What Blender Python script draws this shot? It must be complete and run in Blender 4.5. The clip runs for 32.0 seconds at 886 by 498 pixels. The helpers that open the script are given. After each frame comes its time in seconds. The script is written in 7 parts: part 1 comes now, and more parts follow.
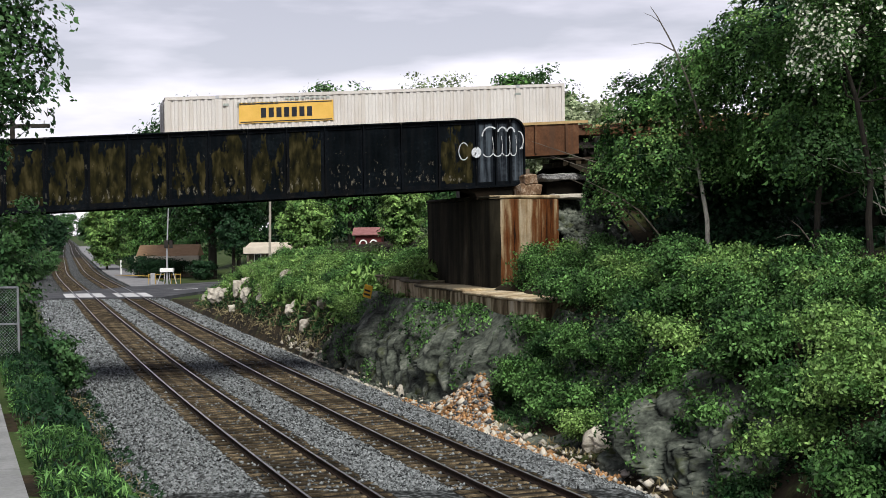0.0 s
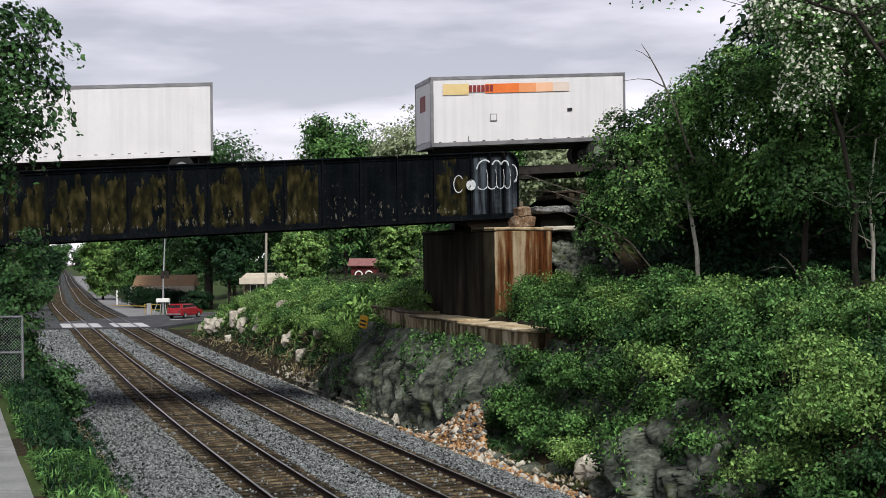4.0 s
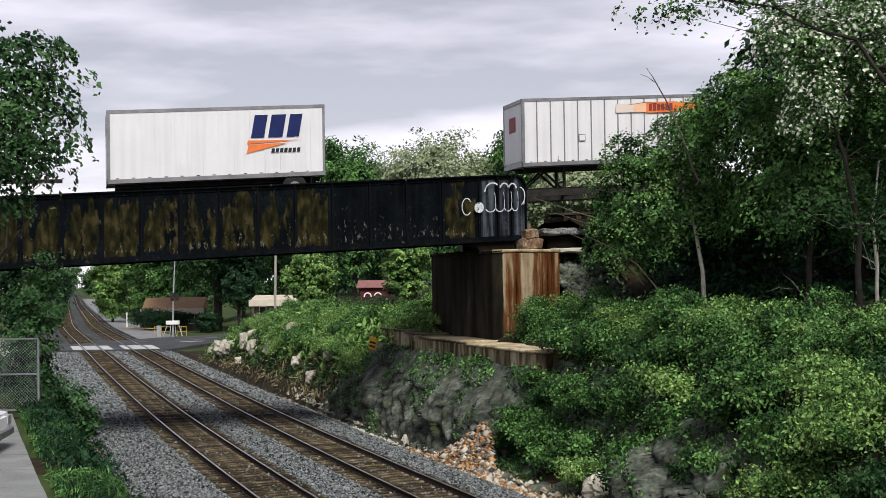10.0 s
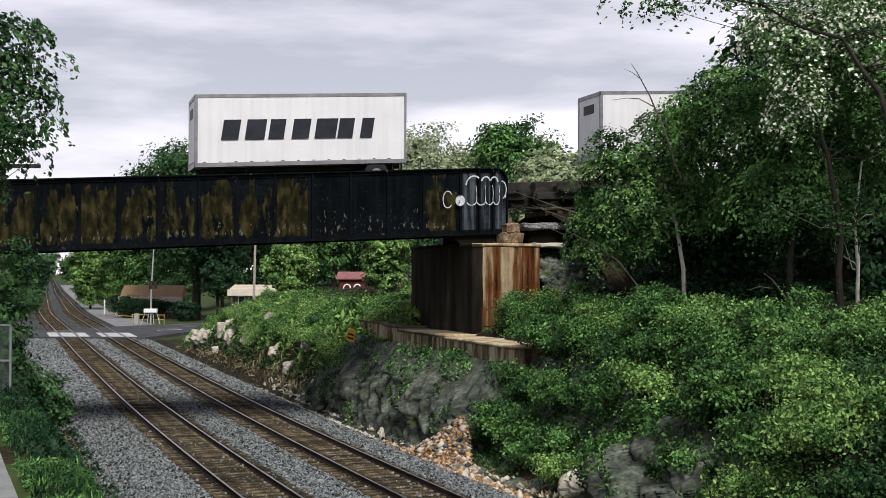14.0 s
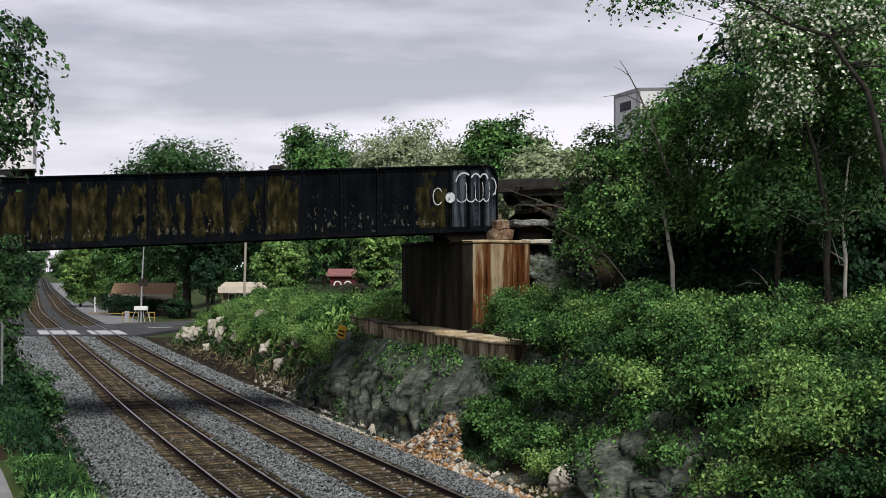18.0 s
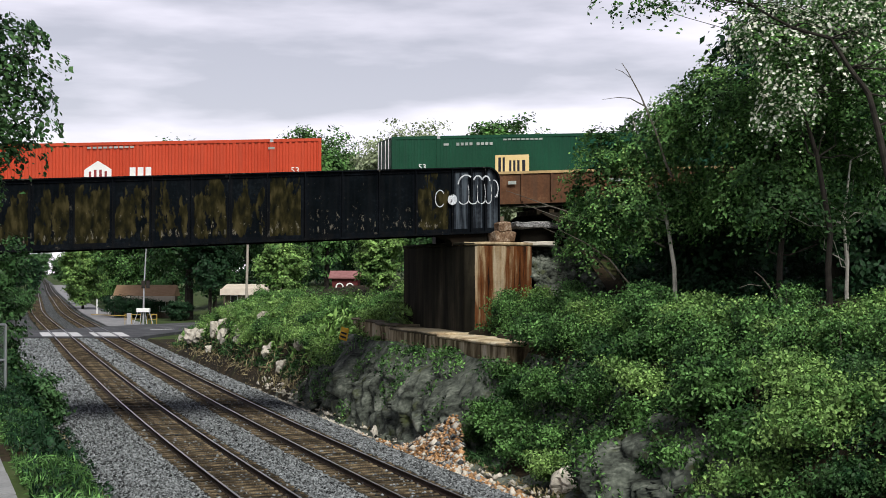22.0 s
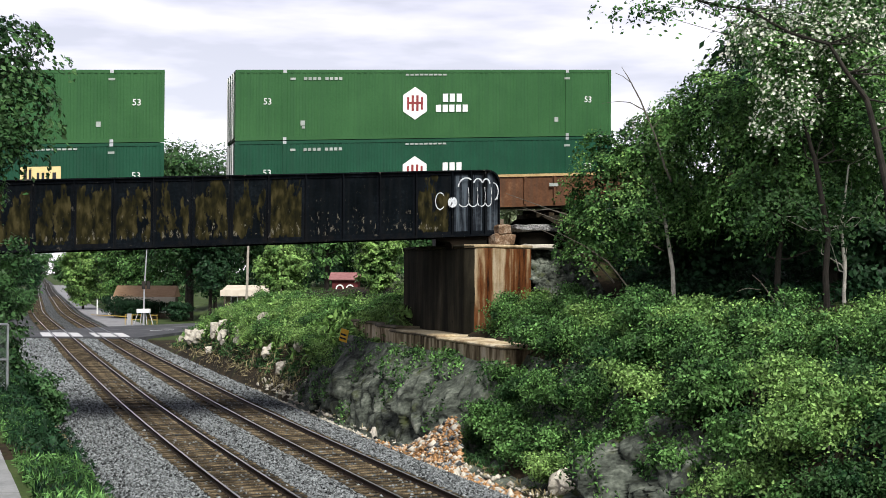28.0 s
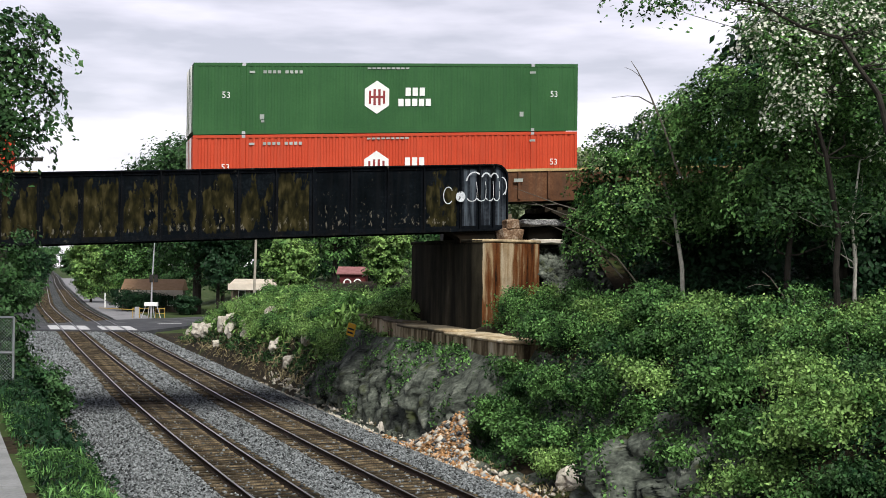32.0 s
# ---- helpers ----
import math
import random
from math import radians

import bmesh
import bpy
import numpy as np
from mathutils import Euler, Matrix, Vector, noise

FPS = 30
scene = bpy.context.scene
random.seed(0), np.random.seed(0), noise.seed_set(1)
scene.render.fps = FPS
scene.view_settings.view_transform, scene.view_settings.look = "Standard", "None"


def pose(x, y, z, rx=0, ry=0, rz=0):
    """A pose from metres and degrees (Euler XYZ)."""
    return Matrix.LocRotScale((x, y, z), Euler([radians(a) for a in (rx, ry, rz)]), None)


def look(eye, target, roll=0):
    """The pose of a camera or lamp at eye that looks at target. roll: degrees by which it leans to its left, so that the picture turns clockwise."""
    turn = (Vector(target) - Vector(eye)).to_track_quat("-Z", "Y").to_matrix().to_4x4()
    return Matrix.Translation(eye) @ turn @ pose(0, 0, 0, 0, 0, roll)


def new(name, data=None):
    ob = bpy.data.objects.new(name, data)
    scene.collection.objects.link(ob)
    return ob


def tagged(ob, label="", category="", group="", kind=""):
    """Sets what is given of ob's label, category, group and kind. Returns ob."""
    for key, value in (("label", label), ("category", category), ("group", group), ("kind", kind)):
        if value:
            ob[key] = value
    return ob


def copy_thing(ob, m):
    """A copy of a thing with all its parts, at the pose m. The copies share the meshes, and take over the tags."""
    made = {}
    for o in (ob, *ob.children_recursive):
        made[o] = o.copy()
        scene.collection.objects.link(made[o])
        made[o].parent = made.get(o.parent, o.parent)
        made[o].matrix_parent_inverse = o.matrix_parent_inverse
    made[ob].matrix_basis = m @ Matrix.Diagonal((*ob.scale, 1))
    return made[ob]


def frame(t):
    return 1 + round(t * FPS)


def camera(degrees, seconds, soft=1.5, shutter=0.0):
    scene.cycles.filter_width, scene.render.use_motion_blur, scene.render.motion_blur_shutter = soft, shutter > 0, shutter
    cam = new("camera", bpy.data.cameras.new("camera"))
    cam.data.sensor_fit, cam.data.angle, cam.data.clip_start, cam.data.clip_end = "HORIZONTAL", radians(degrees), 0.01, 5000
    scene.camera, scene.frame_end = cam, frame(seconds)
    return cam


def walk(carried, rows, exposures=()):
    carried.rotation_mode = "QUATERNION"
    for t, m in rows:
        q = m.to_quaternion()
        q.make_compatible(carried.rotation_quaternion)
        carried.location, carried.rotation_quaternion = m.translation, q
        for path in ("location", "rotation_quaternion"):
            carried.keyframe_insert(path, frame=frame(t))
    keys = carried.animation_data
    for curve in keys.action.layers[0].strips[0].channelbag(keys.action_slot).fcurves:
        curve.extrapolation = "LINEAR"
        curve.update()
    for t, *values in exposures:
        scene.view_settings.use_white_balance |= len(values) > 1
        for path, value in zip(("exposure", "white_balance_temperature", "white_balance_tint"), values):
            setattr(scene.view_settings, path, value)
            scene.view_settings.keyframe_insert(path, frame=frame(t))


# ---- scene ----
EYE = 6.0
ROWS = [
    (0, -0.043, 1.333, -0.026, 1.003, -0.940, 0.872),
    (0.5, -0.031, 1.054, -0.022, 0.847, -0.473, 0.646),
    (1, -0.033, 0.984, -0.020, 0.235, -0.248, 0.487),
    (1.5, -0.026, 0.748, -0.015, -0.039, -0.024, 0.344),
    (2, -0.021, 0.381, -0.013, 0.137, 0.025, 0.482),
    (2.5, -0.016, 0.062, -0.009, 0.723, 0.306, 0.446),
    (4.5, -0.022, 0.568, -0.012, 0.902, 0.416, 0.867),
    (5, -0.018, 0.549, -0.012, 1.410, 0.817, 0.694),
    (5.5, -0.015, 0.351, -0.009, 0.970, 0.948, 0.624),
    (6, -0.020, 0.595, -0.009, 0.707, 0.729, 0.482),
    (6.5, -0.021, 0.615, -0.012, 0.685, 0.908, 0.315),
    (7, -0.023, 0.579, -0.015, 0.906, 0.628, 0.208),
    (7.5, -0.021, 0.349, -0.003, 1.003, 0.646, 0.038),
    (8, -0.016, 0.288, 0.001, 0.840, 0.738, 0.024),
    (8.5, -0.020, 0.307, 0.000, 0.781, 0.760, 0.082),
    (9, -0.019, 0.526, 0.000, 0.965, 1.212, 0.194),
    (9.5, -0.014, -0.180, 0.007, 0.713, 1.107, 0.903),
    (10, -0.016, -0.065, 0.002, 1.162, 1.285, 0.882),
    (10.5, -0.012, -0.264, 0.004, 0.889, 0.853, 0.137),
    (11, -0.023, 0.809, -0.003, 0.740, 0.706, -0.257),
    (11.5, -0.015, 0.417, 0.002, 0.821, 0.809, -0.312),
    (12, -0.011, 0.325, 0.001, 0.846, 0.945, -0.387),
    (12.5, -0.010, 0.302, 0.004, 0.890, 0.994, -0.391),
    (13, -0.003, 0.357, 0.003, 0.488, 0.975, -0.199),
    (13.5, -0.002, 0.302, 0.001, 0.214, 0.899, -0.133),
    (14, -0.000, 0.261, 0.006, 0.321, 0.978, -0.147),
    (14.5, 0.000, 0.311, 0.003, 0.228, 0.828, -0.093),
    (16.5, 0.001, 0.350, -0.000, -0.123, 0.738, 0.102),
    (17, 0.001, 0.334, -0.002, -0.007, 0.731, 0.092),
    (17.5, 0.004, 0.204, 0.004, -0.110, 0.825, 0.163),
    (18, 0.011, 0.082, 0.003, -0.081, 0.843, 0.010),
    (18.5, 0.007, 0.097, 0.007, -0.056, 0.784, 0.093),
    (19, 0.018, 0.026, 0.003, -0.101, 0.764, 0.146),
    (19.5, 0.012, 0.095, 0.004, -0.074, 0.937, 0.102),
    (20, 0.021, -0.347, 0.008, -0.053, 1.085, 0.230),
    (20.5, 0.017, -0.166, 0.006, -0.191, 1.037, 0.124),
    (21, 0.018, -0.194, 0.006, -0.149, 0.990, 0.037),
    (21.5, 0.012, -0.124, 0.004, -0.202, 0.883, 0.042),
    (22, 0.000, -0.000, 0.000, -0.000, 0.931, -0.000),
    (22.5, 0.016, -0.297, 0.006, -0.026, 0.900, -0.011),
    (23, 0.019, -0.291, 0.006, 0.002, 0.886, 0.074),
    (23.5, 0.025, -0.579, 0.009, -0.463, 1.122, 0.237),
    (24, 0.019, -0.286, 0.005, -0.391, 0.779, 0.044),
    (24.5, 0.020, -0.248, 0.003, -0.293, 0.666, -0.132),
    (25, 0.017, -0.098, 0.002, -0.126, 0.786, -0.201),
    (25.5, 0.022, -0.368, 0.006, -0.019, 0.920, -0.296),
    (27.5, 0.026, -0.358, 0.011, -0.336, 0.916, -0.229),
    (28, 0.016, -0.226, 0.005, 0.008, 1.020, -0.281),
    (28.5, 0.017, -0.106, 0.003, -0.083, 0.975, -0.369),
    (29, 0.024, -0.198, 0.004, -0.099, 0.953, -0.381),
    (29.5, 0.018, -0.195, 0.006, -0.042, 0.902, -0.431),
    (30, 0.021, -0.269, 0.005, 0.162, 0.982, -0.421),
    (30.5, 0.017, -0.141, 0.008, 0.329, 1.035, -0.451),
    (31, 0.020, -0.223, 0.009, 0.423, 1.182, -0.425),
    (31.5, 0.014, -0.119, 0.006, 0.325, 0.977, -0.431),
    (32, 0.012, -0.020, 0.003, 0.333, 0.792, -0.528),
]
cam = camera(36.2, 32.0, soft=0.6)
walk(cam, [(t, pose(x, y, EYE + z, 90 + pitch, roll, yaw)) for t, x, y, z, yaw, pitch, roll in ROWS],
     exposures=[(t, 0.19 + e) for t, e in ((0.0, -0.02), (1.0, -0.1), (1.9, -0.32), (2.5, -0.34), (4.5, -0.12), (8.0, -0.18), (10.3, -0.12), (11.0, -0.2), (12.5, -0.15), (14.0, -0.1), (17.0, -0.33), (18.8, -0.22), (19.6, 0.25), (21.0, 0.27), (21.8, -0.05), (23.1, -0.03), (23.8, 0.37), (25.0, 0.30), (27.5, 0.36), (29.5, 0.31), (30.1, 0.31), (30.9, 0.03), (32.0, 0.12))])

# ---- light: an overcast afternoon, the brightest part of the sky behind the camera's right shoulder ----
SUN_ELEVATION, SUN_AZIMUTH = 48.0, 162.0


def make_world():
    w = bpy.data.worlds.new("overcast_sky")
    scene.world = w
    w.use_nodes = True
    n, l = w.node_tree.nodes, w.node_tree.links
    n.clear()
    out, back = n.new("ShaderNodeOutputWorld"), n.new("ShaderNodeBackground")
    coord, split = n.new("ShaderNodeTexCoord"), n.new("ShaderNodeSeparateXYZ")
    l.new(coord.outputs["Generated"], split.inputs[0])
    # cloud decks: noise stretched into flat bands
    mapping = n.new("ShaderNodeMapping")
    mapping.inputs["Scale"].default_value = (2.2, 2.2, 11.0)
    mapping.inputs["Location"].default_value = (0.95, 0.4, 0.62)
    l.new(coord.outputs["Generated"], mapping.inputs[0])
    cloud = n.new("ShaderNodeTexNoise")
    cloud.inputs["Scale"].default_value = 1.25
    cloud.inputs["Detail"].default_value = 6.0
    cloud.inputs["Roughness"].default_value = 0.5
    l.new(mapping.outputs[0], cloud.inputs[0])
    ramp = n.new("ShaderNodeValToRGB")
    e = ramp.color_ramp.elements
    e[0].position, e[0].color = 0.42, (0.42, 0.415, 0.455, 1)
    e[1].position, e[1].color = 0.58, (0.80, 0.765, 0.82, 1)
    l.new(cloud.outputs["Fac"], ramp.inputs[0])
    # brighter towards the skyline
    low = n.new("ShaderNodeValToRGB")
    f = low.color_ramp.elements
    f[0].position, f[0].color = 0.0, (1.34, 1.30, 1.36, 1)
    f[1].position, f[1].color = 0.8, (0.2, 0.2, 0.21, 1)
    mid = f.new(0.11)
    mid.color = (1.07, 1.05, 1.09, 1)
    high = f.new(0.3)
    high.color = (0.80, 0.78, 0.81, 1)
    l.new(split.outputs["Z"], low.inputs[0])
    mix = n.new("ShaderNodeMix")
    mix.data_type, mix.blend_type = "RGBA", "MULTIPLY"
    mix.inputs["Factor"].default_value = 1.0
    l.new(ramp.outputs[0], mix.inputs["A"])
    l.new(low.outputs[0], mix.inputs["B"])
    sky = n.new("ShaderNodeTexSky")
    sky.sky_type, sky.sun_disc = "NISHITA", False
    sky.sun_elevation, sky.sun_rotation = radians(SUN_ELEVATION), radians(SUN_AZIMUTH)
    thin = n.new("ShaderNodeMix")
    thin.data_type, thin.blend_type = "RGBA", "ADD"
    thin.inputs["Factor"].default_value = 0.02
    l.new(mix.outputs["Result"], thin.inputs["A"])
    l.new(sky.outputs[0], thin.inputs["B"])
    l.new(thin.outputs["Result"], back.inputs["Color"])
    back.inputs["Strength"].default_value = 1.08
    l.new(back.outputs[0], out.inputs[0])
    lamp = bpy.data.lights.new("sun", "SUN")
    lamp.energy, lamp.angle, lamp.color = 4.0, radians(25), (1.0, 0.975, 0.92)
    sun = new("sun", lamp)
    a, h = radians(SUN_AZIMUTH), radians(SUN_ELEVATION)
    sun.matrix_world = look((0, 0, 0), (-math.sin(a) * math.cos(h), -math.cos(a) * math.cos(h), -math.sin(h)))


make_world()


# ---- materials ----
def mat(name, ramp, scale=3.0, rough=0.8, metal=0.0, bump=0.3, fine=40.0, detail=6.0, vary=0.0, spots=None, streak=None, spec=0.15, blend=0.35, streak_scale=3.2, wash=None):
    """Two scales of noise over a colour ramp of (position, (r, g, b)), relief, and optional blotches: spots = (scale, threshold, colour, softness);
    streak = (colour, amount): runs of dirt down upright faces; wash = (direction, place, width, colour, before): a stain over all that lies before or beyond a place; vary: lightness from piece to piece."""
    m = bpy.data.materials.new(name)
    m.use_nodes = True
    n, l = m.node_tree.nodes, m.node_tree.links
    b = n["Principled BSDF"]
    co = n.new("ShaderNodeTexCoord")
    big, small = n.new("ShaderNodeTexNoise"), n.new("ShaderNodeTexNoise")
    big.inputs["Scale"].default_value, big.inputs["Detail"].default_value = scale, detail
    small.inputs["Scale"].default_value, small.inputs["Detail"].default_value = fine, 3.0
    for t in (big, small):
        l.new(co.outputs["Object"], t.inputs[0])
    both = n.new("ShaderNodeMix")
    both.inputs["Factor"].default_value = blend
    l.new(big.outputs["Fac"], both.inputs["A"])
    l.new(small.outputs["Fac"], both.inputs["B"])
    cr = n.new("ShaderNodeValToRGB")
    el = cr.color_ramp.elements
    while len(el) < len(ramp):
        el.new(0.5)
    for k, (p, c) in zip(el, ramp):
        k.position, k.color = p, (*c, 1)
    l.new(both.outputs["Result"], cr.inputs[0])
    colour = cr.outputs[0]
    if streak:
        mp = n.new("ShaderNodeMapping")
        mp.inputs["Scale"].default_value = (streak_scale, streak_scale, streak_scale * 0.05)
        l.new(co.outputs["Object"], mp.inputs[0])
        st = n.new("ShaderNodeTexNoise")
        st.inputs["Scale"].default_value, st.inputs["Detail"].default_value = 1.3, 5.0
        l.new(mp.outputs[0], st.inputs[0])
        sr = n.new("ShaderNodeValToRGB")
        sr.color_ramp.elements[0].position, sr.color_ramp.elements[1].position = 0.45, 0.62
        l.new(st.outputs["Fac"], sr.inputs[0])
        am = n.new("ShaderNodeMath")
        am.operation = "MULTIPLY"
        am.inputs[1].default_value = streak[1]
        l.new(sr.outputs[0], am.inputs[0])
        sx = n.new("ShaderNodeMix")
        sx.data_type = "RGBA"
        l.new(am.outputs[0], sx.inputs["Factor"])
        l.new(colour, sx.inputs["A"])
        sx.inputs["B"].default_value = (*streak[0], 1)
        colour = sx.outputs["Result"]
    if spots:
        sp = n.new("ShaderNodeTexNoise")
        sp.inputs["Scale"].default_value, sp.inputs["Detail"].default_value = spots[0], 8.0
        sp.inputs["Roughness"].default_value = 0.62
        l.new(co.outputs["Object"], sp.inputs[0])
        pr = n.new("ShaderNodeValToRGB")
        soft = spots[3] if len(spots) > 3 else 0.04
        pr.color_ramp.elements[0].position, pr.color_ramp.elements[1].position = spots[1], spots[1] + soft
        l.new(sp.outputs["Fac"], pr.inputs[0])
        px = n.new("ShaderNodeMix")
        px.data_type = "RGBA"
        l.new(pr.outputs[0], px.inputs["Factor"])
        l.new(colour, px.inputs["A"])
        px.inputs["B"].default_value = (*spots[2], 1)
        colour = px.outputs["Result"]
    if wash:
        dt = n.new("ShaderNodeVectorMath")
        dt.operation = "DOT_PRODUCT"
        dt.inputs[1].default_value = wash[0]
        l.new(co.outputs["Object"], dt.inputs[0])
        wob = n.new("ShaderNodeMath")
        wob.operation = "MULTIPLY_ADD"
        wob.inputs[1].default_value = wash[2] * 3.0
        l.new(big.outputs["Fac"], wob.inputs[0])
        l.new(dt.outputs["Value"], wob.inputs[2])
        wr = n.new("ShaderNodeMapRange")
        c = wash[1] + wash[2] * 1.5
        wr.inputs["From Min"].default_value, wr.inputs["From Max"].default_value = c - wash[2] / 2, c + wash[2] / 2
        wr.inputs["To Min"].default_value, wr.inputs["To Max"].default_value = (0.85, 0.0) if wash[4] else (0.0, 0.85)
        l.new(wob.outputs[0], wr.inputs["Value"])
        wx = n.new("ShaderNodeMix")
        wx.data_type = "RGBA"
        l.new(wr.outputs[0], wx.inputs["Factor"])
        l.new(colour, wx.inputs["A"])
        wx.inputs["B"].default_value = (*wash[3], 1)
        colour = wx.outputs["Result"]
    if vary:
        info = n.new("ShaderNodeObjectInfo")
        geo = n.new("ShaderNodeNewGeometry")
        add = n.new("ShaderNodeMath")
        add.operation = "ADD"
        l.new(info.outputs["Random"], add.inputs[0])
        l.new(geo.outputs["Random Per Island"], add.inputs[1])
        fr = n.new("ShaderNodeMath")
        fr.operation = "FRACT"
        l.new(add.outputs[0], fr.inputs[0])
        mr = n.new("ShaderNodeMapRange")
        mr.inputs["To Min"].default_value, mr.inputs["To Max"].default_value = 1 - vary, 1 + vary
        l.new(fr.outputs[0], mr.inputs["Value"])
        hv = n.new("ShaderNodeHueSaturation")
        l.new(mr.outputs[0], hv.inputs["Value"])
        l.new(colour, hv.inputs["Color"])
        colour = hv.outputs[0]
    l.new(colour, b.inputs["Base Color"])
    b.inputs["Roughness"].default_value, b.inputs["Metallic"].default_value = rough, metal
    b.inputs["Specular IOR Level"].default_value = spec
    if bump:
        bp = n.new("ShaderNodeBump")
        bp.inputs["Strength"].default_value, bp.inputs["Distance"].default_value = bump, 0.03
        l.new(both.outputs["Result"], bp.inputs["Height"])
        l.new(bp.outputs[0], b.inputs["Normal"])
    return m


def leaf_mat(name, dark, light, vary=0.35):
    m = mat(name, [(0.38, dark), (0.62, light)], scale=0.8, rough=0.5, bump=0, fine=2.2, vary=vary, spec=0.14)
    n, l = m.node_tree.nodes, m.node_tree.links
    b = n["Principled BSDF"]
    t = n.new("ShaderNodeBsdfTranslucent")
    l.new(b.inputs["Base Color"].links[0].from_socket, t.inputs["Color"])
    x = n.new("ShaderNodeMixShader")
    x.inputs[0].default_value = 0.2
    l.new(b.outputs[0], x.inputs[1])
    l.new(t.outputs[0], x.inputs[2])
    l.new(x.outputs[0], n["Material Output"].inputs[0])
    return m


def ramp_node(n, stops):
    cr = n.new("ShaderNodeValToRGB")
    el = cr.color_ramp.elements
    while len(el) < len(stops):
        el.new(0.5)
    for k, (p, c) in zip(el, stops):
        k.position, k.color = p, (*c, 1) if isinstance(c, tuple) else (c, c, c, 1)
    return cr


def sums(n, l, op, a, b):
    """A maths node over sockets or numbers."""
    m = n.new("ShaderNodeMath")
    m.operation = op
    for i, v in enumerate((a, b)):
        if isinstance(v, (int, float)):
            m.inputs[i].default_value = v
        else:
            l.new(v, m.inputs[i])
    return m.outputs[0]


def flaky_mat(name, share, flakes):
    """Black paint that has come off a riveted plate in hard-edged patches, mostly low between the stiffeners; pale flakes along the foot.
    share: how much of the plate is bare; flakes: how many flakes."""
    m = mat(name, [(0.3, (0.0012, 0.0018, 0.0022)), (0.55, (0.0035, 0.005, 0.0065)), (0.75, (0.012, 0.016, 0.019))], 0.9, 0.7, 0.0, 0.3, 9, streak=((0.007, 0.008, 0.009), 0.5), spec=0.01)
    n, l = m.node_tree.nodes, m.node_tree.links
    b = n["Principled BSDF"]
    paint = b.inputs["Base Color"].links[0].from_socket
    co = n.new("ShaderNodeTexCoord")
    at_plate, at_panel = n.new("ShaderNodeSeparateXYZ"), n.new("ShaderNodeSeparateXYZ")
    l.new(co.outputs["Object"], at_plate.inputs[0])
    l.new(co.outputs["Generated"], at_panel.inputs[0])
    height = sums(n, l, "MULTIPLY_ADD", at_plate.outputs["X"], -0.046)
    l.new(at_plate.outputs["Z"], height.node.inputs[2])
    level = sums(n, l, "MULTIPLY", sums(n, l, "ADD", height, 1.04), 1 / 2.7)
    body = ramp_node(n, [(0.02, 0.15), (0.14, 0.75), (0.3, 1.0), (0.62, 0.85), (0.8, 0.42), (0.95, 0.0)])
    l.new(level, body.inputs[0])
    edge = sums(n, l, "MINIMUM", at_panel.outputs["X"], sums(n, l, "SUBTRACT", 1.0, at_panel.outputs["X"]))
    edge = sums(n, l, "MINIMUM", sums(n, l, "MULTIPLY", edge, 9.0), 1.0)
    mp = n.new("ShaderNodeMapping")
    mp.inputs["Scale"].default_value = (1.7, 1.7, 0.65)
    l.new(co.outputs["Object"], mp.inputs[0])
    patch = n.new("ShaderNodeTexNoise")
    patch.inputs["Scale"].default_value, patch.inputs["Detail"].default_value, patch.inputs["Roughness"].default_value = 1.15, 9.0, 0.62
    l.new(mp.outputs[0], patch.inputs[0])
    score = sums(n, l, "ADD", patch.outputs["Fac"], sums(n, l, "MULTIPLY", sums(n, l, "ADD", body.outputs[0], edge), 0.16))
    info = n.new("ShaderNodeObjectInfo")
    score = sums(n, l, "ADD", score, sums(n, l, "MULTIPLY", info.outputs["Random"], 0.14))
    off = n.new("ShaderNodeMapRange")
    off.inputs["From Min"].default_value, off.inputs["From Max"].default_value = 0.88 - share, 0.905 - share
    l.new(score, off.inputs["Value"])
    tone = n.new("ShaderNodeTexNoise")
    tone.inputs["Scale"].default_value, tone.inputs["Detail"].default_value = 2.4, 7.0
    l.new(mp.outputs[0], tone.inputs[0])
    brown = ramp_node(n, [(0.34, (0.005, 0.0055, 0.004)), (0.5, (0.016, 0.0145, 0.0065)), (0.66, (0.044, 0.037, 0.016))])
    l.new(tone.outputs["Fac"], brown.inputs[0])
    x1 = n.new("ShaderNodeMix")
    x1.data_type = "RGBA"
    l.new(off.outputs[0], x1.inputs["Factor"])
    l.new(paint, x1.inputs["A"])
    l.new(brown.outputs[0], x1.inputs["B"])
    chip = n.new("ShaderNodeTexNoise")
    chip.inputs["Scale"].default_value, chip.inputs["Detail"].default_value, chip.inputs["Roughness"].default_value = 4.5, 6.0, 0.7
    l.new(mp.outputs[0], chip.inputs[0])
    foot = ramp_node(n, [(0.06, 0.3), (0.13, 1.0), (0.3, 0.55), (0.6, 0.3), (0.9, 0.0)])
    l.new(level, foot.inputs[0])
    chips = sums(n, l, "ADD", chip.outputs["Fac"], sums(n, l, "MULTIPLY", foot.outputs[0], 0.13))
    cm = n.new("ShaderNodeMapRange")
    cm.inputs["From Min"].default_value, cm.inputs["From Max"].default_value = 0.74 - flakes, 0.77 - flakes
    l.new(chips, cm.inputs["Value"])
    x2 = n.new("ShaderNodeMix")
    x2.data_type = "RGBA"
    l.new(sums(n, l, "MULTIPLY", cm.outputs[0], 0.8), x2.inputs["Factor"])
    l.new(x1.outputs["Result"], x2.inputs["A"])
    x2.inputs["B"].default_value = (0.13, 0.12, 0.095, 1)
    l.new(x2.outputs["Result"], b.inputs["Base Color"])
    return m


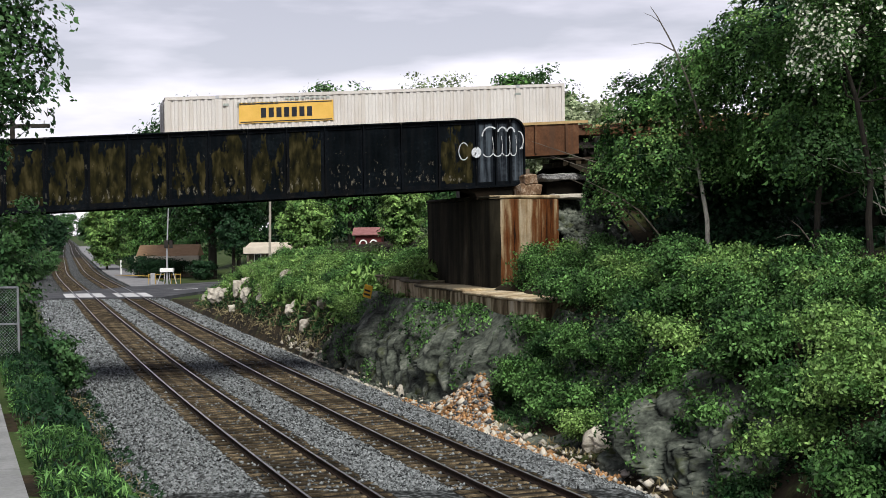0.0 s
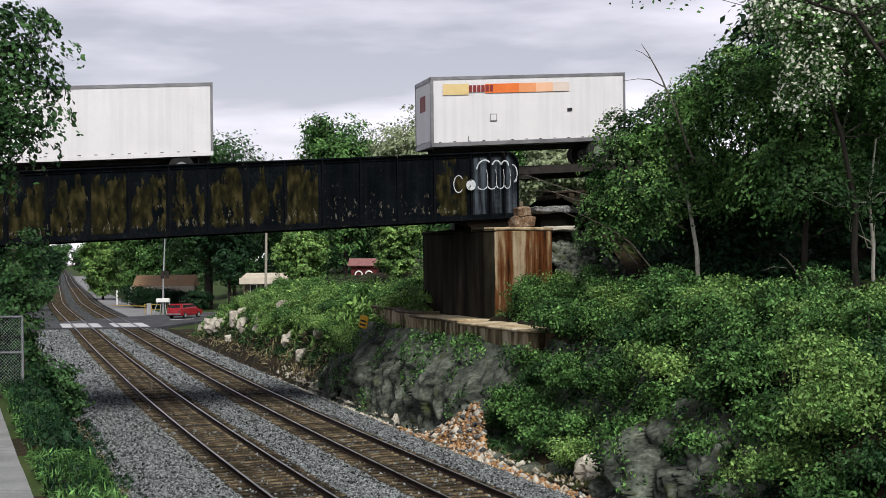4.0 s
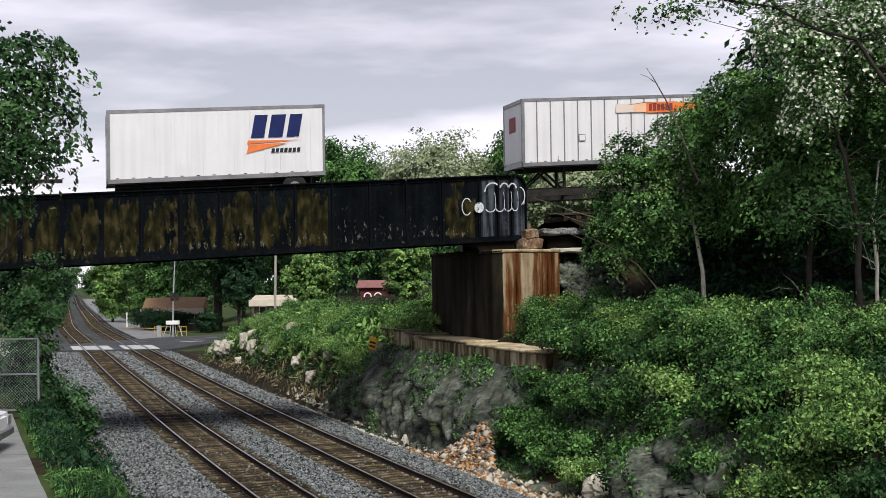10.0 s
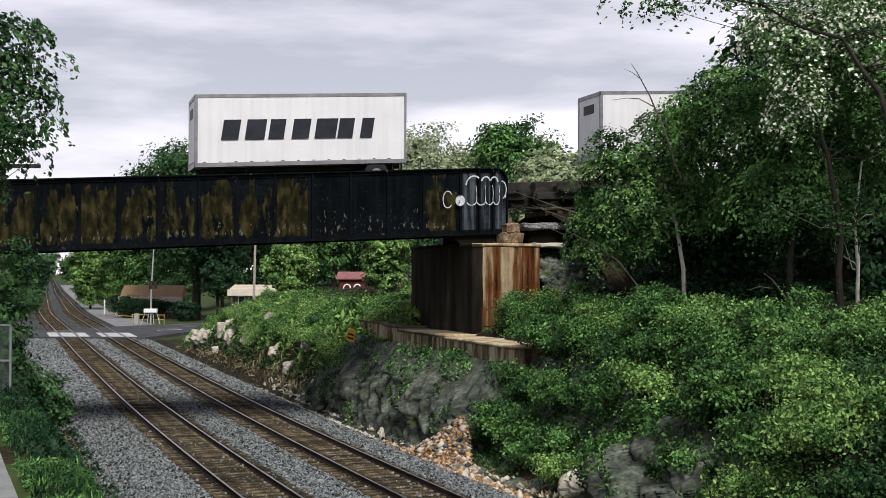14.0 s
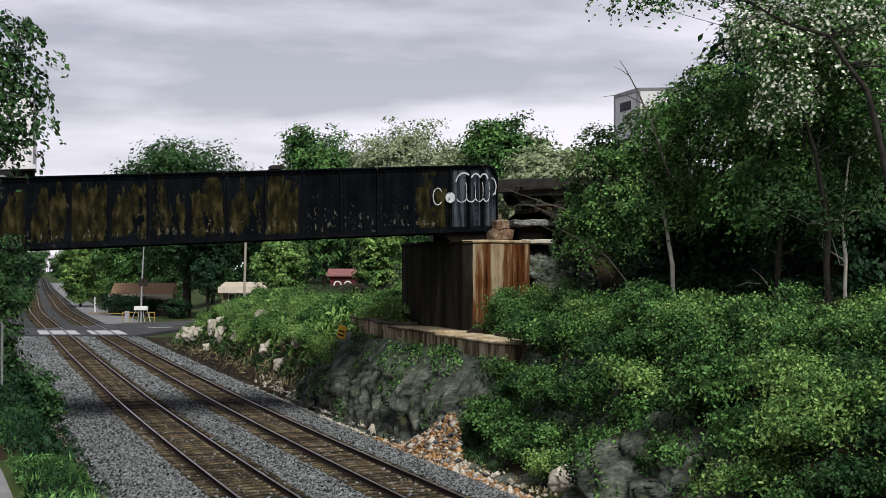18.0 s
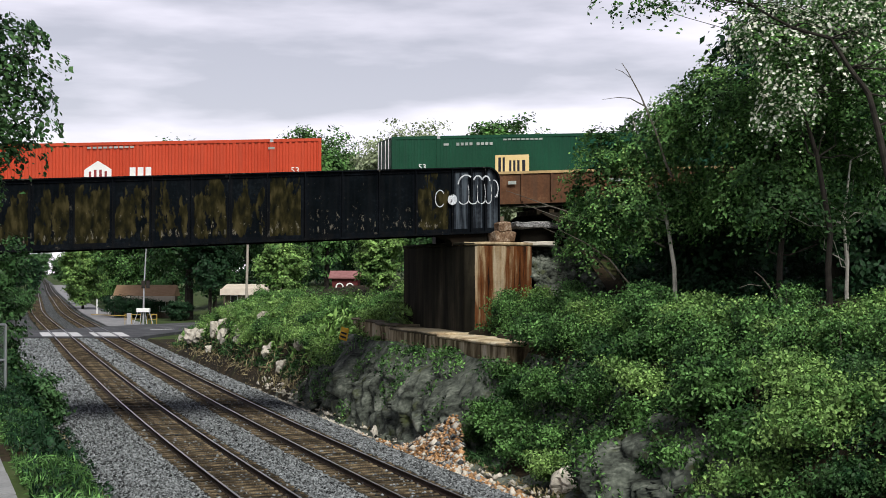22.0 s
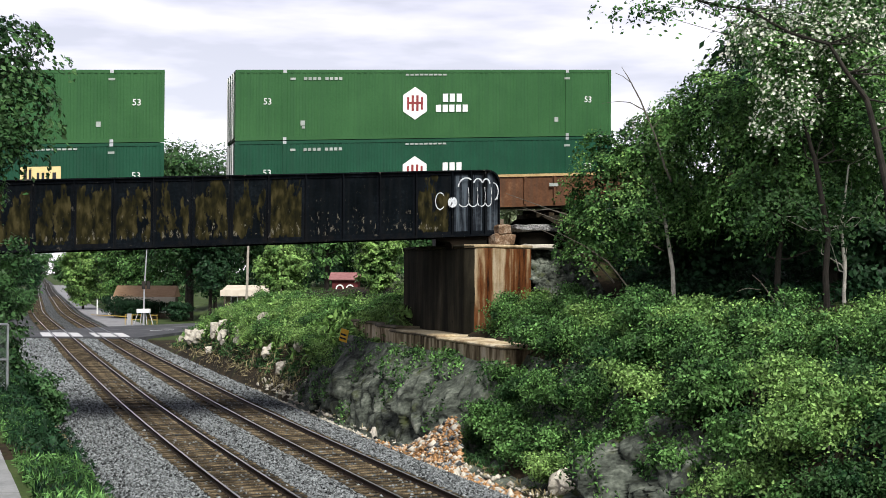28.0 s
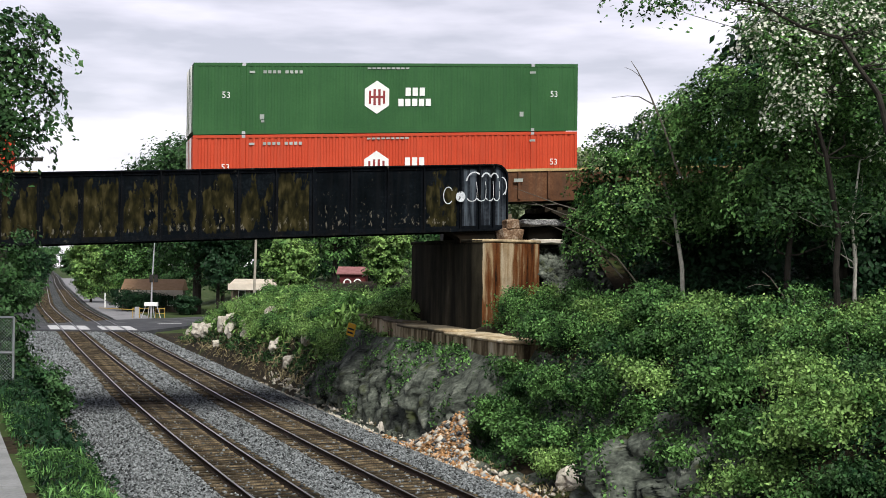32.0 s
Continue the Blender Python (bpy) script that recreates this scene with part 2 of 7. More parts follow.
def streaky_mat(name, stops, across=2.4, along=0.14, bump=0.5):
    """Concrete with runs of water stain and rust down its faces: the stops colour the streaks."""
    m = mat(name, [(0.3, (0.5, 0.5, 0.5)), (0.7, (0.9, 0.9, 0.9))], 1.4, 0.9, 0, bump, 14, spots=(2.2, 0.62, (0.3, 0.3, 0.3), 0.08), spec=0.05)
    n, l = m.node_tree.nodes, m.node_tree.links
    b = n["Principled BSDF"]
    grain = b.inputs["Base Color"].links[0].from_socket
    co, mp = n.new("ShaderNodeTexCoord"), n.new("ShaderNodeMapping")
    mp.inputs["Scale"].default_value = (across, across, across * along)
    l.new(co.outputs["Object"], mp.inputs[0])
    run = n.new("ShaderNodeTexNoise")
    run.inputs["Scale"].default_value, run.inputs["Detail"].default_value, run.inputs["Roughness"].default_value = 1.0, 6.0, 0.6
    l.new(mp.outputs[0], run.inputs[0])
    cr = ramp_node(n, stops)
    l.new(run.outputs["Fac"], cr.inputs[0])
    x = n.new("ShaderNodeMix")
    x.data_type, x.blend_type = "RGBA", "MULTIPLY"
    x.inputs["Factor"].default_value = 0.9
    l.new(cr.outputs[0], x.inputs["A"])
    l.new(grain, x.inputs["B"])
    l.new(x.outputs["Result"], b.inputs["Base Color"])
    return m


M = {
    "girder_rust": flaky_mat("flaking_brown_girder_paint", 0.085, 0.045),
    "girder_black": flaky_mat("chipped_black_girder_paint", -0.16, 0.06),
    "girder_haze": mat("girder_paint_under_spray_haze", [(0.3, (0.004, 0.005, 0.007)), (0.5, (0.012, 0.015, 0.02)), (0.75, (0.05, 0.06, 0.07))], 1.2, 0.7, 0, 0.2, 9, streak=((0.085, 0.105, 0.125), 0.75), streak_scale=5.0, spec=0.05),
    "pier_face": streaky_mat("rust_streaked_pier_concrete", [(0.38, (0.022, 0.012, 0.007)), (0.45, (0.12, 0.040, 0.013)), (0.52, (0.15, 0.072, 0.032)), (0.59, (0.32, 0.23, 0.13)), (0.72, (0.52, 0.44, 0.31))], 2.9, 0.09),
    # the pier's track side: its shade is painted in as darker concrete
    "pier_shaded_side": streaky_mat("shaded_streaked_pier_concrete", [(0.36, (0.009, 0.0085, 0.006)), (0.5, (0.022, 0.020, 0.014)), (0.62, (0.046, 0.040, 0.026)), (0.72, (0.10, 0.085, 0.06))], 1.3),
    "footing_face": streaky_mat("streaked_footing_concrete", [(0.34, (0.05, 0.036, 0.022)), (0.44, (0.22, 0.17, 0.10)), (0.52, (0.52, 0.43, 0.28)), (0.66, (0.74, 0.66, 0.50))], 1.9),
    "ballast": mat("ballast_stone", [(0.40, (0.005, 0.006, 0.006)), (0.5, (0.032, 0.036, 0.036)), (0.63, (0.17, 0.18, 0.185))], 1.6, 0.9, 0, 1.0, 8.0, vary=0.0, blend=0.7),
    "stone": mat("loose_ballast", [(0.3, (0.042, 0.048, 0.050)), (0.7, (0.22, 0.235, 0.24))], 6, 0.9, 0, 0.4, 40, vary=0.95),
    "dirty_ballast": mat("oily_ballast", [(0.38, (0.004, 0.0035, 0.003)), (0.52, (0.016, 0.014, 0.010)), (0.66, (0.08, 0.07, 0.052))], 1.6, 0.9, 0, 1.0, 8.0, blend=0.7),
    "soil": mat("bank_soil", [(0.3, (0.006, 0.005, 0.003)), (0.5, (0.018, 0.014, 0.008)), (0.72, (0.06, 0.042, 0.022))], 0.9, 0.95, 0, 0.8, 9.0, spots=(0.7, 0.56, (0.05, 0.065, 0.02), 0.1)),
    "rock": mat("grey_rock", [(0.36, (0.014, 0.016, 0.013)), (0.47, (0.060, 0.069, 0.056)), (0.56, (0.115, 0.13, 0.105)), (0.67, (0.24, 0.255, 0.21))], 1.3, 0.9, 0, 0.6, 8.0, blend=0.35, streak=((0.03, 0.034, 0.026), 0.2), spots=(0.9, 0.56, (0.05, 0.06, 0.022), 0.1)),
    "bearing_stone": mat("rusty_broken_stone", [(0.34, (0.035, 0.02, 0.012)), (0.5, (0.16, 0.10, 0.06)), (0.68, (0.42, 0.36, 0.28))], 3.2, 0.9, 0, 0.8, 14, blend=0.4),
    "ballast_shelf": mat("pale_shoulder_gravel", [(0.36, (0.03, 0.03, 0.03)), (0.52, (0.16, 0.16, 0.16)), (0.66, (0.36, 0.36, 0.35))], 4, 0.9, 0, 1.0, 16, blend=0.7),
    "pale_rock": mat("pale_limestone", [(0.3, (0.30, 0.27, 0.22)), (0.7, (0.62, 0.58, 0.5))], 3, 0.9, 0, 0.6, 16, vary=0.25),
    "clay": mat("orange_rubble", [(0.3, (0.14, 0.07, 0.03)), (0.5, (0.36, 0.2, 0.09)), (0.72, (0.55, 0.42, 0.3))], 2.5, 0.95, 0, 0.7, 15, vary=0.4),
    "grass": mat("rough_grass", [(0.3, (0.02, 0.035, 0.009)), (0.55, (0.045, 0.07, 0.02)), (0.75, (0.09, 0.10, 0.045))], 0.5, 0.95, 0, 0.8, 14),
    "asphalt": mat("worn_asphalt", [(0.3, (0.035, 0.037, 0.042)), (0.7, (0.085, 0.087, 0.095))], 0.5, 0.9, 0, 0.4, 30, spots=(0.25, 0.55, (0.13, 0.13, 0.135), 0.12)),
    "gravel_road": mat("gravel_road", [(0.3, (0.15, 0.15, 0.16)), (0.7, (0.29, 0.29, 0.30))], 0.6, 0.95, 0, 0.5, 20),
    "panel": mat("crossing_concrete", [(0.3, (0.36, 0.36, 0.37)), (0.7, (0.60, 0.60, 0.61))], 1.5, 0.85, 0, 0.3, 30, vary=0.1),
    "tie": mat("weathered_tie", [(0.3, (0.009, 0.007, 0.005)), (0.5, (0.045, 0.034, 0.020)), (0.72, (0.25, 0.195, 0.12))], 2.2, 0.95, 0, 0.7, 26, vary=0.6),
    "rail_side": mat("rusty_rail", [(0.3, (0.018, 0.013, 0.011)), (0.7, (0.06, 0.04, 0.028))], 4, 0.8, 0.2, 0.3, 30),
    "rail_top": mat("polished_rail_head", [(0.3, (0.35, 0.35, 0.37)), (0.7, (0.55, 0.55, 0.57))], 6, 0.32, 0.9, 0.05, 60),
    "black": mat("black_bridge_paint", [(0.3, (0.0015, 0.002, 0.0027)), (0.55, (0.004, 0.0055, 0.0075)), (0.75, (0.014, 0.018, 0.022))], 0.9, 0.65, 0.0, 0.3, 9, streak=((0.009, 0.009, 0.009), 0.5), spec=0.02, spots=(2.2, 0.63, (0.05, 0.047, 0.04), 0.03)),
    "chalk": mat("white_spray_paint", [(0.3, (0.2, 0.22, 0.24)), (0.6, (0.66, 0.69, 0.72))], 5, 0.8, 0, 0.0, 25, spots=(5.0, 0.56, (0.05, 0.055, 0.06), 0.08)),
    "concrete": mat("stained_concrete", [(0.36, (0.035, 0.018, 0.009)), (0.5, (0.12, 0.064, 0.028)), (0.63, (0.38, 0.29, 0.18))], 1.2, 0.9, 0, 0.6, 12, blend=0.15, streak=((0.115, 0.034, 0.009), 0.9), spots=(1.6, 0.60, (0.022, 0.014, 0.009), 0.08), streak_scale=2.2, wash=((0.943, 0.333, 0), 18.95, 0.3, (0.46, 0.37, 0.22), True), spec=0.05),
    # near-black: shade under and behind the bridge put into the colour
    "shade_black": mat("shade_blackened_concrete", [(0.3, (0.004, 0.004, 0.0035)), (0.55, (0.010, 0.009, 0.007)), (0.75, (0.03, 0.025, 0.018))], 0.8, 0.95, 0, 0.6, 12, streak=((0.02, 0.013, 0.008), 0.4), streak_scale=1.1, spec=0.03),
    "ledge": mat("rusty_footing_concrete", [(0.32, (0.22, 0.15, 0.08)), (0.5, (0.54, 0.44, 0.28)), (0.70, (0.76, 0.69, 0.54))], 0.8, 0.9, 0, 0.5, 10, streak=((0.10, 0.055, 0.022), 0.55), streak_scale=1.6, spots=(1.4, 0.62, (0.07, 0.055, 0.032), 0.06), wash=((-0.333, 0.943, 0), 50.4, 2.2, (0.04, 0.036, 0.026), False)),
    "pad": mat("grey_concrete_path", [(0.3, (0.15, 0.155, 0.155)), (0.7, (0.28, 0.285, 0.285))], 1.0, 0.9, 0, 0.4, 20, spots=(1.3, 0.6, (0.2, 0.21, 0.2), 0.1)),
    "bark": mat("grey_bark", [(0.3, (0.04, 0.035, 0.028)), (0.7, (0.16, 0.145, 0.12))], 3, 0.95, 0, 0.7, 22),
    "pale_bark": mat("pale_bark", [(0.3, (0.24, 0.23, 0.19)), (0.7, (0.56, 0.54, 0.47))], 3, 0.95, 0, 0.5, 22),
    "dark_bark": mat("dark_bark", [(0.3, (0.012, 0.011, 0.009)), (0.7, (0.045, 0.04, 0.033))], 3, 0.95, 0, 0.6, 22),
    "leaf": leaf_mat("green_leaves", (0.010, 0.040, 0.011), (0.132, 0.275, 0.078), 0.8),
    # for deep green plants, and as painted shade under trees and between shrubs
    "leaf_dark": leaf_mat("deep_green_and_shade_leaves", (0.006, 0.024, 0.010), (0.026, 0.070, 0.028), 0.5),
    "leaf_light": leaf_mat("fresh_green_leaves", (0.050, 0.125, 0.031), (0.250, 0.405, 0.118), 0.75),
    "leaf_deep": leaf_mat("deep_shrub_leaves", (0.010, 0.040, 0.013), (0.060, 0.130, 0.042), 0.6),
    "leaf_grey": leaf_mat("grey_green_leaves", (0.026, 0.076, 0.026), (0.095, 0.190, 0.070), 0.6),
    "leaf_pale": leaf_mat("pale_spring_leaves", (0.15, 0.20, 0.10), (0.42, 0.48, 0.30), 0.4),
    "blossom": leaf_mat("white_blossom", (0.78, 0.80, 0.66), (0.9, 0.9, 0.82), 0.1),
    "straw": leaf_mat("dry_stalks", (0.14, 0.115, 0.055), (0.36, 0.31, 0.18), 0.4),
    "white": mat("white_trailer_paint", [(0.3, (0.64, 0.635, 0.65)), (0.7, (0.73, 0.72, 0.74))], 0.8, 0.45, 0, 0.02, 20, streak=((0.53, 0.53, 0.54), 0.3)),
    "cream": mat("weathered_white_container_paint", [(0.3, (0.52, 0.49, 0.46)), (0.7, (0.64, 0.62, 0.59))], 0.8, 0.5, 0, 0.05, 20, streak=((0.45, 0.40, 0.34), 0.4)),
    "trim": mat("dull_aluminium_trim", [(0.3, (0.16, 0.16, 0.17)), (0.7, (0.30, 0.30, 0.31))], 2, 0.45, 0.6, 0.05, 20),
    "green": mat("dark_green_container_paint", [(0.3, (0.006, 0.042, 0.022)), (0.7, (0.012, 0.072, 0.039))], 0.7, 0.5, 0, 0.05, 15, streak=((0.012, 0.05, 0.03), 0.4)),
    "mid_green": mat("green_container_paint", [(0.3, (0.021, 0.078, 0.025)), (0.7, (0.038, 0.118, 0.04))], 0.7, 0.5, 0, 0.05, 15, streak=((0.025, 0.08, 0.03), 0.4)),
    "red": mat("orange_red_container_paint", [(0.3, (0.40, 0.045, 0.018)), (0.7, (0.52, 0.07, 0.03))], 0.7, 0.5, 0, 0.05, 15, streak=((0.36, 0.06, 0.03), 0.4)),
    "well": mat("brown_well_car_paint", [(0.3, (0.05, 0.022, 0.011)), (0.55, (0.11, 0.05, 0.024)), (0.75, (0.2, 0.11, 0.06))], 1.4, 0.75, 0, 0.3, 12, streak=((0.07, 0.04, 0.025), 0.6)),
    "well_edge": mat("worn_yellow_sill", [(0.3, (0.30, 0.20, 0.09)), (0.7, (0.50, 0.36, 0.18))], 2, 0.7, 0, 0.2, 18),
    "iron": mat("dark_rolling_iron", [(0.3, (0.012, 0.011, 0.010)), (0.7, (0.05, 0.045, 0.04))], 3, 0.7, 0.3, 0.3, 20),
    "rubber": mat("tyre_rubber", [(0.3, (0.012, 0.012, 0.012)), (0.7, (0.03, 0.03, 0.03))], 4, 0.85, 0, 0.2, 20),
    "navy": mat("navy_lettering", [(0.3, (0.008, 0.014, 0.075)), (0.7, (0.014, 0.024, 0.11))], 2, 0.5, 0, 0, 20),
    "ink": mat("black_lettering", [(0.3, (0.012, 0.014, 0.02)), (0.7, (0.03, 0.033, 0.042))], 2, 0.5, 0, 0, 20),
    "orange": mat("orange_stripe", [(0.3, (0.66, 0.15, 0.035)), (0.7, (0.80, 0.22, 0.06))], 2, 0.5, 0, 0, 20),
    "orange_mid": mat("light_orange_stripe", [(0.3, (0.68, 0.26, 0.11)), (0.7, (0.78, 0.34, 0.16))], 2, 0.5, 0, 0, 20),
    "orange_faint": mat("faint_orange_stripe", [(0.3, (0.62, 0.52, 0.46)), (0.7, (0.70, 0.60, 0.53))], 2, 0.5, 0, 0, 20),
    "orange_pale": mat("pale_orange_stripe", [(0.3, (0.74, 0.42, 0.26)), (0.7, (0.82, 0.52, 0.36))], 2, 0.5, 0, 0, 20),
    "yellow": mat("yellow_sign_panel", [(0.3, (0.60, 0.36, 0.07)), (0.7, (0.76, 0.48, 0.12))], 2, 0.5, 0, 0, 20),
    "buff": mat("buff_sign_panel", [(0.3, (0.62, 0.46, 0.20)), (0.7, (0.74, 0.58, 0.30))], 2, 0.5, 0, 0, 20),
    "mark": mat("white_lettering", [(0.3, (0.62, 0.64, 0.62)), (0.7, (0.8, 0.8, 0.78))], 2, 0.55, 0, 0, 20),
    "faint_mark": mat("worn_white_lettering", [(0.3, (0.20, 0.23, 0.21)), (0.7, (0.42, 0.45, 0.42))], 3, 0.6, 0, 0, 22),
    "maroon": mat("maroon_bars", [(0.3, (0.18, 0.03, 0.03)), (0.7, (0.26, 0.05, 0.05))], 2, 0.5, 0, 0, 20),
    "galv": mat("galvanised_steel", [(0.3, (0.38, 0.39, 0.40)), (0.7, (0.56, 0.57, 0.58))], 6, 0.45, 0.7, 0.05, 30),
    "wood": mat("weathered_timber", [(0.3, (0.07, 0.055, 0.04)), (0.7, (0.19, 0.155, 0.115))], 3, 0.9, 0, 0.5, 30, streak=((0.05, 0.04, 0.03), 0.4)),
    "pale_wood": mat("pale_pole_timber", [(0.3, (0.24, 0.22, 0.18)), (0.7, (0.40, 0.37, 0.31))], 3, 0.9, 0, 0.4, 30),
    "paint_white": mat("white_house_paint", [(0.3, (0.66, 0.66, 0.65)), (0.7, (0.82, 0.82, 0.80))], 1.2, 0.7, 0, 0.1, 20),
    "siding": mat("cream_siding", [(0.3, (0.48, 0.42, 0.34)), (0.7, (0.64, 0.58, 0.48))], 1.2, 0.8, 0, 0.1, 20),
    "roof_red": mat("red_shingle_roof", [(0.3, (0.17, 0.07, 0.07)), (0.7, (0.30, 0.15, 0.145))], 2, 0.85, 0, 0.3, 12, vary=0.2),
    "maroon_wall": mat("dark_maroon_siding", [(0.3, (0.06, 0.012, 0.014)), (0.7, (0.12, 0.03, 0.03))], 2, 0.85, 0, 0.2, 12),
    "roof_brown": mat("brown_roof", [(0.3, (0.36, 0.22, 0.12)), (0.7, (0.5, 0.33, 0.2))], 2, 0.85, 0, 0.3, 12),
    "glass": mat("dark_window_glass", [(0.3, (0.012, 0.014, 0.016)), (0.7, (0.03, 0.033, 0.036))], 2, 0.08, 0, 0, 20, spec=0.5),
    "car_red": mat("red_car_paint", [(0.3, (0.22, 0.008, 0.014)), (0.7, (0.30, 0.012, 0.02))], 1, 0.25, 0, 0, 20, spec=0.5),
    "car_white": mat("white_car_paint", [(0.3, (0.6, 0.6, 0.61)), (0.7, (0.74, 0.74, 0.75))], 1, 0.3, 0, 0, 20),
    "safety": mat("yellow_barrier_paint", [(0.3, (0.60, 0.34, 0.03)), (0.7, (0.78, 0.46, 0.05))], 2, 0.6, 0, 0.1, 20),
    "barrier": mat("dull_yellow_barrier_paint", [(0.3, (0.30, 0.20, 0.05)), (0.7, (0.42, 0.30, 0.08))], 2, 0.6, 0, 0.1, 20),
}

# ---- mesh helpers ----
from_rng = np.random.default_rng


def part(name, bm, material, parent=None, label=""):
    """Links a bmesh as one mesh object under a thing or part."""
    me = bpy.data.meshes.new(name)
    bm.to_mesh(me)
    bm.free()
    me.materials.append(M[material] if isinstance(material, str) else material)
    ob = new(name, me)
    if parent is not None:
        ob.parent = parent
    if label:
        ob["label"] = label
    return ob


def empty(name, m, label, category, group="", kind=""):
    ob = new(name)
    ob.matrix_basis = m
    ob.empty_display_size = 0.3
    return tagged(ob, label, category, group, kind)


def box(bm, x0, x1, y0, y1, z0, z1, shear=0.0, bevel=0.0):
    v = [bm.verts.new((x, y, z + shear * x)) for x, y, z in
         ((x0, y0, z0), (x1, y0, z0), (x1, y1, z0), (x0, y1, z0), (x0, y0, z1), (x1, y0, z1), (x1, y1, z1), (x0, y1, z1))]
    f = [bm.faces.new([v[i] for i in q]) for q in ((3, 2, 1, 0), (4, 5, 6, 7), (0, 1, 5, 4), (1, 2, 6, 5), (2, 3, 7, 6), (3, 0, 4, 7))]
    if bevel:
        edges = list({e for q in f for e in q.edges})
        bmesh.ops.bevel(bm, geom=edges, offset=bevel, segments=1, affect="EDGES")
    return bm


def boxes(*rows, shear=0.0, bevel=0.0):
    bm = bmesh.new()
    for r in rows:
        box(bm, *r, shear=shear, bevel=bevel)
    return bm


def tube(bm, pts, radii, sides=6):
    """A tapered limb through the points."""
    rings = []
    for i, p in enumerate(pts):
        p = Vector(p)
        a, b = Vector(pts[max(0, i - 1)]), Vector(pts[min(len(pts) - 1, i + 1)])
        d = (b - a).normalized()
        u = d.cross(Vector((0.3, 0.9, 0.31))).normalized()
        w = d.cross(u)
        rings.append([bm.verts.new(p + radii[i] * (u * math.cos(k) + w * math.sin(k))) for k in (2 * math.pi * j / sides for j in range(sides))])
    for r, s in zip(rings, rings[1:]):
        for j in range(sides):
            bm.faces.new((r[j], r[(j + 1) % sides], s[(j + 1) % sides], s[j]))
    bm.faces.new(rings[0][::-1])
    bm.faces.new(rings[-1])
    return bm


def disc(bm, c, r, axis, depth, sides=16):
    """A wheel-like cylinder about an axis (0 x, 1 y, 2 z), with a slight rim."""
    c = Vector(c)
    ax = Vector([1.0 if i == axis else 0.0 for i in range(3)])
    pts = [c - ax * depth / 2, c - ax * depth * 0.42, c + ax * depth * 0.42, c + ax * depth / 2]
    return tube(bm, pts, [r * 0.94, r, r, r * 0.94], sides)


def plate(bm, pts, y, thick=0.006, shear=0.0):
    """A flat shape of (x, z) corners on the side that faces -y, standing proud of the plane y."""
    a = [bm.verts.new((x, y, z + shear * x)) for x, z in pts]
    b = [bm.verts.new((x, y - thick, z + shear * x)) for x, z in pts]
    bm.faces.new(b)
    n = len(pts)
    for i in range(n):
        bm.faces.new((a[i], a[(i + 1) % n], b[(i + 1) % n], b[i]))
    return bm


def mesh_np(name, verts, faces, material, smooth=False):
    """A mesh from numpy arrays of vertices and equal-sided faces."""
    me = bpy.data.meshes.new(name)
    k = faces.shape[1]
    me.vertices.add(len(verts))
    me.vertices.foreach_set("co", verts.astype(np.float32).ravel())
    me.loops.add(faces.size)
    me.loops.foreach_set("vertex_index", faces.astype(np.int32).ravel())
    me.polygons.add(len(faces))
    me.polygons.foreach_set("loop_start", np.arange(0, faces.size, k, dtype=np.int32))
    if smooth:
        me.polygons.foreach_set("use_smooth", np.ones(len(faces), dtype=bool))
    me.update(calc_edges=True)
    me.materials.append(M[material])
    return me


def unit(v):
    return v / np.linalg.norm(v, axis=-1, keepdims=True)


def leaf_cloud(name, centres, size, rng, material, flat=0.5, long=1.5, normals=None):
    """Many small folded leaves at the centres, turned every way about the normals, or about straight up where none are given."""
    n = len(centres)
    if normals is not None:
        up = unit(normals + rng.normal(0, flat * 0.75, (n, 3)))
        ax = np.cross(up, rng.normal(0, 1, (n, 3)))
        ax = unit(ax)
        side = np.cross(up, ax)
        s = size * rng.uniform(0.6, 1.35, n)
        return leaf_quads(name, centres, ax, side, up, s, long, material)
    yaw = rng.uniform(0, 2 * np.pi, n)
    tilt = rng.normal(0, flat, n)
    roll = rng.normal(0, flat, n)
    s = size * rng.uniform(0.6, 1.35, n)
    ax = np.stack([np.cos(yaw) * np.cos(tilt), np.sin(yaw) * np.cos(tilt), np.sin(tilt)], 1)
    side = np.stack([-np.sin(yaw) * np.cos(roll), np.cos(yaw) * np.cos(roll), np.sin(roll)], 1)
    return leaf_quads(name, centres, ax, side, np.cross(ax, side), s, long, material)


def leaf_quads(name, centres, ax, side, up, s, long, material):
    """One folded leaf at each centre, along ax and across side."""
    n = len(centres)
    a = centres - ax * (s * long / 2)[:, None]
    c = centres + ax * (s * long / 2)[:, None]
    b = centres + side * (s / 2)[:, None] + up * (s * 0.14)[:, None]
    d = centres - side * (s / 2)[:, None] + up * (s * 0.14)[:, None]
    v = np.stack([a, b, c, d], 1).reshape(-1, 3)
    i = np.arange(n)[:, None] * 4
    f = np.concatenate([i + [0, 1, 2], i + [0, 2, 3]], 1).reshape(-1, 3)
    return mesh_np(name, v, f, material)


def words(text, size, material, name, parent, m):
    """Lettering in the built-in font, a few millimetres thick."""
    cu = bpy.data.curves.new(name, "FONT")
    cu.body, cu.size, cu.extrude = text, size, 0.003
    tmp = new(name, cu)
    me = bpy.data.meshes.new_from_object(tmp.evaluated_get(bpy.context.evaluated_depsgraph_get()))
    bpy.data.objects.remove(tmp)
    me.materials.clear()
    me.materials.append(M[material])
    ob = new(name, me)
    ob.parent, ob.matrix_basis = parent, m
    return ob


# ---- the plan ----
COS, SLOPE = 0.943, -0.358
K_FAR, K_NEAR = -5.32, -9.67


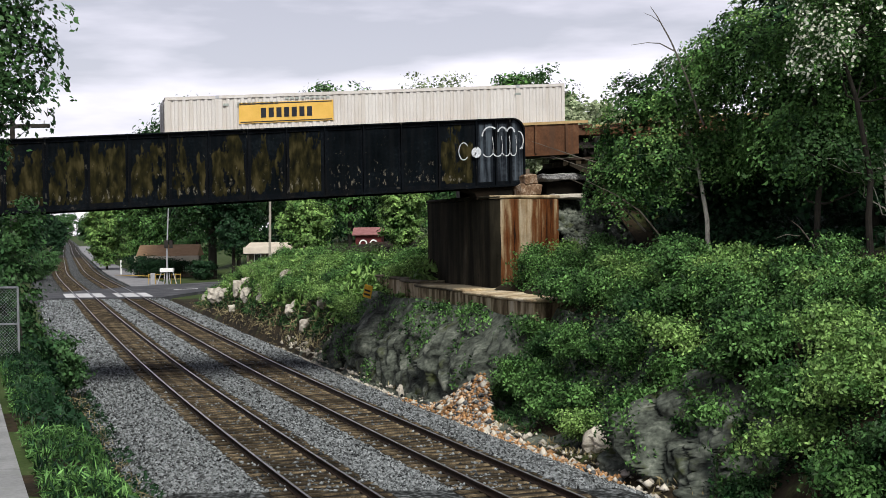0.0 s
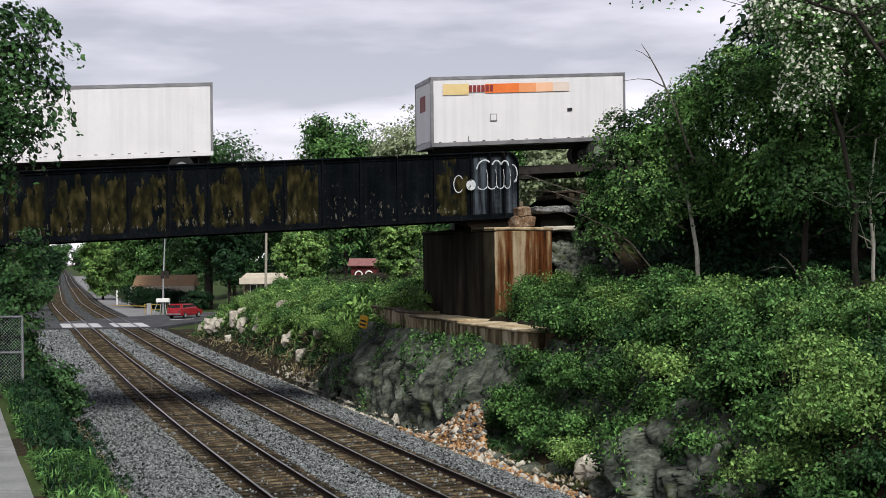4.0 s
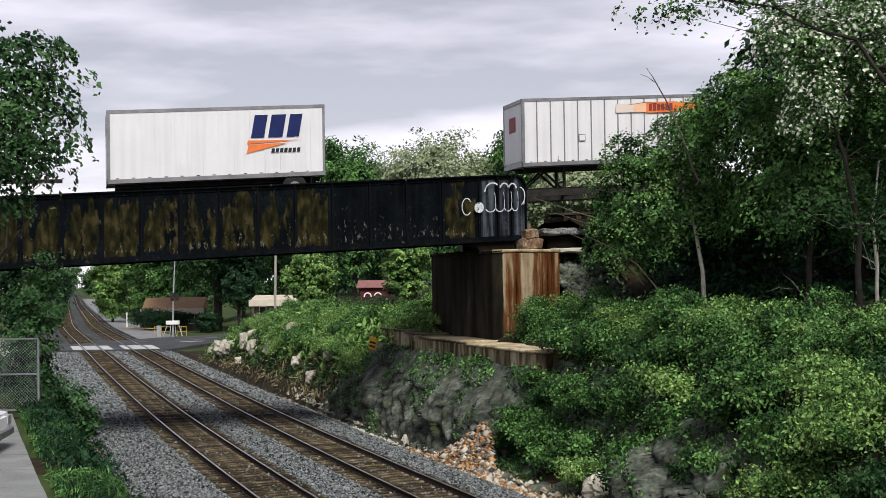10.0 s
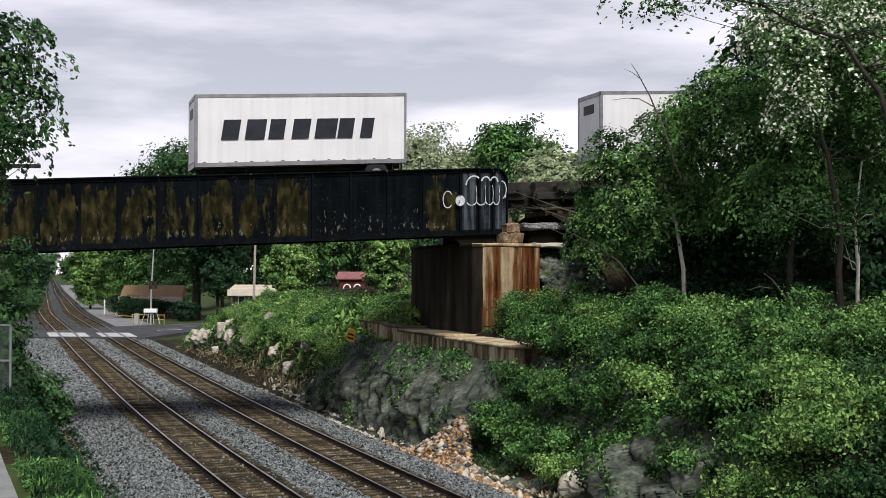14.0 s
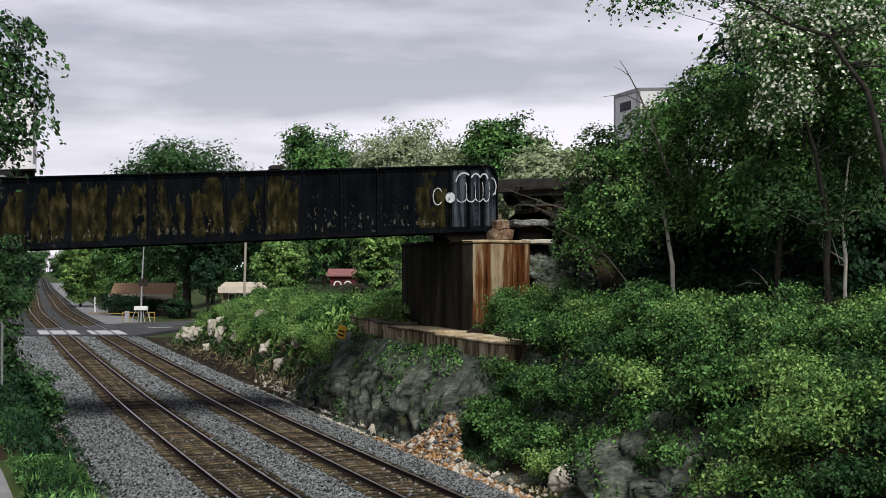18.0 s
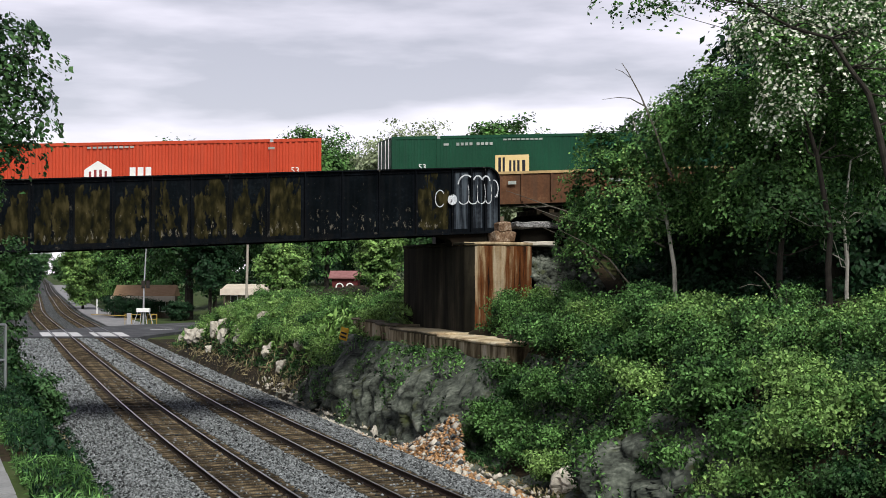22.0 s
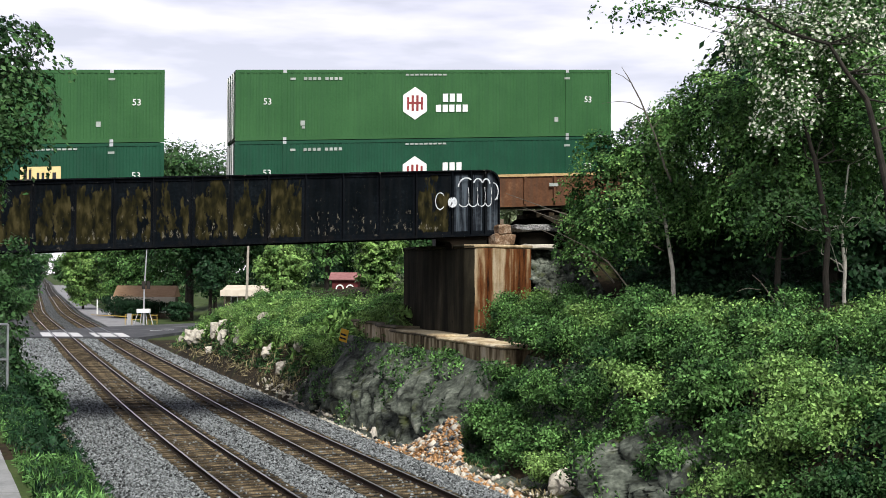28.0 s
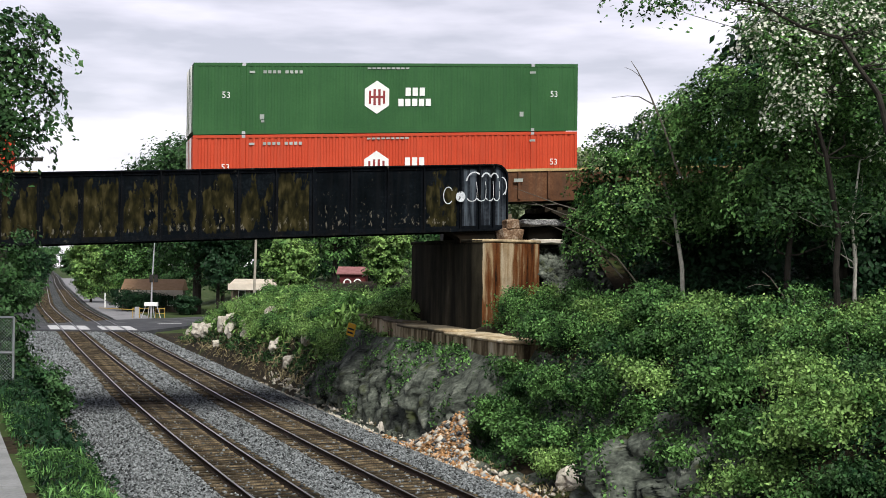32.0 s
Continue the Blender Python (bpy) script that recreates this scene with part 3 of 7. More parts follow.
def line_x(y, k=K_FAR):
    """x of a track's middle at y: a slow bend, then straight into the distance."""
    e = min(y, 110.0) - 50.0
    swing = -3.3 * smooth(70, 215, y) + 1.8 * smooth(360, 720, y)
    return k + SLOPE * e + 0.00047 * e * e - 0.302 * max(0.0, y - 110.0) + swing


def at(d, y):
    """x at d metres to the right of the far track's middle."""
    return line_x(y) + d / COS


def smooth(a, b, x):
    t = min(1.0, max(0.0, (x - a) / (b - a)))
    return t * t * (3 - 2 * t)


def lerp_table(x, *rows):
    for (x0, y0), (x1, y1) in zip(rows, rows[1:]):
        if x <= x1:
            return y0 + (y1 - y0) * max(0.0, (x - x0) / (x1 - x0))
    return rows[-1][1]


# the upper line: its bridge face starts at BX, BY and runs along DX, DY; it climbs to the right
ANGLE, CLIMB = 16.0, 0.046
BX, BY = 2.29, 55.5
DX, DY = math.cos(radians(ANGLE)), math.sin(radians(ANGLE))
RAIL_Z = 8.66
BEARING_Z = RAIL_Z - 1.1


def climb(s):
    """Height of the upper line over its height at the bridge's end: a grade over the bridge, level beyond."""
    return CLIMB * (min(30.0, max(-30.0, s)))


def upper(s, w, z=0.0):
    """The place s metres along the upper line and w metres behind the bridge's face, z over the rails."""
    return (BX + DX * s - DY * w, BY + DY * s + DX * w, RAIL_Z + climb(s) + z)


def ground_z(x, y):
    d = (x - line_x(y)) * COS
    z = -0.45
    if -8.6 < d < 3.4:
        z = -0.2 - 0.3 * smooth(2.2, 3.4, d) - 0.3 * smooth(-7.2, -8.6, d)
        return z
    if d >= 3.4:
        cut = smooth(29, 32, y) * (1 - smooth(64, 68, y))
        bank = lerp_table(d - 1.0 * cut * (1 - smooth(5.9, 7.2, d)), (3.2, -0.5), (4.0, 0.5), (5.0, 2.1), (6.0, 3.1), (7.0, 3.45), (8.5, 4.1), (10.0, 4.65), (12.0, 4.95), (20.0, 5.2), (60.0, 5.5))
        fade = 1 - smooth(92, 119, y + 0.5 * max(0.0, min(d - 8.0, 30.0)))
        low = lerp_table(d, (20.0, -0.3), (32.0, 2.2), (50.0, 3.6), (90.0, 4.0)) if y > 90 else -0.45
        z = max(-0.5 + (bank + 0.5) * fade, low * smooth(120, 150, y) - 0.3 * (1 - smooth(120, 150, y)))
        n = noise.fractal(Vector((x * 0.55, y * 0.55, 3.1)), 1.0, 2.0, 4)
        ridge = noise.fractal(Vector((x * 1.5, y * 0.9, 7.7)), 0.9, 2.0, 4)
        w = smooth(3.3, 4.4, d) * fade
        z += w * (0.22 * n + 0.18 * ridge * (1 - smooth(6.0, 9.0, d)))
        return z
    fade = 1 - smooth(48, 80, y)
    z = -0.45 + (2.78 + 0.45) * smooth(-8.8, -10.6, d) * fade + 0.3 * smooth(-9, -14, d) * (1 - fade)
    return z + 0.08 * noise.noise(Vector((x * 0.7, y * 0.7, 0))) * smooth(-8.6, -9.4, d)


# ---- ground ----
def build_ground():
    ds = [-2500, -900, -400, -200, -100, -60, -40, -28, -22] + list(np.arange(-18, -8.0, 0.5)) + list(np.arange(-8, 3.0, 0.35)) + list(np.arange(3.0, 13.0, 0.3)) + \
        list(np.arange(13, 30, 1.6)) + [34, 42, 55, 75, 100, 150, 250, 450, 900, 2500]
    ys = [-900, -300, -120, -60, -30, -10, 4] + list(np.arange(12, 118, 0.55)) + list(np.arange(118, 200, 4.0)) + [215, 240, 280, 340, 420, 560, 800, 1300, 2500]
    v, f, slot = [], [], []
    for y in ys:
        for d in ds:
            x = at(d, y)
            v.append((x, y, ground_z(x, y)))
    k = len(ds)
    for j in range(len(ys) - 1):
        for i in range(k - 1):
            f.append((j * k + i, j * k + i + 1, (j + 1) * k + i + 1, (j + 1) * k + i))
            d, y = (ds[i] + ds[i + 1]) / 2, (ys[j] + ys[j + 1]) / 2
            wob = 0.5 * noise.noise(Vector((y * 0.35, d * 0.35, 2.0)))
            if -8.3 + wob < d < 3.3 + wob * 0.5:
                slot.append(4 if min(abs(d), abs(d + 4.1)) < 1.3 else 0)
            elif 3 < d < 6.6 + wob and 25 < y < 112:
                slot.append(1 if 39 < y < 70 and noise.noise(Vector((y * 0.3, d * 0.5, 9.0))) > -0.25 else 2)
            elif (3 < d < 14 and y < 127) or (-11.2 + wob < d < -8 and y < 75):
                slot.append(2)
            else:
                slot.append(3)
    me = mesh_np("ground", np.array(v), np.array(f), "ballast", True)
    for m in ("rock", "soil", "grass", "dirty_ballast"):
        me.materials.append(M[m])
    me.polygons.foreach_set("material_index", np.array(slot, dtype=np.int32))
    tagged(new("ground", me), "grey ballast bed between a rocky soil bank and rough grass", "ground", kind="structure")


build_ground()


def rubble(name, label, category, material, count, place, size, seed, flat=0.7):
    """Loose stones as one mesh of stuff; place(rng) gives x, y, z."""
    rng = from_rng(seed)
    base = np.array([(1, 0, 0), (-1, 0, 0), (0, 1, 0), (0, -1, 0), (0, 0, 1), (0, 0, -1)], float)
    tri = np.array([(0, 2, 4), (2, 1, 4), (1, 3, 4), (3, 0, 4), (2, 0, 5), (1, 2, 5), (3, 1, 5), (0, 3, 5)])
    vs, fs = [], []
    for i in range(count):
        x, y, z, k = place(rng)
        s = size * k * rng.uniform(0.6, 1.5)
        b = base * rng.uniform(0.6, 1.25, (6, 1)) * [s, s * rng.uniform(0.6, 1.2), s * flat]
        a = rng.uniform(0, 6.28)
        r = np.array([[math.cos(a), -math.sin(a), 0], [math.sin(a), math.cos(a), 0], [0, 0, 1]])
        b = b @ r.T + rng.normal(0, s * 0.12, (6, 3))
        vs.append(b + (x, y, z))
        fs.append(tri + 6 * i)
    me = mesh_np(name, np.concatenate(vs), np.concatenate(fs), material)
    return tagged(new(name, me), label, category, kind="stuff")


def on_ballast(rng):
    y = 33 + 45 * rng.random() ** 1.7
    while True:
        d = rng.uniform(-8.2, 3.2)
        if min(abs(d), abs(d + 4.1)) > 1.32 or rng.random() < 0.06:
            break
    x = at(d, y)
    return x, y, ground_z(x, y) + 0.015, 1.0


rubble("ballast_stones", "loose grey crushed ballast stones beside the rails", "ballast", "stone", 52000, on_ballast, 0.054, 3)


def on_far_ballast(rng):
    y = 68 + 56 * rng.random() ** 1.3
    while True:
        d = rng.uniform(-8.2, 3.2)
        if min(abs(d), abs(d + 4.1)) > 1.32:
            break
    x = at(d, y)
    return x, y, ground_z(x, y) + 0.02, 1.0


rubble("far_ballast_stones", "loose grey crushed ballast stones towards the crossing", "ballast", "stone", 15000, on_far_ballast, 0.1, 33)


# ---- lower tracks ----
def rail_profile(side):
    """Corners of a flat-bottomed rail, from its foot up; the last two span its head's top."""
    return [(-0.07, -0.17), (0.07, -0.17), (0.07, -0.155), (0.012, -0.135), (0.012, -0.04), (0.036, -0.03), (0.034, -0.002), (-0.034, -0.002), (-0.036, -0.03), (-0.012, -0.04), (-0.012, -0.135), (-0.07, -0.155)]


def rail_mesh(points, up=(0, 0, 1)):
    prof = rail_profile(0)
    n = len(prof)
    v, f = [], []
    for i, p in enumerate(points):
        a, b = Vector(points[max(0, i - 1)]), Vector(points[min(len(points) - 1, i + 1)])
        t = (b - a).normalized()
        r = t.cross(Vector(up)).normalized()
        for u, w in prof:
            v.append(Vector(p) + r * u + Vector(up) * w)
    slots = []
    for i in range(len(points) - 1):
        for j in range(n):
            f.append((i * n + j, (i + 1) * n + j, (i + 1) * n + (j + 1) % n, i * n + (j + 1) % n))
            slots.append(1 if j == 6 else 0)
    me = mesh_np("rail", np.array([tuple(p) for p in v]), np.array(f), "rail_side")
    me.materials.append(M["rail_top"])
    me.polygons.foreach_set("material_index", np.array(slots, dtype=np.int32))
    return me


TIES = []


def build_track(k, seed, label):
    track = empty("railway_track", pose(0, 0, 0), label, "railway track", "parallel railway tracks", "structure")
    ys = [-260, -120, -40] + list(np.arange(0, 120, 3.0)) + list(np.arange(120, 340, 10.0)) + [380, 450, 580, 800]
    for side in (-1, 1):
        ob = new("rail", rail_mesh([(line_x(y, k) + side * 0.7525 / COS, y, 0.0) for y in ys]))
        ob.parent = track
        tagged(ob, "rusty steel rail with a polished head")
    rng = from_rng(seed)
    y = 12.0
    near, far = [], []
    while y < 330:
        (near if 31 < y < 92 else far).append(y + rng.normal(0, 0.02))
        y += 0.52 * COS
    TIES.append((track, k, near, rng.normal(0, 1, (len(near), 3))))
    bm = bmesh.new()
    for y in far:
        c = line_x(y, k)
        q = Vector((COS, 0.333, 0))
        t = Vector((-0.333, COS, 0))
        for z0, z1 in ((-0.3, -0.165),):
            vs = [bm.verts.new(Vector((c, y, z)) + q * u + t * w) for z in (z0, z1) for u, w in ((-1.3, -0.115), (1.3, -0.115), (1.3, 0.115), (-1.3, 0.115))]
            for fc in ((4, 5, 6, 7), (0, 1, 5, 4), (1, 2, 6, 5), (2, 3, 7, 6), (3, 0, 4, 7)):
                bm.faces.new([vs[i] for i in fc])
    ob = part("far_ties", bm, "tie", track)
    ob["kind"] = "stuff"
    return track


build_track(K_FAR, 11, "railway track with rusty rails on weathered brown timber ties")
build_track(K_NEAR, 12, "railway track with polished rails on weathered brown timber ties")


# ---- level crossing and roads ----
def slab(bm, pts, z0, z1):
    a = [bm.verts.new((x, y, z0)) for x, y in pts]
    b = [bm.verts.new((x, y, z1)) for x, y in pts]
    bm.faces.new(b)
    n = len(pts)
    for i in range(n):
        bm.faces.new((a[i], a[(i + 1) % n], b[(i + 1) % n], b[i]))
    return bm


ROAD_Y = 128.0
bm = bmesh.new()
slab(bm, [(-150, 133), (-60, 125.5), (line_x(124) + 2.5, 124.2), (-26.0, 137), (-22.5, 146), (-12, 154), (10, 162), (10, 172), (-15, 166), (-29, 160), (-36.5, 149), (-42, 135), (-60, 133), (-150, 141)], -0.6, -0.03)
tagged(part("road", bm, "asphalt"), "worn grey asphalt road crossing both tracks", "road", kind="structure")
bm = bmesh.new()
ys = (133, 145, 160, 180, 206, 245, 290, 380, 600)
slab(bm, [(at(w, y), y) for y, w in zip(ys, (5.0, 6.4, 6.8, 6.6, 6.3, 5.8, 5.3, 6.0, 9.0))] + [(at(1.9, y), y) for y in ys[::-1]], -0.6, -0.2)
tagged(part("gravel_road", bm, "gravel_road"), "pale gravel road running beside the tracks", "road", kind="structure")
crossing = empty("level_crossing", pose(0, 0, 0), "pale concrete panels between rusty crossing rails", "level crossing", kind="structure")
for k in (K_NEAR, K_FAR):
    for u0, u1 in ((-1.75, -0.86), (-0.62, 0.62), (0.86, 1.75)):
        if k == K_FAR and u0 < -1:
            u0 = -1.3
        bm = bmesh.new()
        y0, y1 = 125.3, 132.6
        slab(bm, [(line_x(y0, k) + u0 / COS, y0), (line_x(y0, k) + u1 / COS, y0), (line_x(y1, k) + u1 / COS, y1), (line_x(y1, k) + u0 / COS, y1)], -0.25, 0.012)
        part("crossing_panel", bm, "panel", crossing)
bm = bmesh.new()
slab(bm, [(-30, 139), (-27.8, 140.5), (-28, 141.2), (-30.2, 139.7)], -0.2, -0.022)
part("stop_line", bm, "panel", crossing, "worn white painted stop line")

# ---- footing ledge and pier of the upper line's bridge ----
T_DIR, N_DIR = Vector((-0.333, 0.943, 0)), Vector((0.943, 0.333, 0))


def track_box(bm, o, u0, u1, w0, w1, z0, z1, jog=None):
    """A block lined up with the lower tracks: u across (to the right), w along (away)."""
    o = Vector((o[0], o[1], 0))
    v = [bm.verts.new(o + N_DIR * u + T_DIR * w + Vector((0, 0, z))) for z in (z0, z1) for u, w in ((u0, w0), (u1, w0), (u1, w1), (u0, w1))]
    for q in ((3, 2, 1, 0), (4, 5, 6, 7), (0, 1, 5, 4), (1, 2, 6, 5), (2, 3, 7, 6), (3, 0, 4, 7)):
        bm.faces.new([v[i] for i in q])
    bmesh.ops.bevel(bm, geom=[e for e in bm.edges if e.verts[0] in v], offset=0.04, segments=1, affect="EDGES")
    return bm


def roughen(bm, cuts, amount, seed):
    bmesh.ops.subdivide_edges(bm, edges=bm.edges[:], cuts=cuts, use_grid_fill=True)
    for v in bm.verts:
        v.co += amount * noise.noise_vector(v.co * 1.3 + Vector((seed, 0, 0)))
    return bm


footing = empty("concrete_footing", pose(0, 0, 0), "rust-stained stepped concrete footing along the rock bank", "footing")
for u0, u1, w0, w1, z in ((-1.3, 3.0, -7.2, -0.2, 3.40), (-1.3, 2.0, -0.2, 6.0, 3.46), (-1.0, 2.0, 6.0, 9.2, 3.55), (-0.8, 1.8, 9.2, 14.0, 3.6)):
    part("footing_block", roughen(track_box(bmesh.new(), (0.98, 53.5), u0, u1, w0, w1, 2.0, z), 5, 0.035, w0), "footing_face", footing)
    part("coping", roughen(track_box(bmesh.new(), (0.98, 53.5), u0 - 0.1, u1, w0 - 0.05, w1 - 0.02, z + 0.004, z + 0.12), 4, 0.03, w0 + 3), "ledge", footing)

pier = empty("bridge_pier", pose(0, 0, 0), "tall rust-streaked concrete bridge pier on a footing", "bridge pier")


def pier_block(grow, z0, z1):
    """The pier's outline, its corner towards the track cut off."""
    o = Vector((0.98, 53.5, 0))
    plan = [(0.34, 0.0), (2.75, 0.0), (2.75, 8.3), (0.0, 8.3), (0.0, 0.42)]
    plan = [(u + grow * (1 if u > 1.4 else -1), w + grow * (1 if w > 4 else -1)) for u, w in plan]
    bm = bmesh.new()
    low, top = ([bm.verts.new(o + N_DIR * u + T_DIR * w + Vector((0, 0, z))) for u, w in plan] for z in (z0, z1))
    bm.faces.new(low[::-1])
    bm.faces.new(top)
    for k in range(5):
        bm.faces.new((low[k], low[(k + 1) % 5], top[(k + 1) % 5], top[k]))
    bmesh.ops.bevel(bm, geom=bm.edges[:], offset=0.04, segments=1, affect="EDGES")
    return bm


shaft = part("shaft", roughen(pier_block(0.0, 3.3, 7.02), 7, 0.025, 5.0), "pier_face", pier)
shaft.data.materials.append(M["pier_shaded_side"])
# faces turned to the track take the colour with shade painted in
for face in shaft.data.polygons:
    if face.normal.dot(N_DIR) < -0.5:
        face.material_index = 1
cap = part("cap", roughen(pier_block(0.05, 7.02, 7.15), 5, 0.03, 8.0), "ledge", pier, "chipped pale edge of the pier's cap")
cap.data.materials.append(M["pier_shaded_side"])
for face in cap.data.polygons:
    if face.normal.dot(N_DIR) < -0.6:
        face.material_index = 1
for u0, u1, z0, z1 in ((1.5, 2.4, 7.15, 7.62), (1.62, 2.28, 7.6, 8.02)):
    part("bearing_block", roughen(track_box(bmesh.new(), (0.98, 53.5), u0, u1, 0.9, 1.9, z0, z1), 5, 0.14, u0 * 9), "bearing_stone", pier, "broken stone block under the bridge's end")
# the girder's bearing seat, painted dark for the shade there, flared where it meets the flange
bm = bmesh.new()
prof = [(-2.45, 0.0), (-2.35, -0.1), (-2.1, -0.19), (-2.0, -0.3), (-2.0, -0.46), (-0.5, -0.46), (-0.5, 0.0)]
rings = [[bm.verts.new((x, y, z + BEARING_Z + 0.046 * x)) for x, z in prof] for y in (0.0, 0.9)]
bm.faces.new(rings[0])
bm.faces.new(rings[1][::-1])
for k in range(len(prof)):
    bm.faces.new((rings[0][k - 1], rings[0][k], rings[1][k], rings[1][k - 1]))
part("bearing_seat", bm, "shade_black", pier).matrix_basis = pose(BX, BY, 0, 0, 0, ANGLE)
for u, w in ((0.95, 1.9), (0.95, 6.6)):
    part("bearing", boxes((0, 0.7, 0, 0.6, 7.17, 7.55), bevel=0.03), "iron", pier).matrix_basis = Matrix.Translation(Vector((0.98, 53.5, 0)) + N_DIR * u + T_DIR * w) @ pose(0, 0, 0, 0, 0, ANGLE)
abut = empty("abutment", pose(0, 0, 0), "stone abutment behind the pier with a shade-darkened wall", "abutment")
# back wall: the dark hollow beside the pier is painted on it
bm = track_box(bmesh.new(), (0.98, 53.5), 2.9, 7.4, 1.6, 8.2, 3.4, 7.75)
part("back_wall", roughen(bm, 5, 0.05, 4.0), "shade_black", abut)
bm = track_box(bmesh.new(), (0.98, 53.5), 2.6, 6.4, 1.2, 2.0, 7.78, 8.02)
part("ballast_kerb", roughen(bm, 9, 0.13, 6.0), "ballast_shelf", abut, "pale gravel heaped along the wall's top")
bm = track_box(bmesh.new(), (0.98, 53.5), 2.85, 4.1, 0.5, 1.7, 7.02, 7.2)
part("cap_stone", roughen(bm, 5, 0.07, 9.0), "pale_rock", abut, "pale tilted cap stone")

# ---- plate girder bridge ----
bridge = empty("railway_bridge", pose(BX, BY, RAIL_Z, 0, 0, ANGLE), "black riveted plate girder railway bridge with flaking paint", "bridge")
TOP, BOTTOM, LEFT = 1.66, -1.04, -24.0


def girder(y, near):
    """One plate girder at y: flanges, web panels between stiffeners, a rounded upper corner at its end."""
    r = 0.55
    bm = bmesh.new()
    pts = [(LEFT, TOP - 0.04), (-r, TOP - 0.04)] + [(-r + r * math.sin(a), TOP - 0.04 - r + r * math.cos(a)) for a in np.linspace(0.25, math.pi / 2, 7)] + [(0, BOTTOM + 0.04)]
    outer = [(x, z) for x, z in pts]
    inner = [(x - (0.05 if i > 1 else 0), z - (0.05 if i < 8 else 0)) for i, (x, z) in enumerate(pts)]
    for (p, q), (p2, q2), (a, b), (a2, b2) in zip(outer, outer[1:], inner, inner[1:]):
        v = [bm.verts.new((x, yy, z + CLIMB * x)) for yy in (y - 0.16, y + 0.2) for x, z in ((p, q), (p2, q2), (a2, b2), (a, b))]
        for fc in ((3, 2, 1, 0), (4, 5, 6, 7), (0, 1, 5, 4), (2, 3, 7, 6)):
            bm.faces.new([v[i] for i in fc])
    part("top_flange", bm, "black", bridge)
    part("bottom_flange", boxes((LEFT, 0.0, y - 0.18, y + 0.2, BOTTOM - 0.05, BOTTOM + 0.03), shear=CLIMB), "black", bridge)
    part("flange_angle", boxes((LEFT, -0.01, y - 0.06, y - 0.02, BOTTOM + 0.034, BOTTOM + 0.17), shear=CLIMB), "black", bridge)
    part("flange_angle", boxes((LEFT, -0.5, y - 0.055, y - 0.02, TOP - 0.22, TOP - 0.09), shear=CLIMB), "black", bridge)
    xs = [0.0, -0.62, -1.22, -2.02, -3.55, -5.05, -6.55, -8.05] + [-8.05 - 1.47 * i for i in range(1, 11)]
    for i, (x1, x0) in enumerate(zip(xs, xs[1:])):
        if i == 0:
            bm = bmesh.new()
            c = [(x0 + 0.001, BOTTOM), (-0.02, BOTTOM)] + [(-0.02 - r * (1 - math.cos(a)), TOP - 0.07 - r + r * math.sin(a)) for a in np.linspace(0, math.pi / 2, 6)] + [(x0 + 0.001, TOP - 0.07)]
            plate(bm, c, y + 0.02, 0.03, CLIMB)
            part("web_plate", bm, "girder_haze" if near else "black", bridge)
        else:
            rusty = i >= 7 or i == 3
            part("web_plate", boxes((x0 + 0.004, x1 - 0.004, y - 0.012, y + 0.012, BOTTOM + 0.03, TOP - 0.06), shear=CLIMB), ("girder_rust" if rusty else "girder_haze" if i < 3 else "girder_black") if near else "black", bridge)
    for i, x in enumerate(xs[1:]):
        wide = 0.10 if i != 6 else 0.15
        part("stiffener", boxes((x - 0.018, x + 0.018, y - 0.15, y - 0.012, BOTTOM + 0.03, TOP - 0.09), (x - wide, x + wide, y - 0.03, y - 0.012, BOTTOM + 0.05, TOP - 0.1), shear=CLIMB), "black", bridge)


girder(0.0, True)
girder(5.1, False)
part("deck", boxes((LEFT, 0.3, 0.25, 4.85, -0.62, -0.42), shear=CLIMB), "wood", bridge, "dark timber bridge deck")
for x in np.arange(LEFT + 1, 0, 2.9):
    part("floor_beam", boxes((x, x + 0.3, 0.2, 4.9, -0.8, -0.63), shear=CLIMB), "black", bridge)
for y in (1.75, 3.25):
    part("bridge_rail", boxes((LEFT, 0.3, y - 0.035, y + 0.035, -0.17, 0.0), shear=CLIMB), "rail_side", bridge)


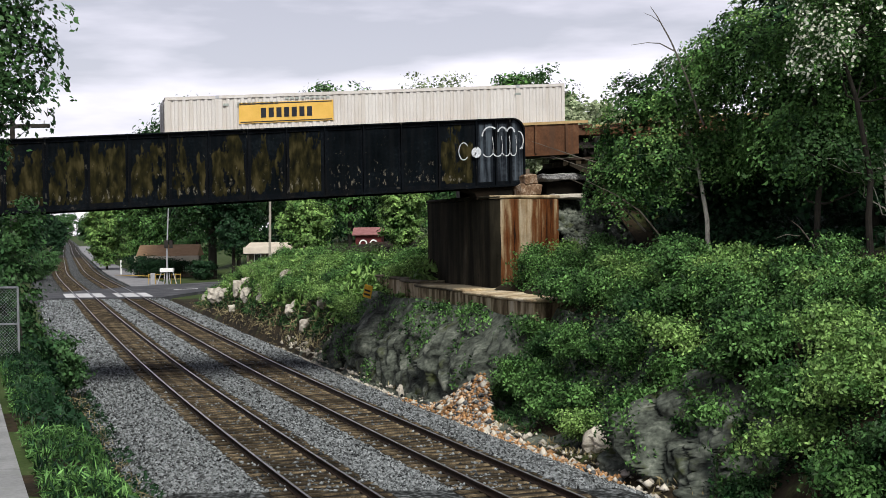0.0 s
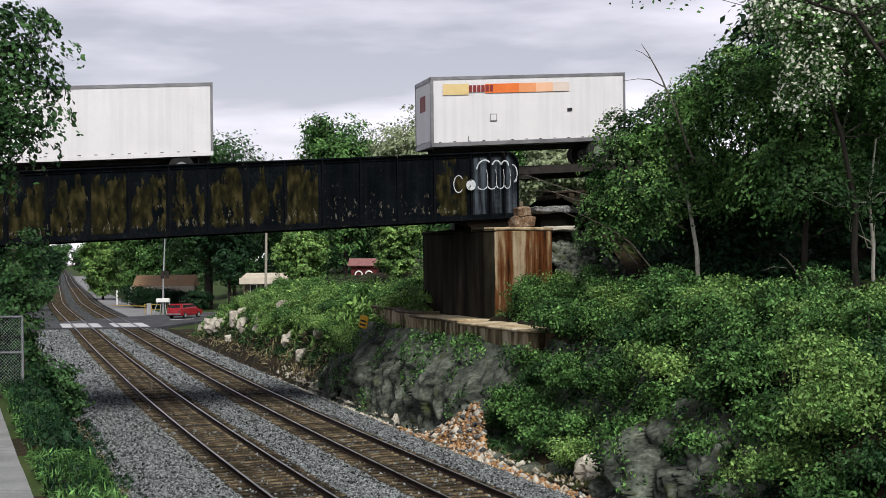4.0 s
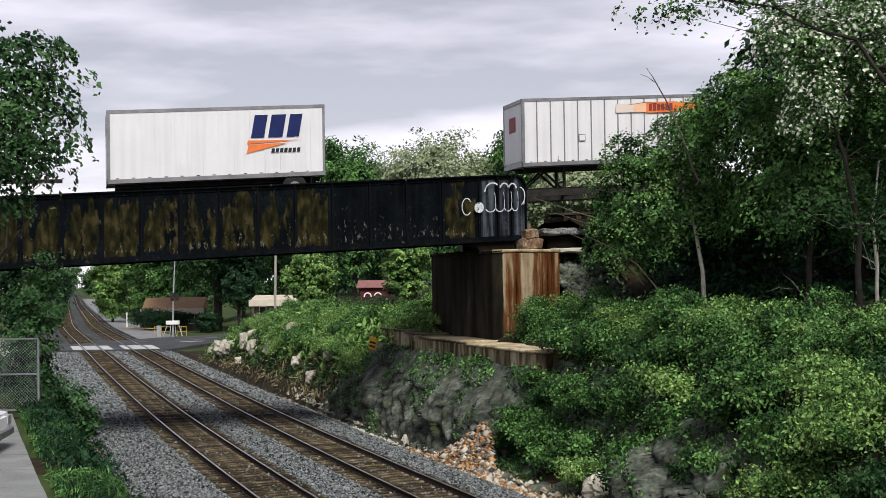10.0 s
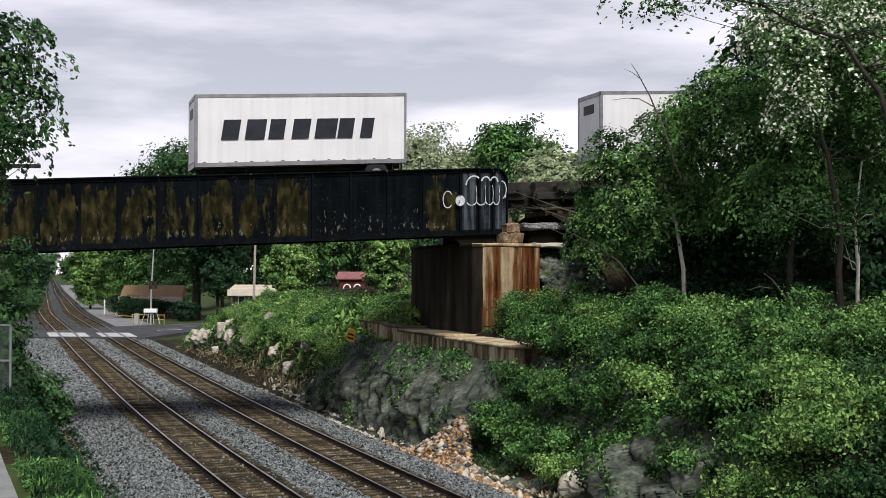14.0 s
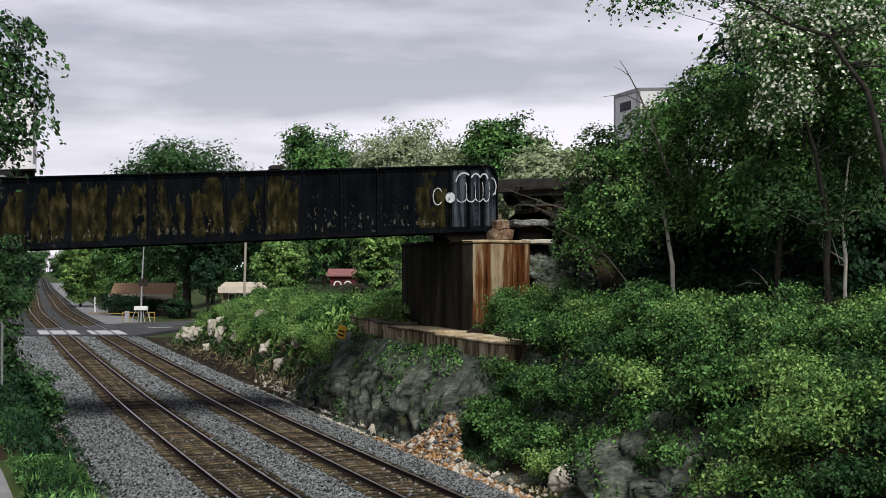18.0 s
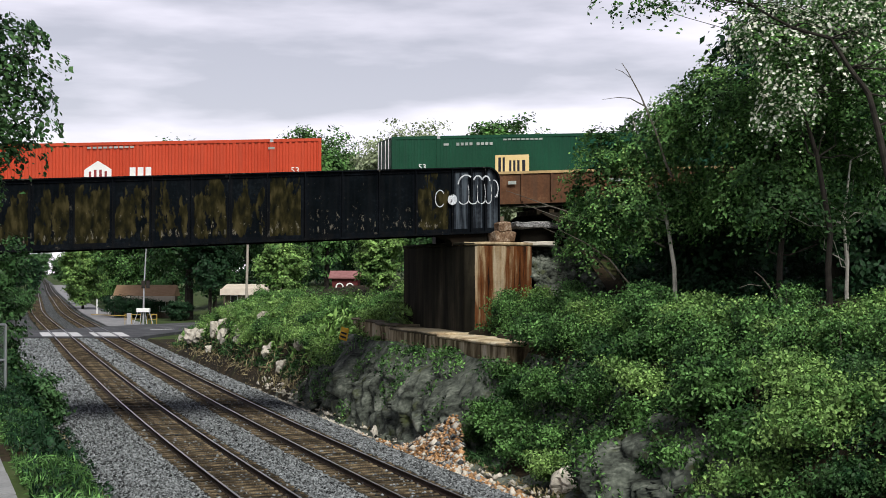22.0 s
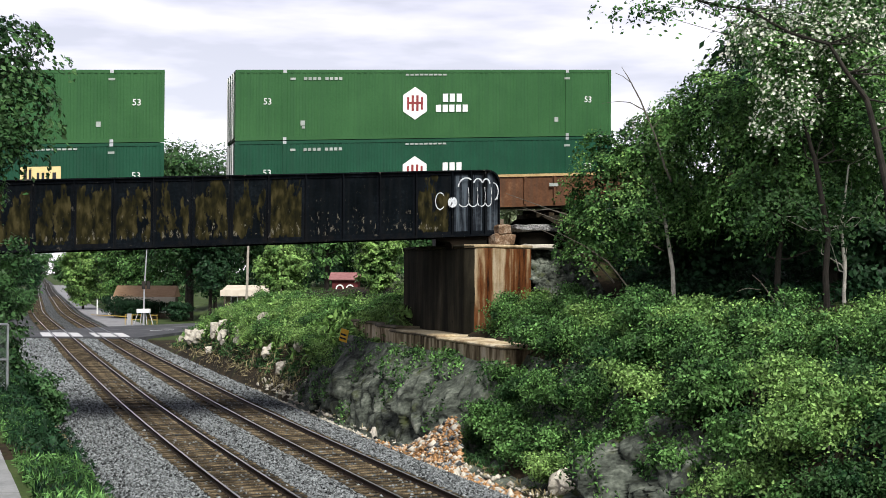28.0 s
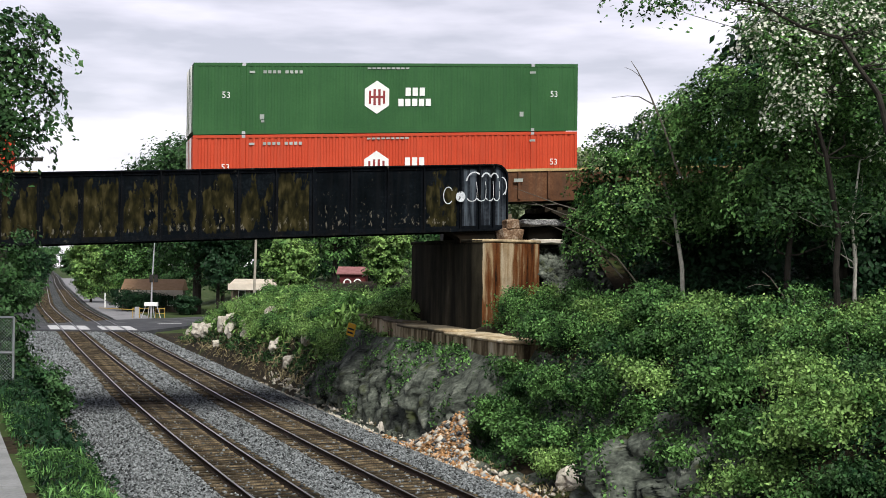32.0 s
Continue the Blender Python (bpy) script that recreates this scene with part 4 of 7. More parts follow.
def graffiti():
    """Loops of white spray paint, a solid dot and a thin broken ring on the end panels."""
    def stroke(bm, pts, w):
        for (x0, z0), (x1, z1) in zip(pts, pts[1:]):
            l = math.hypot(x1 - x0, z1 - z0) or 1
            u, v = -(z1 - z0) / l * w, (x1 - x0) / l * w
            plate(bm, [(x0 + u, z0 + v - 0.24), (x1 + u, z1 + v - 0.24), (x1 - u, z1 - v - 0.24), (x0 - u, z0 - v - 0.24)], -0.155, 0.004, CLIMB)

    def arc(bm, cx, cz, rx, rz, a0, a1, w, n=9):
        stroke(bm, [(cx + rx * math.cos(a), cz + rz * math.sin(a)) for a in np.linspace(a0, a1, n)], w)

    # three fat loops along the top, curls along the foot, a hooked tail
    for cx, cz, rx, rz, a0, a1, w in ((-1.45, 1.12, 0.34, 0.42, 3.0, 0.9, 0.028), (-0.95, 1.2, 0.2, 0.3, 2.7, 0.5, 0.03), (-0.6, 1.2, 0.17, 0.28, 2.7, 0.3, 0.028)):
        bm = bmesh.new()
        arc(bm, cx, cz, rx, rz, a0, a1, w)
        part("graffiti_loop", bm, "chalk", bridge, "white spray-painted loop")
    bm = bmesh.new()
    for cx, w in ((-1.55, 0.2), (-1.15, 0.18), (-0.8, 0.15), (-0.5, 0.12)):
        arc(bm, cx, 0.52, w, 0.16, -2.9, -0.3, 0.02)
        stroke(bm, [(cx + w, 0.48), (cx + w * 1.1, 0.85), (cx + w * 0.9, 1.15)], 0.01)
    part("graffiti_scrawl", bm, "chalk", bridge, "curls and uprights of white spray paint")
    bm = bmesh.new()
    arc(bm, -0.28, 0.95, 0.2, 0.36, 1.6, -1.3, 0.02)
    stroke(bm, [(-0.1, 0.75), (-0.14, 0.6)], 0.02)
    part("graffiti_tail", bm, "chalk", bridge, "hooked stroke of white spray paint")
    bm = bmesh.new()
    arc(bm, -2.55, 0.62, 0.2, 0.34, 0.6, 5.6, 0.018, 14)
    part("graffiti_ring", bm, "chalk", bridge, "thin broken ring of white spray paint")
    bm = plate(bmesh.new(), [(-2.03 + 0.2 * math.cos(a), 0.32 + 0.22 * math.sin(a)) for a in np.linspace(0, 6.0, 14)], -0.155, 0.004, CLIMB)
    part("graffiti_dot", bm, "chalk", bridge, "solid dot of white spray paint")


graffiti()


# ---- embankments and track of the upper line, both ways out of sight ----
def embankment(s0, s1, seed):
    ss = sorted({s0, s1, *[s for s in np.arange(-760, 761, 40) if s0 < s < s1], *[s for s in np.arange(-40, 41, 1.2) if s0 < s < s1]})
    prof = [(-16.0, -8.9), (-9, -5.2), (-4.4, -2.4), (-1.6, -0.95), (0.15, -0.5), (0.9, -0.32), (4.1, -0.32), (6.6, -0.95), (12, -4.0), (21, -9.0)]
    v, f = [], []
    for s in ss:
        for j, (w, z) in enumerate(prof):
            p = Vector(upper(s, w, z))
            p.z += 0.14 * noise.noise(p * 0.8 + Vector((seed, 0, 0))) * (j < 4)
            p.z = max(p.z, -0.6)
            v.append(tuple(p))
    k = len(prof)
    for i in range(len(ss) - 1):
        for j in range(k - 1):
            f.append((i * k + j, (i + 1) * k + j, (i + 1) * k + j + 1, i * k + j + 1))
    me = mesh_np("embankment", np.array(v), np.array(f)[:, ::-1], "ballast", True)
    me.materials.append(M["soil"])
    me.polygons.foreach_set("material_index", np.array([1 if ss[i] > 2.0 and j < 6 else 0 for i in range(len(ss) - 1) for j in range(k - 1)], dtype=np.int32))
    tagged(new("embankment", me), "grey stone embankment carrying the upper railway line", "embankment", kind="structure")
    bm = bmesh.new()
    for w in (1.75, 3.25):
        for a, b in zip(ss, ss[1:]):
            p, q = Vector(upper(a, w)), Vector(upper(b, w))
            tube(bm, [p - Vector((0, 0, 0.08)), q - Vector((0, 0, 0.08))], [0.07, 0.07], 4)
    part("upper_rails", bm, "rail_side")
    tagged(bpy.data.objects["upper_rails"] if "upper_rails" in bpy.data.objects else None, "rusty rails of the upper line on ballast", "railway track", kind="structure")
    bpy.data.objects["upper_rails"].name = "upper_line_rails"
    bm = bmesh.new()
    for s in np.arange(max(s0, -60), min(s1, 60), 0.55):
        c = Vector(upper(s, 2.5, -0.27))
        v = [bm.verts.new(c + Vector((DX, DY, 0)) * u + Vector((-DY, DX, 0)) * w + Vector((0, 0, z))) for z in (-0.1, 0.1) for u, w in ((-0.11, -1.3), (0.11, -1.3), (0.11, 1.3), (-0.11, 1.3))]
        for fc in ((4, 5, 6, 7), (0, 1, 5, 4), (1, 2, 6, 5), (2, 3, 7, 6), (3, 0, 4, 7)):
            bm.faces.new([v[i] for i in fc])
    tagged(part("upper_line_ties", bm, "tie"), "timber ties of the upper line", "railway ties", kind="stuff")


embankment(2.2, 760.0, 1.0)
embankment(-760.0, -24.0, 2.0)
bm = track_box(bmesh.new(), upper(-23.4, 0.2)[:2], -4.0, 1.0, -1.0, 7.0, -0.6, 6.1)
tagged(part("far_pier", roughen(bm, 5, 0.05, 4.0), "concrete"), "concrete pier under the bridge's hidden end", "bridge pier")


# ---- plants ----
def crown_points(rng, blobs, clusters, per, sigma, spray=False):
    """Leaf places in clumps within ellipsoids (x, y, z, rx, ry, rz), how the leaves face, the clumps' middles and their ellipsoids.
    The clumps of a spray are flat fans that face up and out of the crown."""
    vol = np.array([b[3] * b[4] * b[5] for b in blobs]) ** 0.7
    pick = rng.choice(len(blobs), clusters, p=vol / vol.sum())
    b = np.array(blobs)[pick]
    d = unit(rng.normal(0, 1, (clusters, 3)))
    r = rng.random(clusters) ** (0.3 if spray else 0.42)
    mid = b[:, :3] + d * b[:, 3:] * (r * rng.uniform(0.85, 1.14, clusters))[:, None]
    out = d * [1, 1, 0.6] + 0.4 * unit(mid * [1, 1, 0] + 1e-3)
    if spray:
        nrm = unit(out * 0.85 + [0, 0, 0.75] + rng.normal(0, 0.22, (clusters, 3)))
        u = unit(np.cross(nrm, rng.normal(0, 1, (clusters, 3))))
        w = np.cross(nrm, u)
        g = rng.normal(0, 1, (clusters, per, 3))
        droop = -0.3 * sigma * (g[:, :, :1] ** 2 + g[:, :, 1:2] ** 2)
        off = g[:, :, :1] * u[:, None] * sigma * 1.7 + g[:, :, 1:2] * w[:, None] * sigma * 1.1 + (g[:, :, 2:] * sigma * 0.16 + droop) * nrm[:, None]
    else:
        nrm = unit(out * 0.8 + [0, 0, 0.7])
        off = rng.normal(0, 1, (clusters, per, 3)) * [sigma, sigma, sigma * 0.55]
    return (mid[:, None] + off).reshape(-1, 3), np.repeat(nrm, per, 0), mid, pick


def tree(name, label, base, trunk, blobs, clusters, per, sigma, size, leaf, bark, seed, group="", limbs=14, flat=0.55, extra=None, spray=False):
    """A tapered trunk through the points of trunk (x, y, z, radius) over base, limbs to its clumps, and a crown of leaves;
    extra: (name, material, share of the clumps in each ellipsoid, size, share of the leaves in a clump)."""
    rng = from_rng(seed)
    o = empty(name, pose(*base), label, "tree" if "tree" in name else "shrub", group)
    pts, nrm, mid, pick = crown_points(rng, blobs, clusters, per, sigma, spray)
    if trunk:
        bm = bmesh.new()
        tube(bm, [t[:3] for t in trunk], [t[3] for t in trunk], 8)
        part("trunk", bm, bark, o)
        for i in range(limbs):
            c = Vector(mid[i * len(mid) // limbs])
            # leave the trunk below the clump
            zs = [t for t in trunk if t[2] < c.z - 0.2] or trunk[:2]
            a = Vector(zs[-1][:3]) if len(zs) > 1 else Vector(trunk[1][:3])
            k = max(0.012, zs[-1][3] * 0.45)
            n = (c - a).length
            w = [Vector(rng.normal(0, 0.055, 3)) * n for _ in range(4)]
            sag = Vector((0, 0, -0.07 * n))
            ps = [a, a.lerp(c, 0.2) + w[0] + sag * 0.6, a.lerp(c, 0.42) + w[1] + sag, a.lerp(c, 0.62) + w[2] + sag * 0.8, a.lerp(c, 0.82) + w[3] + sag * 0.3, c]
            bm = tube(bmesh.new(), ps, [k, k * 0.8, k * 0.6, k * 0.45, k * 0.3, k * 0.12], 5)
            part("limb", bm, bark, o)
    ob = new("crown", leaf_cloud("crown", pts, size, rng, leaf, flat, 1.75, nrm))
    ob.parent = o
    for key, mat_name, share, sz, keep in extra or ():
        some = np.repeat(rng.random(clusters) < np.array(share)[pick], per) & (rng.random(len(pts)) < keep)
        sub = pts[some] + nrm[some] * sigma * 0.35 + rng.normal(0, sigma * 0.3, (some.sum(), 3))
        e = new(key, leaf_cloud(key, sub, sz, rng, mat_name, 0.6, 1.1, nrm[some]))
        e.parent = o
    return o


RIGHT = "trees on the bank"
tree("tree", "young leafy tree with a thin pale forked trunk on the bank", (7.9, 46, 5.1),
     [(0, 0, -1.0, 0.085), (-0.05, 0, 1.0, 0.075), (-0.3, 0, 2.6, 0.06), (-0.75, 0.2, 4.2, 0.045), (-1.4, 0.4, 6.1, 0.02)],
     [(-1.9, 0.6, 3.5, 2.0, 1.5, 1.8), (-0.6, 0.4, 5.0, 1.6, 1.4, 1.5), (-2.9, 0.9, 2.2, 1.3, 1.1, 1.2), (0.6, 0.2, 3.8, 1.4, 1.3, 1.7), (-2.5, 0.6, 5.1, 0.8, 0.8, 0.8), (-0.5, -0.4, 5.9, 1.0, 0.9, 1.0), (0.4, 0.2, 6.2, 1.1, 1.0, 1.0)], 450, 52, 0.19, 0.078, "leaf", "pale_bark", 21, RIGHT, 5, 0.4, extra=[("fresh_leaves", "leaf_light", [0.35] * 7, 0.08, 0.5)], spray=True)
tree("tree", "broad green tree with layered fresh foliage above the bank", (10.6, 43, 5.0),
     [(0, 0, -1.0, 0.11), (0.1, 0, 1.5, 0.095), (0.25, 0.1, 2.6, 0.085), (0.15, 0.1, 3.5, 0.075), (0.0, 0.2, 5.5, 0.05), (-0.2, 0.2, 7.4, 0.02)],
     [(-0.4, 0, 4.6, 2.4, 2.0, 1.8), (1.8, 0.4, 4.1, 2.1, 1.8, 1.6), (-1.4, 0.3, 6.2, 1.5, 1.4, 1.4), (0.8, 0.2, 7.2, 2.2, 1.8, 1.8), (2.6, 0.3, 5.6, 1.8, 1.7, 2.0), (-1.4, -0.2, 2.9, 1.3, 1.1, 0.7), (2.4, 0.2, 8.6, 2.2, 1.6, 1.6), (-1.9, 1.2, 7.1, 1.0, 1.0, 1.1), (-2.7, 0.6, 6.3, 1.0, 0.9, 1.2)], 500, 60, 0.24, 0.082, "leaf", "dark_bark", 22, RIGHT, 26, 0.4, extra=[("fresh_leaves", "leaf_light", [0.3] * 9, 0.085, 0.5)], spray=True)
tree("tree", "tree with sprays of white blossom among green leaves", (11.6, 40.5, 5.0),
     [(0, 0, -1.0, 0.11), (-0.1, 0, 1.0, 0.095), (-0.02, 0, 2.2, 0.085), (-0.4, 0, 4.4, 0.07), (-0.9, 0.1, 6.2, 0.05), (-1.6, 0.1, 8.0, 0.02)],
     [(-2.5, 0, 8.5, 0.9, 0.9, 0.9), (-1.8, 0, 8.0, 1.1, 0.9, 1.1), (-1.2, -0.2, 6.3, 1.0, 0.8, 1.1), (-1.8, -0.2, 5.5, 0.45, 0.6, 0.8), (-0.1, 0.2, 8.5, 1.5, 1.1, 1.1), (1.2, 0.2, 7.9, 1.5, 1.2, 1.3), (1.4, 0.2, 6.0, 1.3, 1.1, 1.2)], 340, 34, 0.2, 0.075, "leaf", "dark_bark", 23, RIGHT, 22, 0.45, extra=[("blossom", "blossom", [1.0, 1.0, 0.8, 1.0, 0.9, 0.7, 0.15], 0.105, 0.42)], spray=True)
# the dark under the larger trees is put into this one's leaf colour
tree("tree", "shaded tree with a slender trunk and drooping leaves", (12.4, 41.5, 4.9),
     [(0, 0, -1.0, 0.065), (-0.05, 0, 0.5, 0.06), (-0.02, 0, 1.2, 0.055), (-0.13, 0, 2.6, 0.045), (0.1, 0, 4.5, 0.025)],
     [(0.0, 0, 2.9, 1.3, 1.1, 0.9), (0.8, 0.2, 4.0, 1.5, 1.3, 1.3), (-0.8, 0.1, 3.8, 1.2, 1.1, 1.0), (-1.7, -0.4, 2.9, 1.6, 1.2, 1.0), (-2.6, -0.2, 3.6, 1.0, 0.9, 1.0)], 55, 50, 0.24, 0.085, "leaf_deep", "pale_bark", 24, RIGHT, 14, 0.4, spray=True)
# backdrop crown: the black shade between the trees, given as dark leaves
tree("tree", "trees behind the bank, their deep shade put into dark leaves", (13.6, 47, 5.3),
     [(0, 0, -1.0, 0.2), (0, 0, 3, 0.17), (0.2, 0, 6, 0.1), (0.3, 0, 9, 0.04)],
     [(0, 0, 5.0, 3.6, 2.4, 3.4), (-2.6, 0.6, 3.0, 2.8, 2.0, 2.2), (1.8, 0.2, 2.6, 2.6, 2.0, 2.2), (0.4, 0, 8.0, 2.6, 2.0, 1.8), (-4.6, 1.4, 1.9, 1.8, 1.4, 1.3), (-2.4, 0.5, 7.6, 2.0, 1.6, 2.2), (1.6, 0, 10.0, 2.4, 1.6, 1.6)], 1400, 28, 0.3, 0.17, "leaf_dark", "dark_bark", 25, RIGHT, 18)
tree("tree", "tall dark tree with bare boughs overhanging the bank", (12.5, 36.5, 4.9),
     [(0, 0, -1.0, 0.14), (-0.12, 0, 0.6, 0.125), (-0.36, 0, 1.9, 0.115), (-0.42, 0, 3.3, 0.10), (-0.78, 0, 5.0, 0.085), (-0.98, 0.1, 5.9, 0.075), (-1.5, 0.1, 6.6, 0.06), (-2.0, 0.1, 7.4, 0.05), (-3.0, 0.2, 7.7, 0.04), (-4.2, 0.2, 8.35, 0.03), (-5.6, 0.2, 8.6, 0.018)],
     [(-2.3, 0.1, 8.8, 1.8, 1.0, 0.6), (-4.9, 0.2, 8.75, 1.6, 0.7, 0.4), (-7.3, 0.2, 8.3, 1.3, 0.5, 0.28), (0.3, 0.2, 8.6, 1.6, 1.3, 1.2), (1.3, 0, 6.6, 1.2, 1.2, 1.6), (1.4, 0.2, 4.2, 0.8, 0.9, 0.8)], 420, 16, 0.15, 0.075, "leaf", "dark_bark", 26, RIGHT, 34, extra=[("blossom", "blossom", [0.7, 0.15, 0.05, 0.6, 0.1, 0.0], 0.095, 0.4)], spray=True)

# a dead bough that stands out against the sky
dead = empty("dead_branch", pose(6.9, 44.8, 9.7), "bare grey dead branch rising out of the foliage", "branch")
part("bough", tube(bmesh.new(), [(0.7, 0.1, -0.6), (0.5, 0, -0.2), (0.15, 0, 0.9), (-0.35, 0, 2.1), (-0.78, 0, 2.9), (-0.98, 0, 3.2)], [0.04, 0.038, 0.032, 0.026, 0.016, 0.008], 6), "bark", dead)
part("twig", tube(bmesh.new(), [(-0.2, 0, 1.75), (-0.7, 0, 2.02), (-1.1, 0, 2.05), (-1.62, 0, 1.98)], [0.022, 0.018, 0.012, 0.006], 5), "bark", dead)
part("twig", tube(bmesh.new(), [(-0.62, 0, 2.65), (-0.95, 0, 2.9), (-1.2, 0, 3.0)], [0.014, 0.01, 0.005], 5), "bark", dead)
part("twig", tube(bmesh.new(), [(0.05, 0, 1.15), (0.35, 0, 1.5), (0.42, 0, 1.9)], [0.018, 0.012, 0.006], 5), "bark", dead)
for k, (x, y, z) in enumerate(((5.2, 47.2, 6.6), (5.7, 46.4, 6.4), (9.9, 41.0, 5.3))):
    fall = empty("fallen_branch", pose(x, y, z, 0, 0, 20 * k), "bare thin fallen branch leaning out of the bushes", "branch")
    part("bough", tube(bmesh.new(), [(0.8, 0, -0.9), (0, 0, 0), (-0.9, 0, 0.55), (-1.9, 0, 1.0)] if k < 2 else [(0.7, 0, -0.8), (0.2, 0, 0), (-0.4, 0, 0.5), (-0.8, 0, 0.7)], [0.035, 0.03, 0.02, 0.008], 5), "bark", fall)
    part("twig", tube(bmesh.new(), [(-0.4, 0, 0.25), (-0.9, 0.1, 0.3), (-1.4, 0.1, 0.2)], [0.014, 0.01, 0.005], 5), "bark", fall)

stick = empty("bare_branch", pose(6.7, 46.3, 7.3), "thin pale bare branch reaching towards the bridge", "branch")
part("bough", tube(bmesh.new(), [(0.9, 0, -0.5), (0, 0, 0), (-1.6, 0.3, 0.5), (-3.0, 0.6, 0.95), (-4.5, 0.8, 1.5)], [0.03, 0.028, 0.024, 0.018, 0.008], 5), "bark", stick)
part("twig", tube(bmesh.new(), [(-1.6, 0.3, 0.5), (-2.7, 0.4, 0.55), (-3.9, 0.5, 1.0)], [0.02, 0.015, 0.007], 5), "bark", stick)
part("twig", tube(bmesh.new(), [(-3.0, 0.6, 0.95), (-3.5, 0.6, 0.9), (-4.2, 0.7, 0.95)], [0.014, 0.01, 0.006], 5), "bark", stick)

# left of the tracks
tree("tree", "slender tree with layered sprays of small dark leaves", (-11.3, 30, 2.7),
     [(0, 0, -0.2, 0.12), (0.05, 0, 3, 0.1), (0.1, 0, 6, 0.07), (0.2, 0, 9.3, 0.02)],
     [(1.3, 0, 8.6, 1.5, 1.0, 0.3), (1.5, 0, 7.9, 1.5, 1.1, 0.3), (1.3, 0, 7.2, 1.6, 1.1, 0.3), (1.5, 0, 6.5, 1.5, 1.1, 0.3), (1.1, 0, 5.9, 1.5, 1.0, 0.3), (0.3, 0, 5.2, 1.3, 1.0, 0.3), (-1.0, 0.2, 7.0, 1.5, 1.2, 1.6)], 560, 24, 0.15, 0.08, "leaf_deep", "dark_bark", 31, "", 34, spray=True)
tree("tall_shrub", "tall dark shrub beside the ballast", (-13.5, 41.0, 1.7),
     [(0, 0, -0.3, 0.07), (0.1, 0, 1.5, 0.06), (0.0, 0, 3.5, 0.03)],
     [(0, 0, 2.6, 0.9, 1.0, 2.0), (0.3, 0.2, 4.2, 0.75, 0.8, 1.2), (0.2, -0.2, 1.2, 0.95, 1.0, 1.0)], 250, 24, 0.15, 0.085, "leaf_deep", "dark_bark", 32, "", 14)
tree("shrub", "dark low shrub on the edge of the ballast", (-14.3, 47.5, 0.5),
     [(0, 0, -0.3, 0.05), (0.1, 0, 0.9, 0.04), (0.0, 0, 1.8, 0.02)],
     [(0, 0, 1.1, 0.8, 0.8, 0.8), (0.35, 0.2, 0.7, 0.6, 0.6, 0.7)], 110, 20, 0.16, 0.10, "leaf_grey", "dark_bark", 33, "", 12)
tree("shrub", "dark low shrub on the edge of the ballast", (-15.5, 52.0, 0.1),
     [(0, 0, -0.3, 0.05), (0.1, 0, 0.9, 0.04), (0.0, 0, 1.8, 0.02)],
     [(0, 0, 1.2, 0.75, 0.8, 0.9), (0.4, 0.2, 0.6, 0.6, 0.6, 0.6)], 110, 20, 0.16, 0.10, "leaf_grey", "dark_bark", 35, "", 12)
tree("shrub", "dark low shrub on the edge of the ballast", (-12.4, 38.5, 1.6),
     [(0, 0, -0.3, 0.05), (0.1, 0, 0.9, 0.04), (0.0, 0, 1.8, 0.02)],
     [(0, 0, 0.8, 0.7, 0.8, 0.8), (0.2, 0.2, 0.3, 0.7, 0.7, 0.5)], 120, 22, 0.15, 0.10, "leaf_dark", "dark_bark", 34, "", 8)


# shrubs of the bank: five forms, set out again and again
def shrub_form(i):
    rng = from_rng(60 + i)
    r, h = (0.75, 0.95, 1.15, 0.6, 0.85)[i], (0.5, 0.6, 0.75, 0.9, 0.4)[i]
    blobs = [(rng.normal(0, r * 0.35), rng.normal(0, r * 0.35), h * rng.uniform(0.5, 0.9), r * 0.7, r * 0.7, h * 0.6) for _ in range(4)]
    leaf = ("leaf", "leaf_light", "leaf", "leaf", "leaf_deep")[i]
    return tree("shrub", "leafy green shrub growing on the rocky bank", (0, 0, -60), [(0, 0, -0.3, 0.03), (0.05, 0, h * 0.5, 0.022), (0, 0, h, 0.01)], blobs,
                (95, 130, 165, 90, 120)[i], 30, 0.155, (0.062, 0.058, 0.066, 0.054, 0.058)[i], leaf, "bark", 70 + i, "shrubs on the bank", 6, 1.0)


def bare(d, y):
    """Where rock and ledges show through."""
    if 46 < y < 63 and d < 5.9:
        return True
    if 46 < y < 70 and 5.5 < d < 7.2:
        return True
    if 47.5 < y < 54 and d < 8.0:
        return True
    if 53 < y < 63.5 and 5.5 < d < 10.5:
        return True
    if 70 < y < 116 and d > 7.6:
        return True
    if 31 < y < 37 and d < 5.0 and noise.noise(Vector((y * 0.45, 4.0, 0))) > -0.2:
        return True
    return d < (5.0 if y > 60 else 4.55 if 35 < y < 47 else 3.9)


def plant_bank():
    rng = from_rng(91)
    forms = [shrub_form(i) for i in range(5)]
    done, k = [], 0
    tries = 0
    while k < 400 and tries < 20000:
        tries += 1
        y = rng.uniform(28, 110) if k < 190 else rng.uniform(22, 52)
        d = (3.6 + 6.2 * rng.random() ** 1.1) if k < 190 else 4.4 + 5.2 * rng.random()
        if k >= 330:
            y, d = rng.uniform(20, 31), rng.uniform(3.3, 7.5)
        if y > 80 and d > 9:
            continue
        if (k < 330 and bare(d, y)) or any((y - a) ** 2 + (d - b) ** 2 < (0.85 if y < 50 else 1.0) for a, b in done):
            continue
        done.append((y, d))
        x = at(d, y)
        m = pose(x, y, ground_z(x, y) - 0.05, rng.normal(0, 8), rng.normal(0, 8), rng.uniform(0, 360))
        i = int(rng.integers(0, 5)) if y < 60 else (0, 1, 3)[int(rng.integers(0, 3))]
        if k < 5:
            forms[k].matrix_basis = m
        else:
            copy_thing(forms[i], m)
        k += 1


plant_bank()


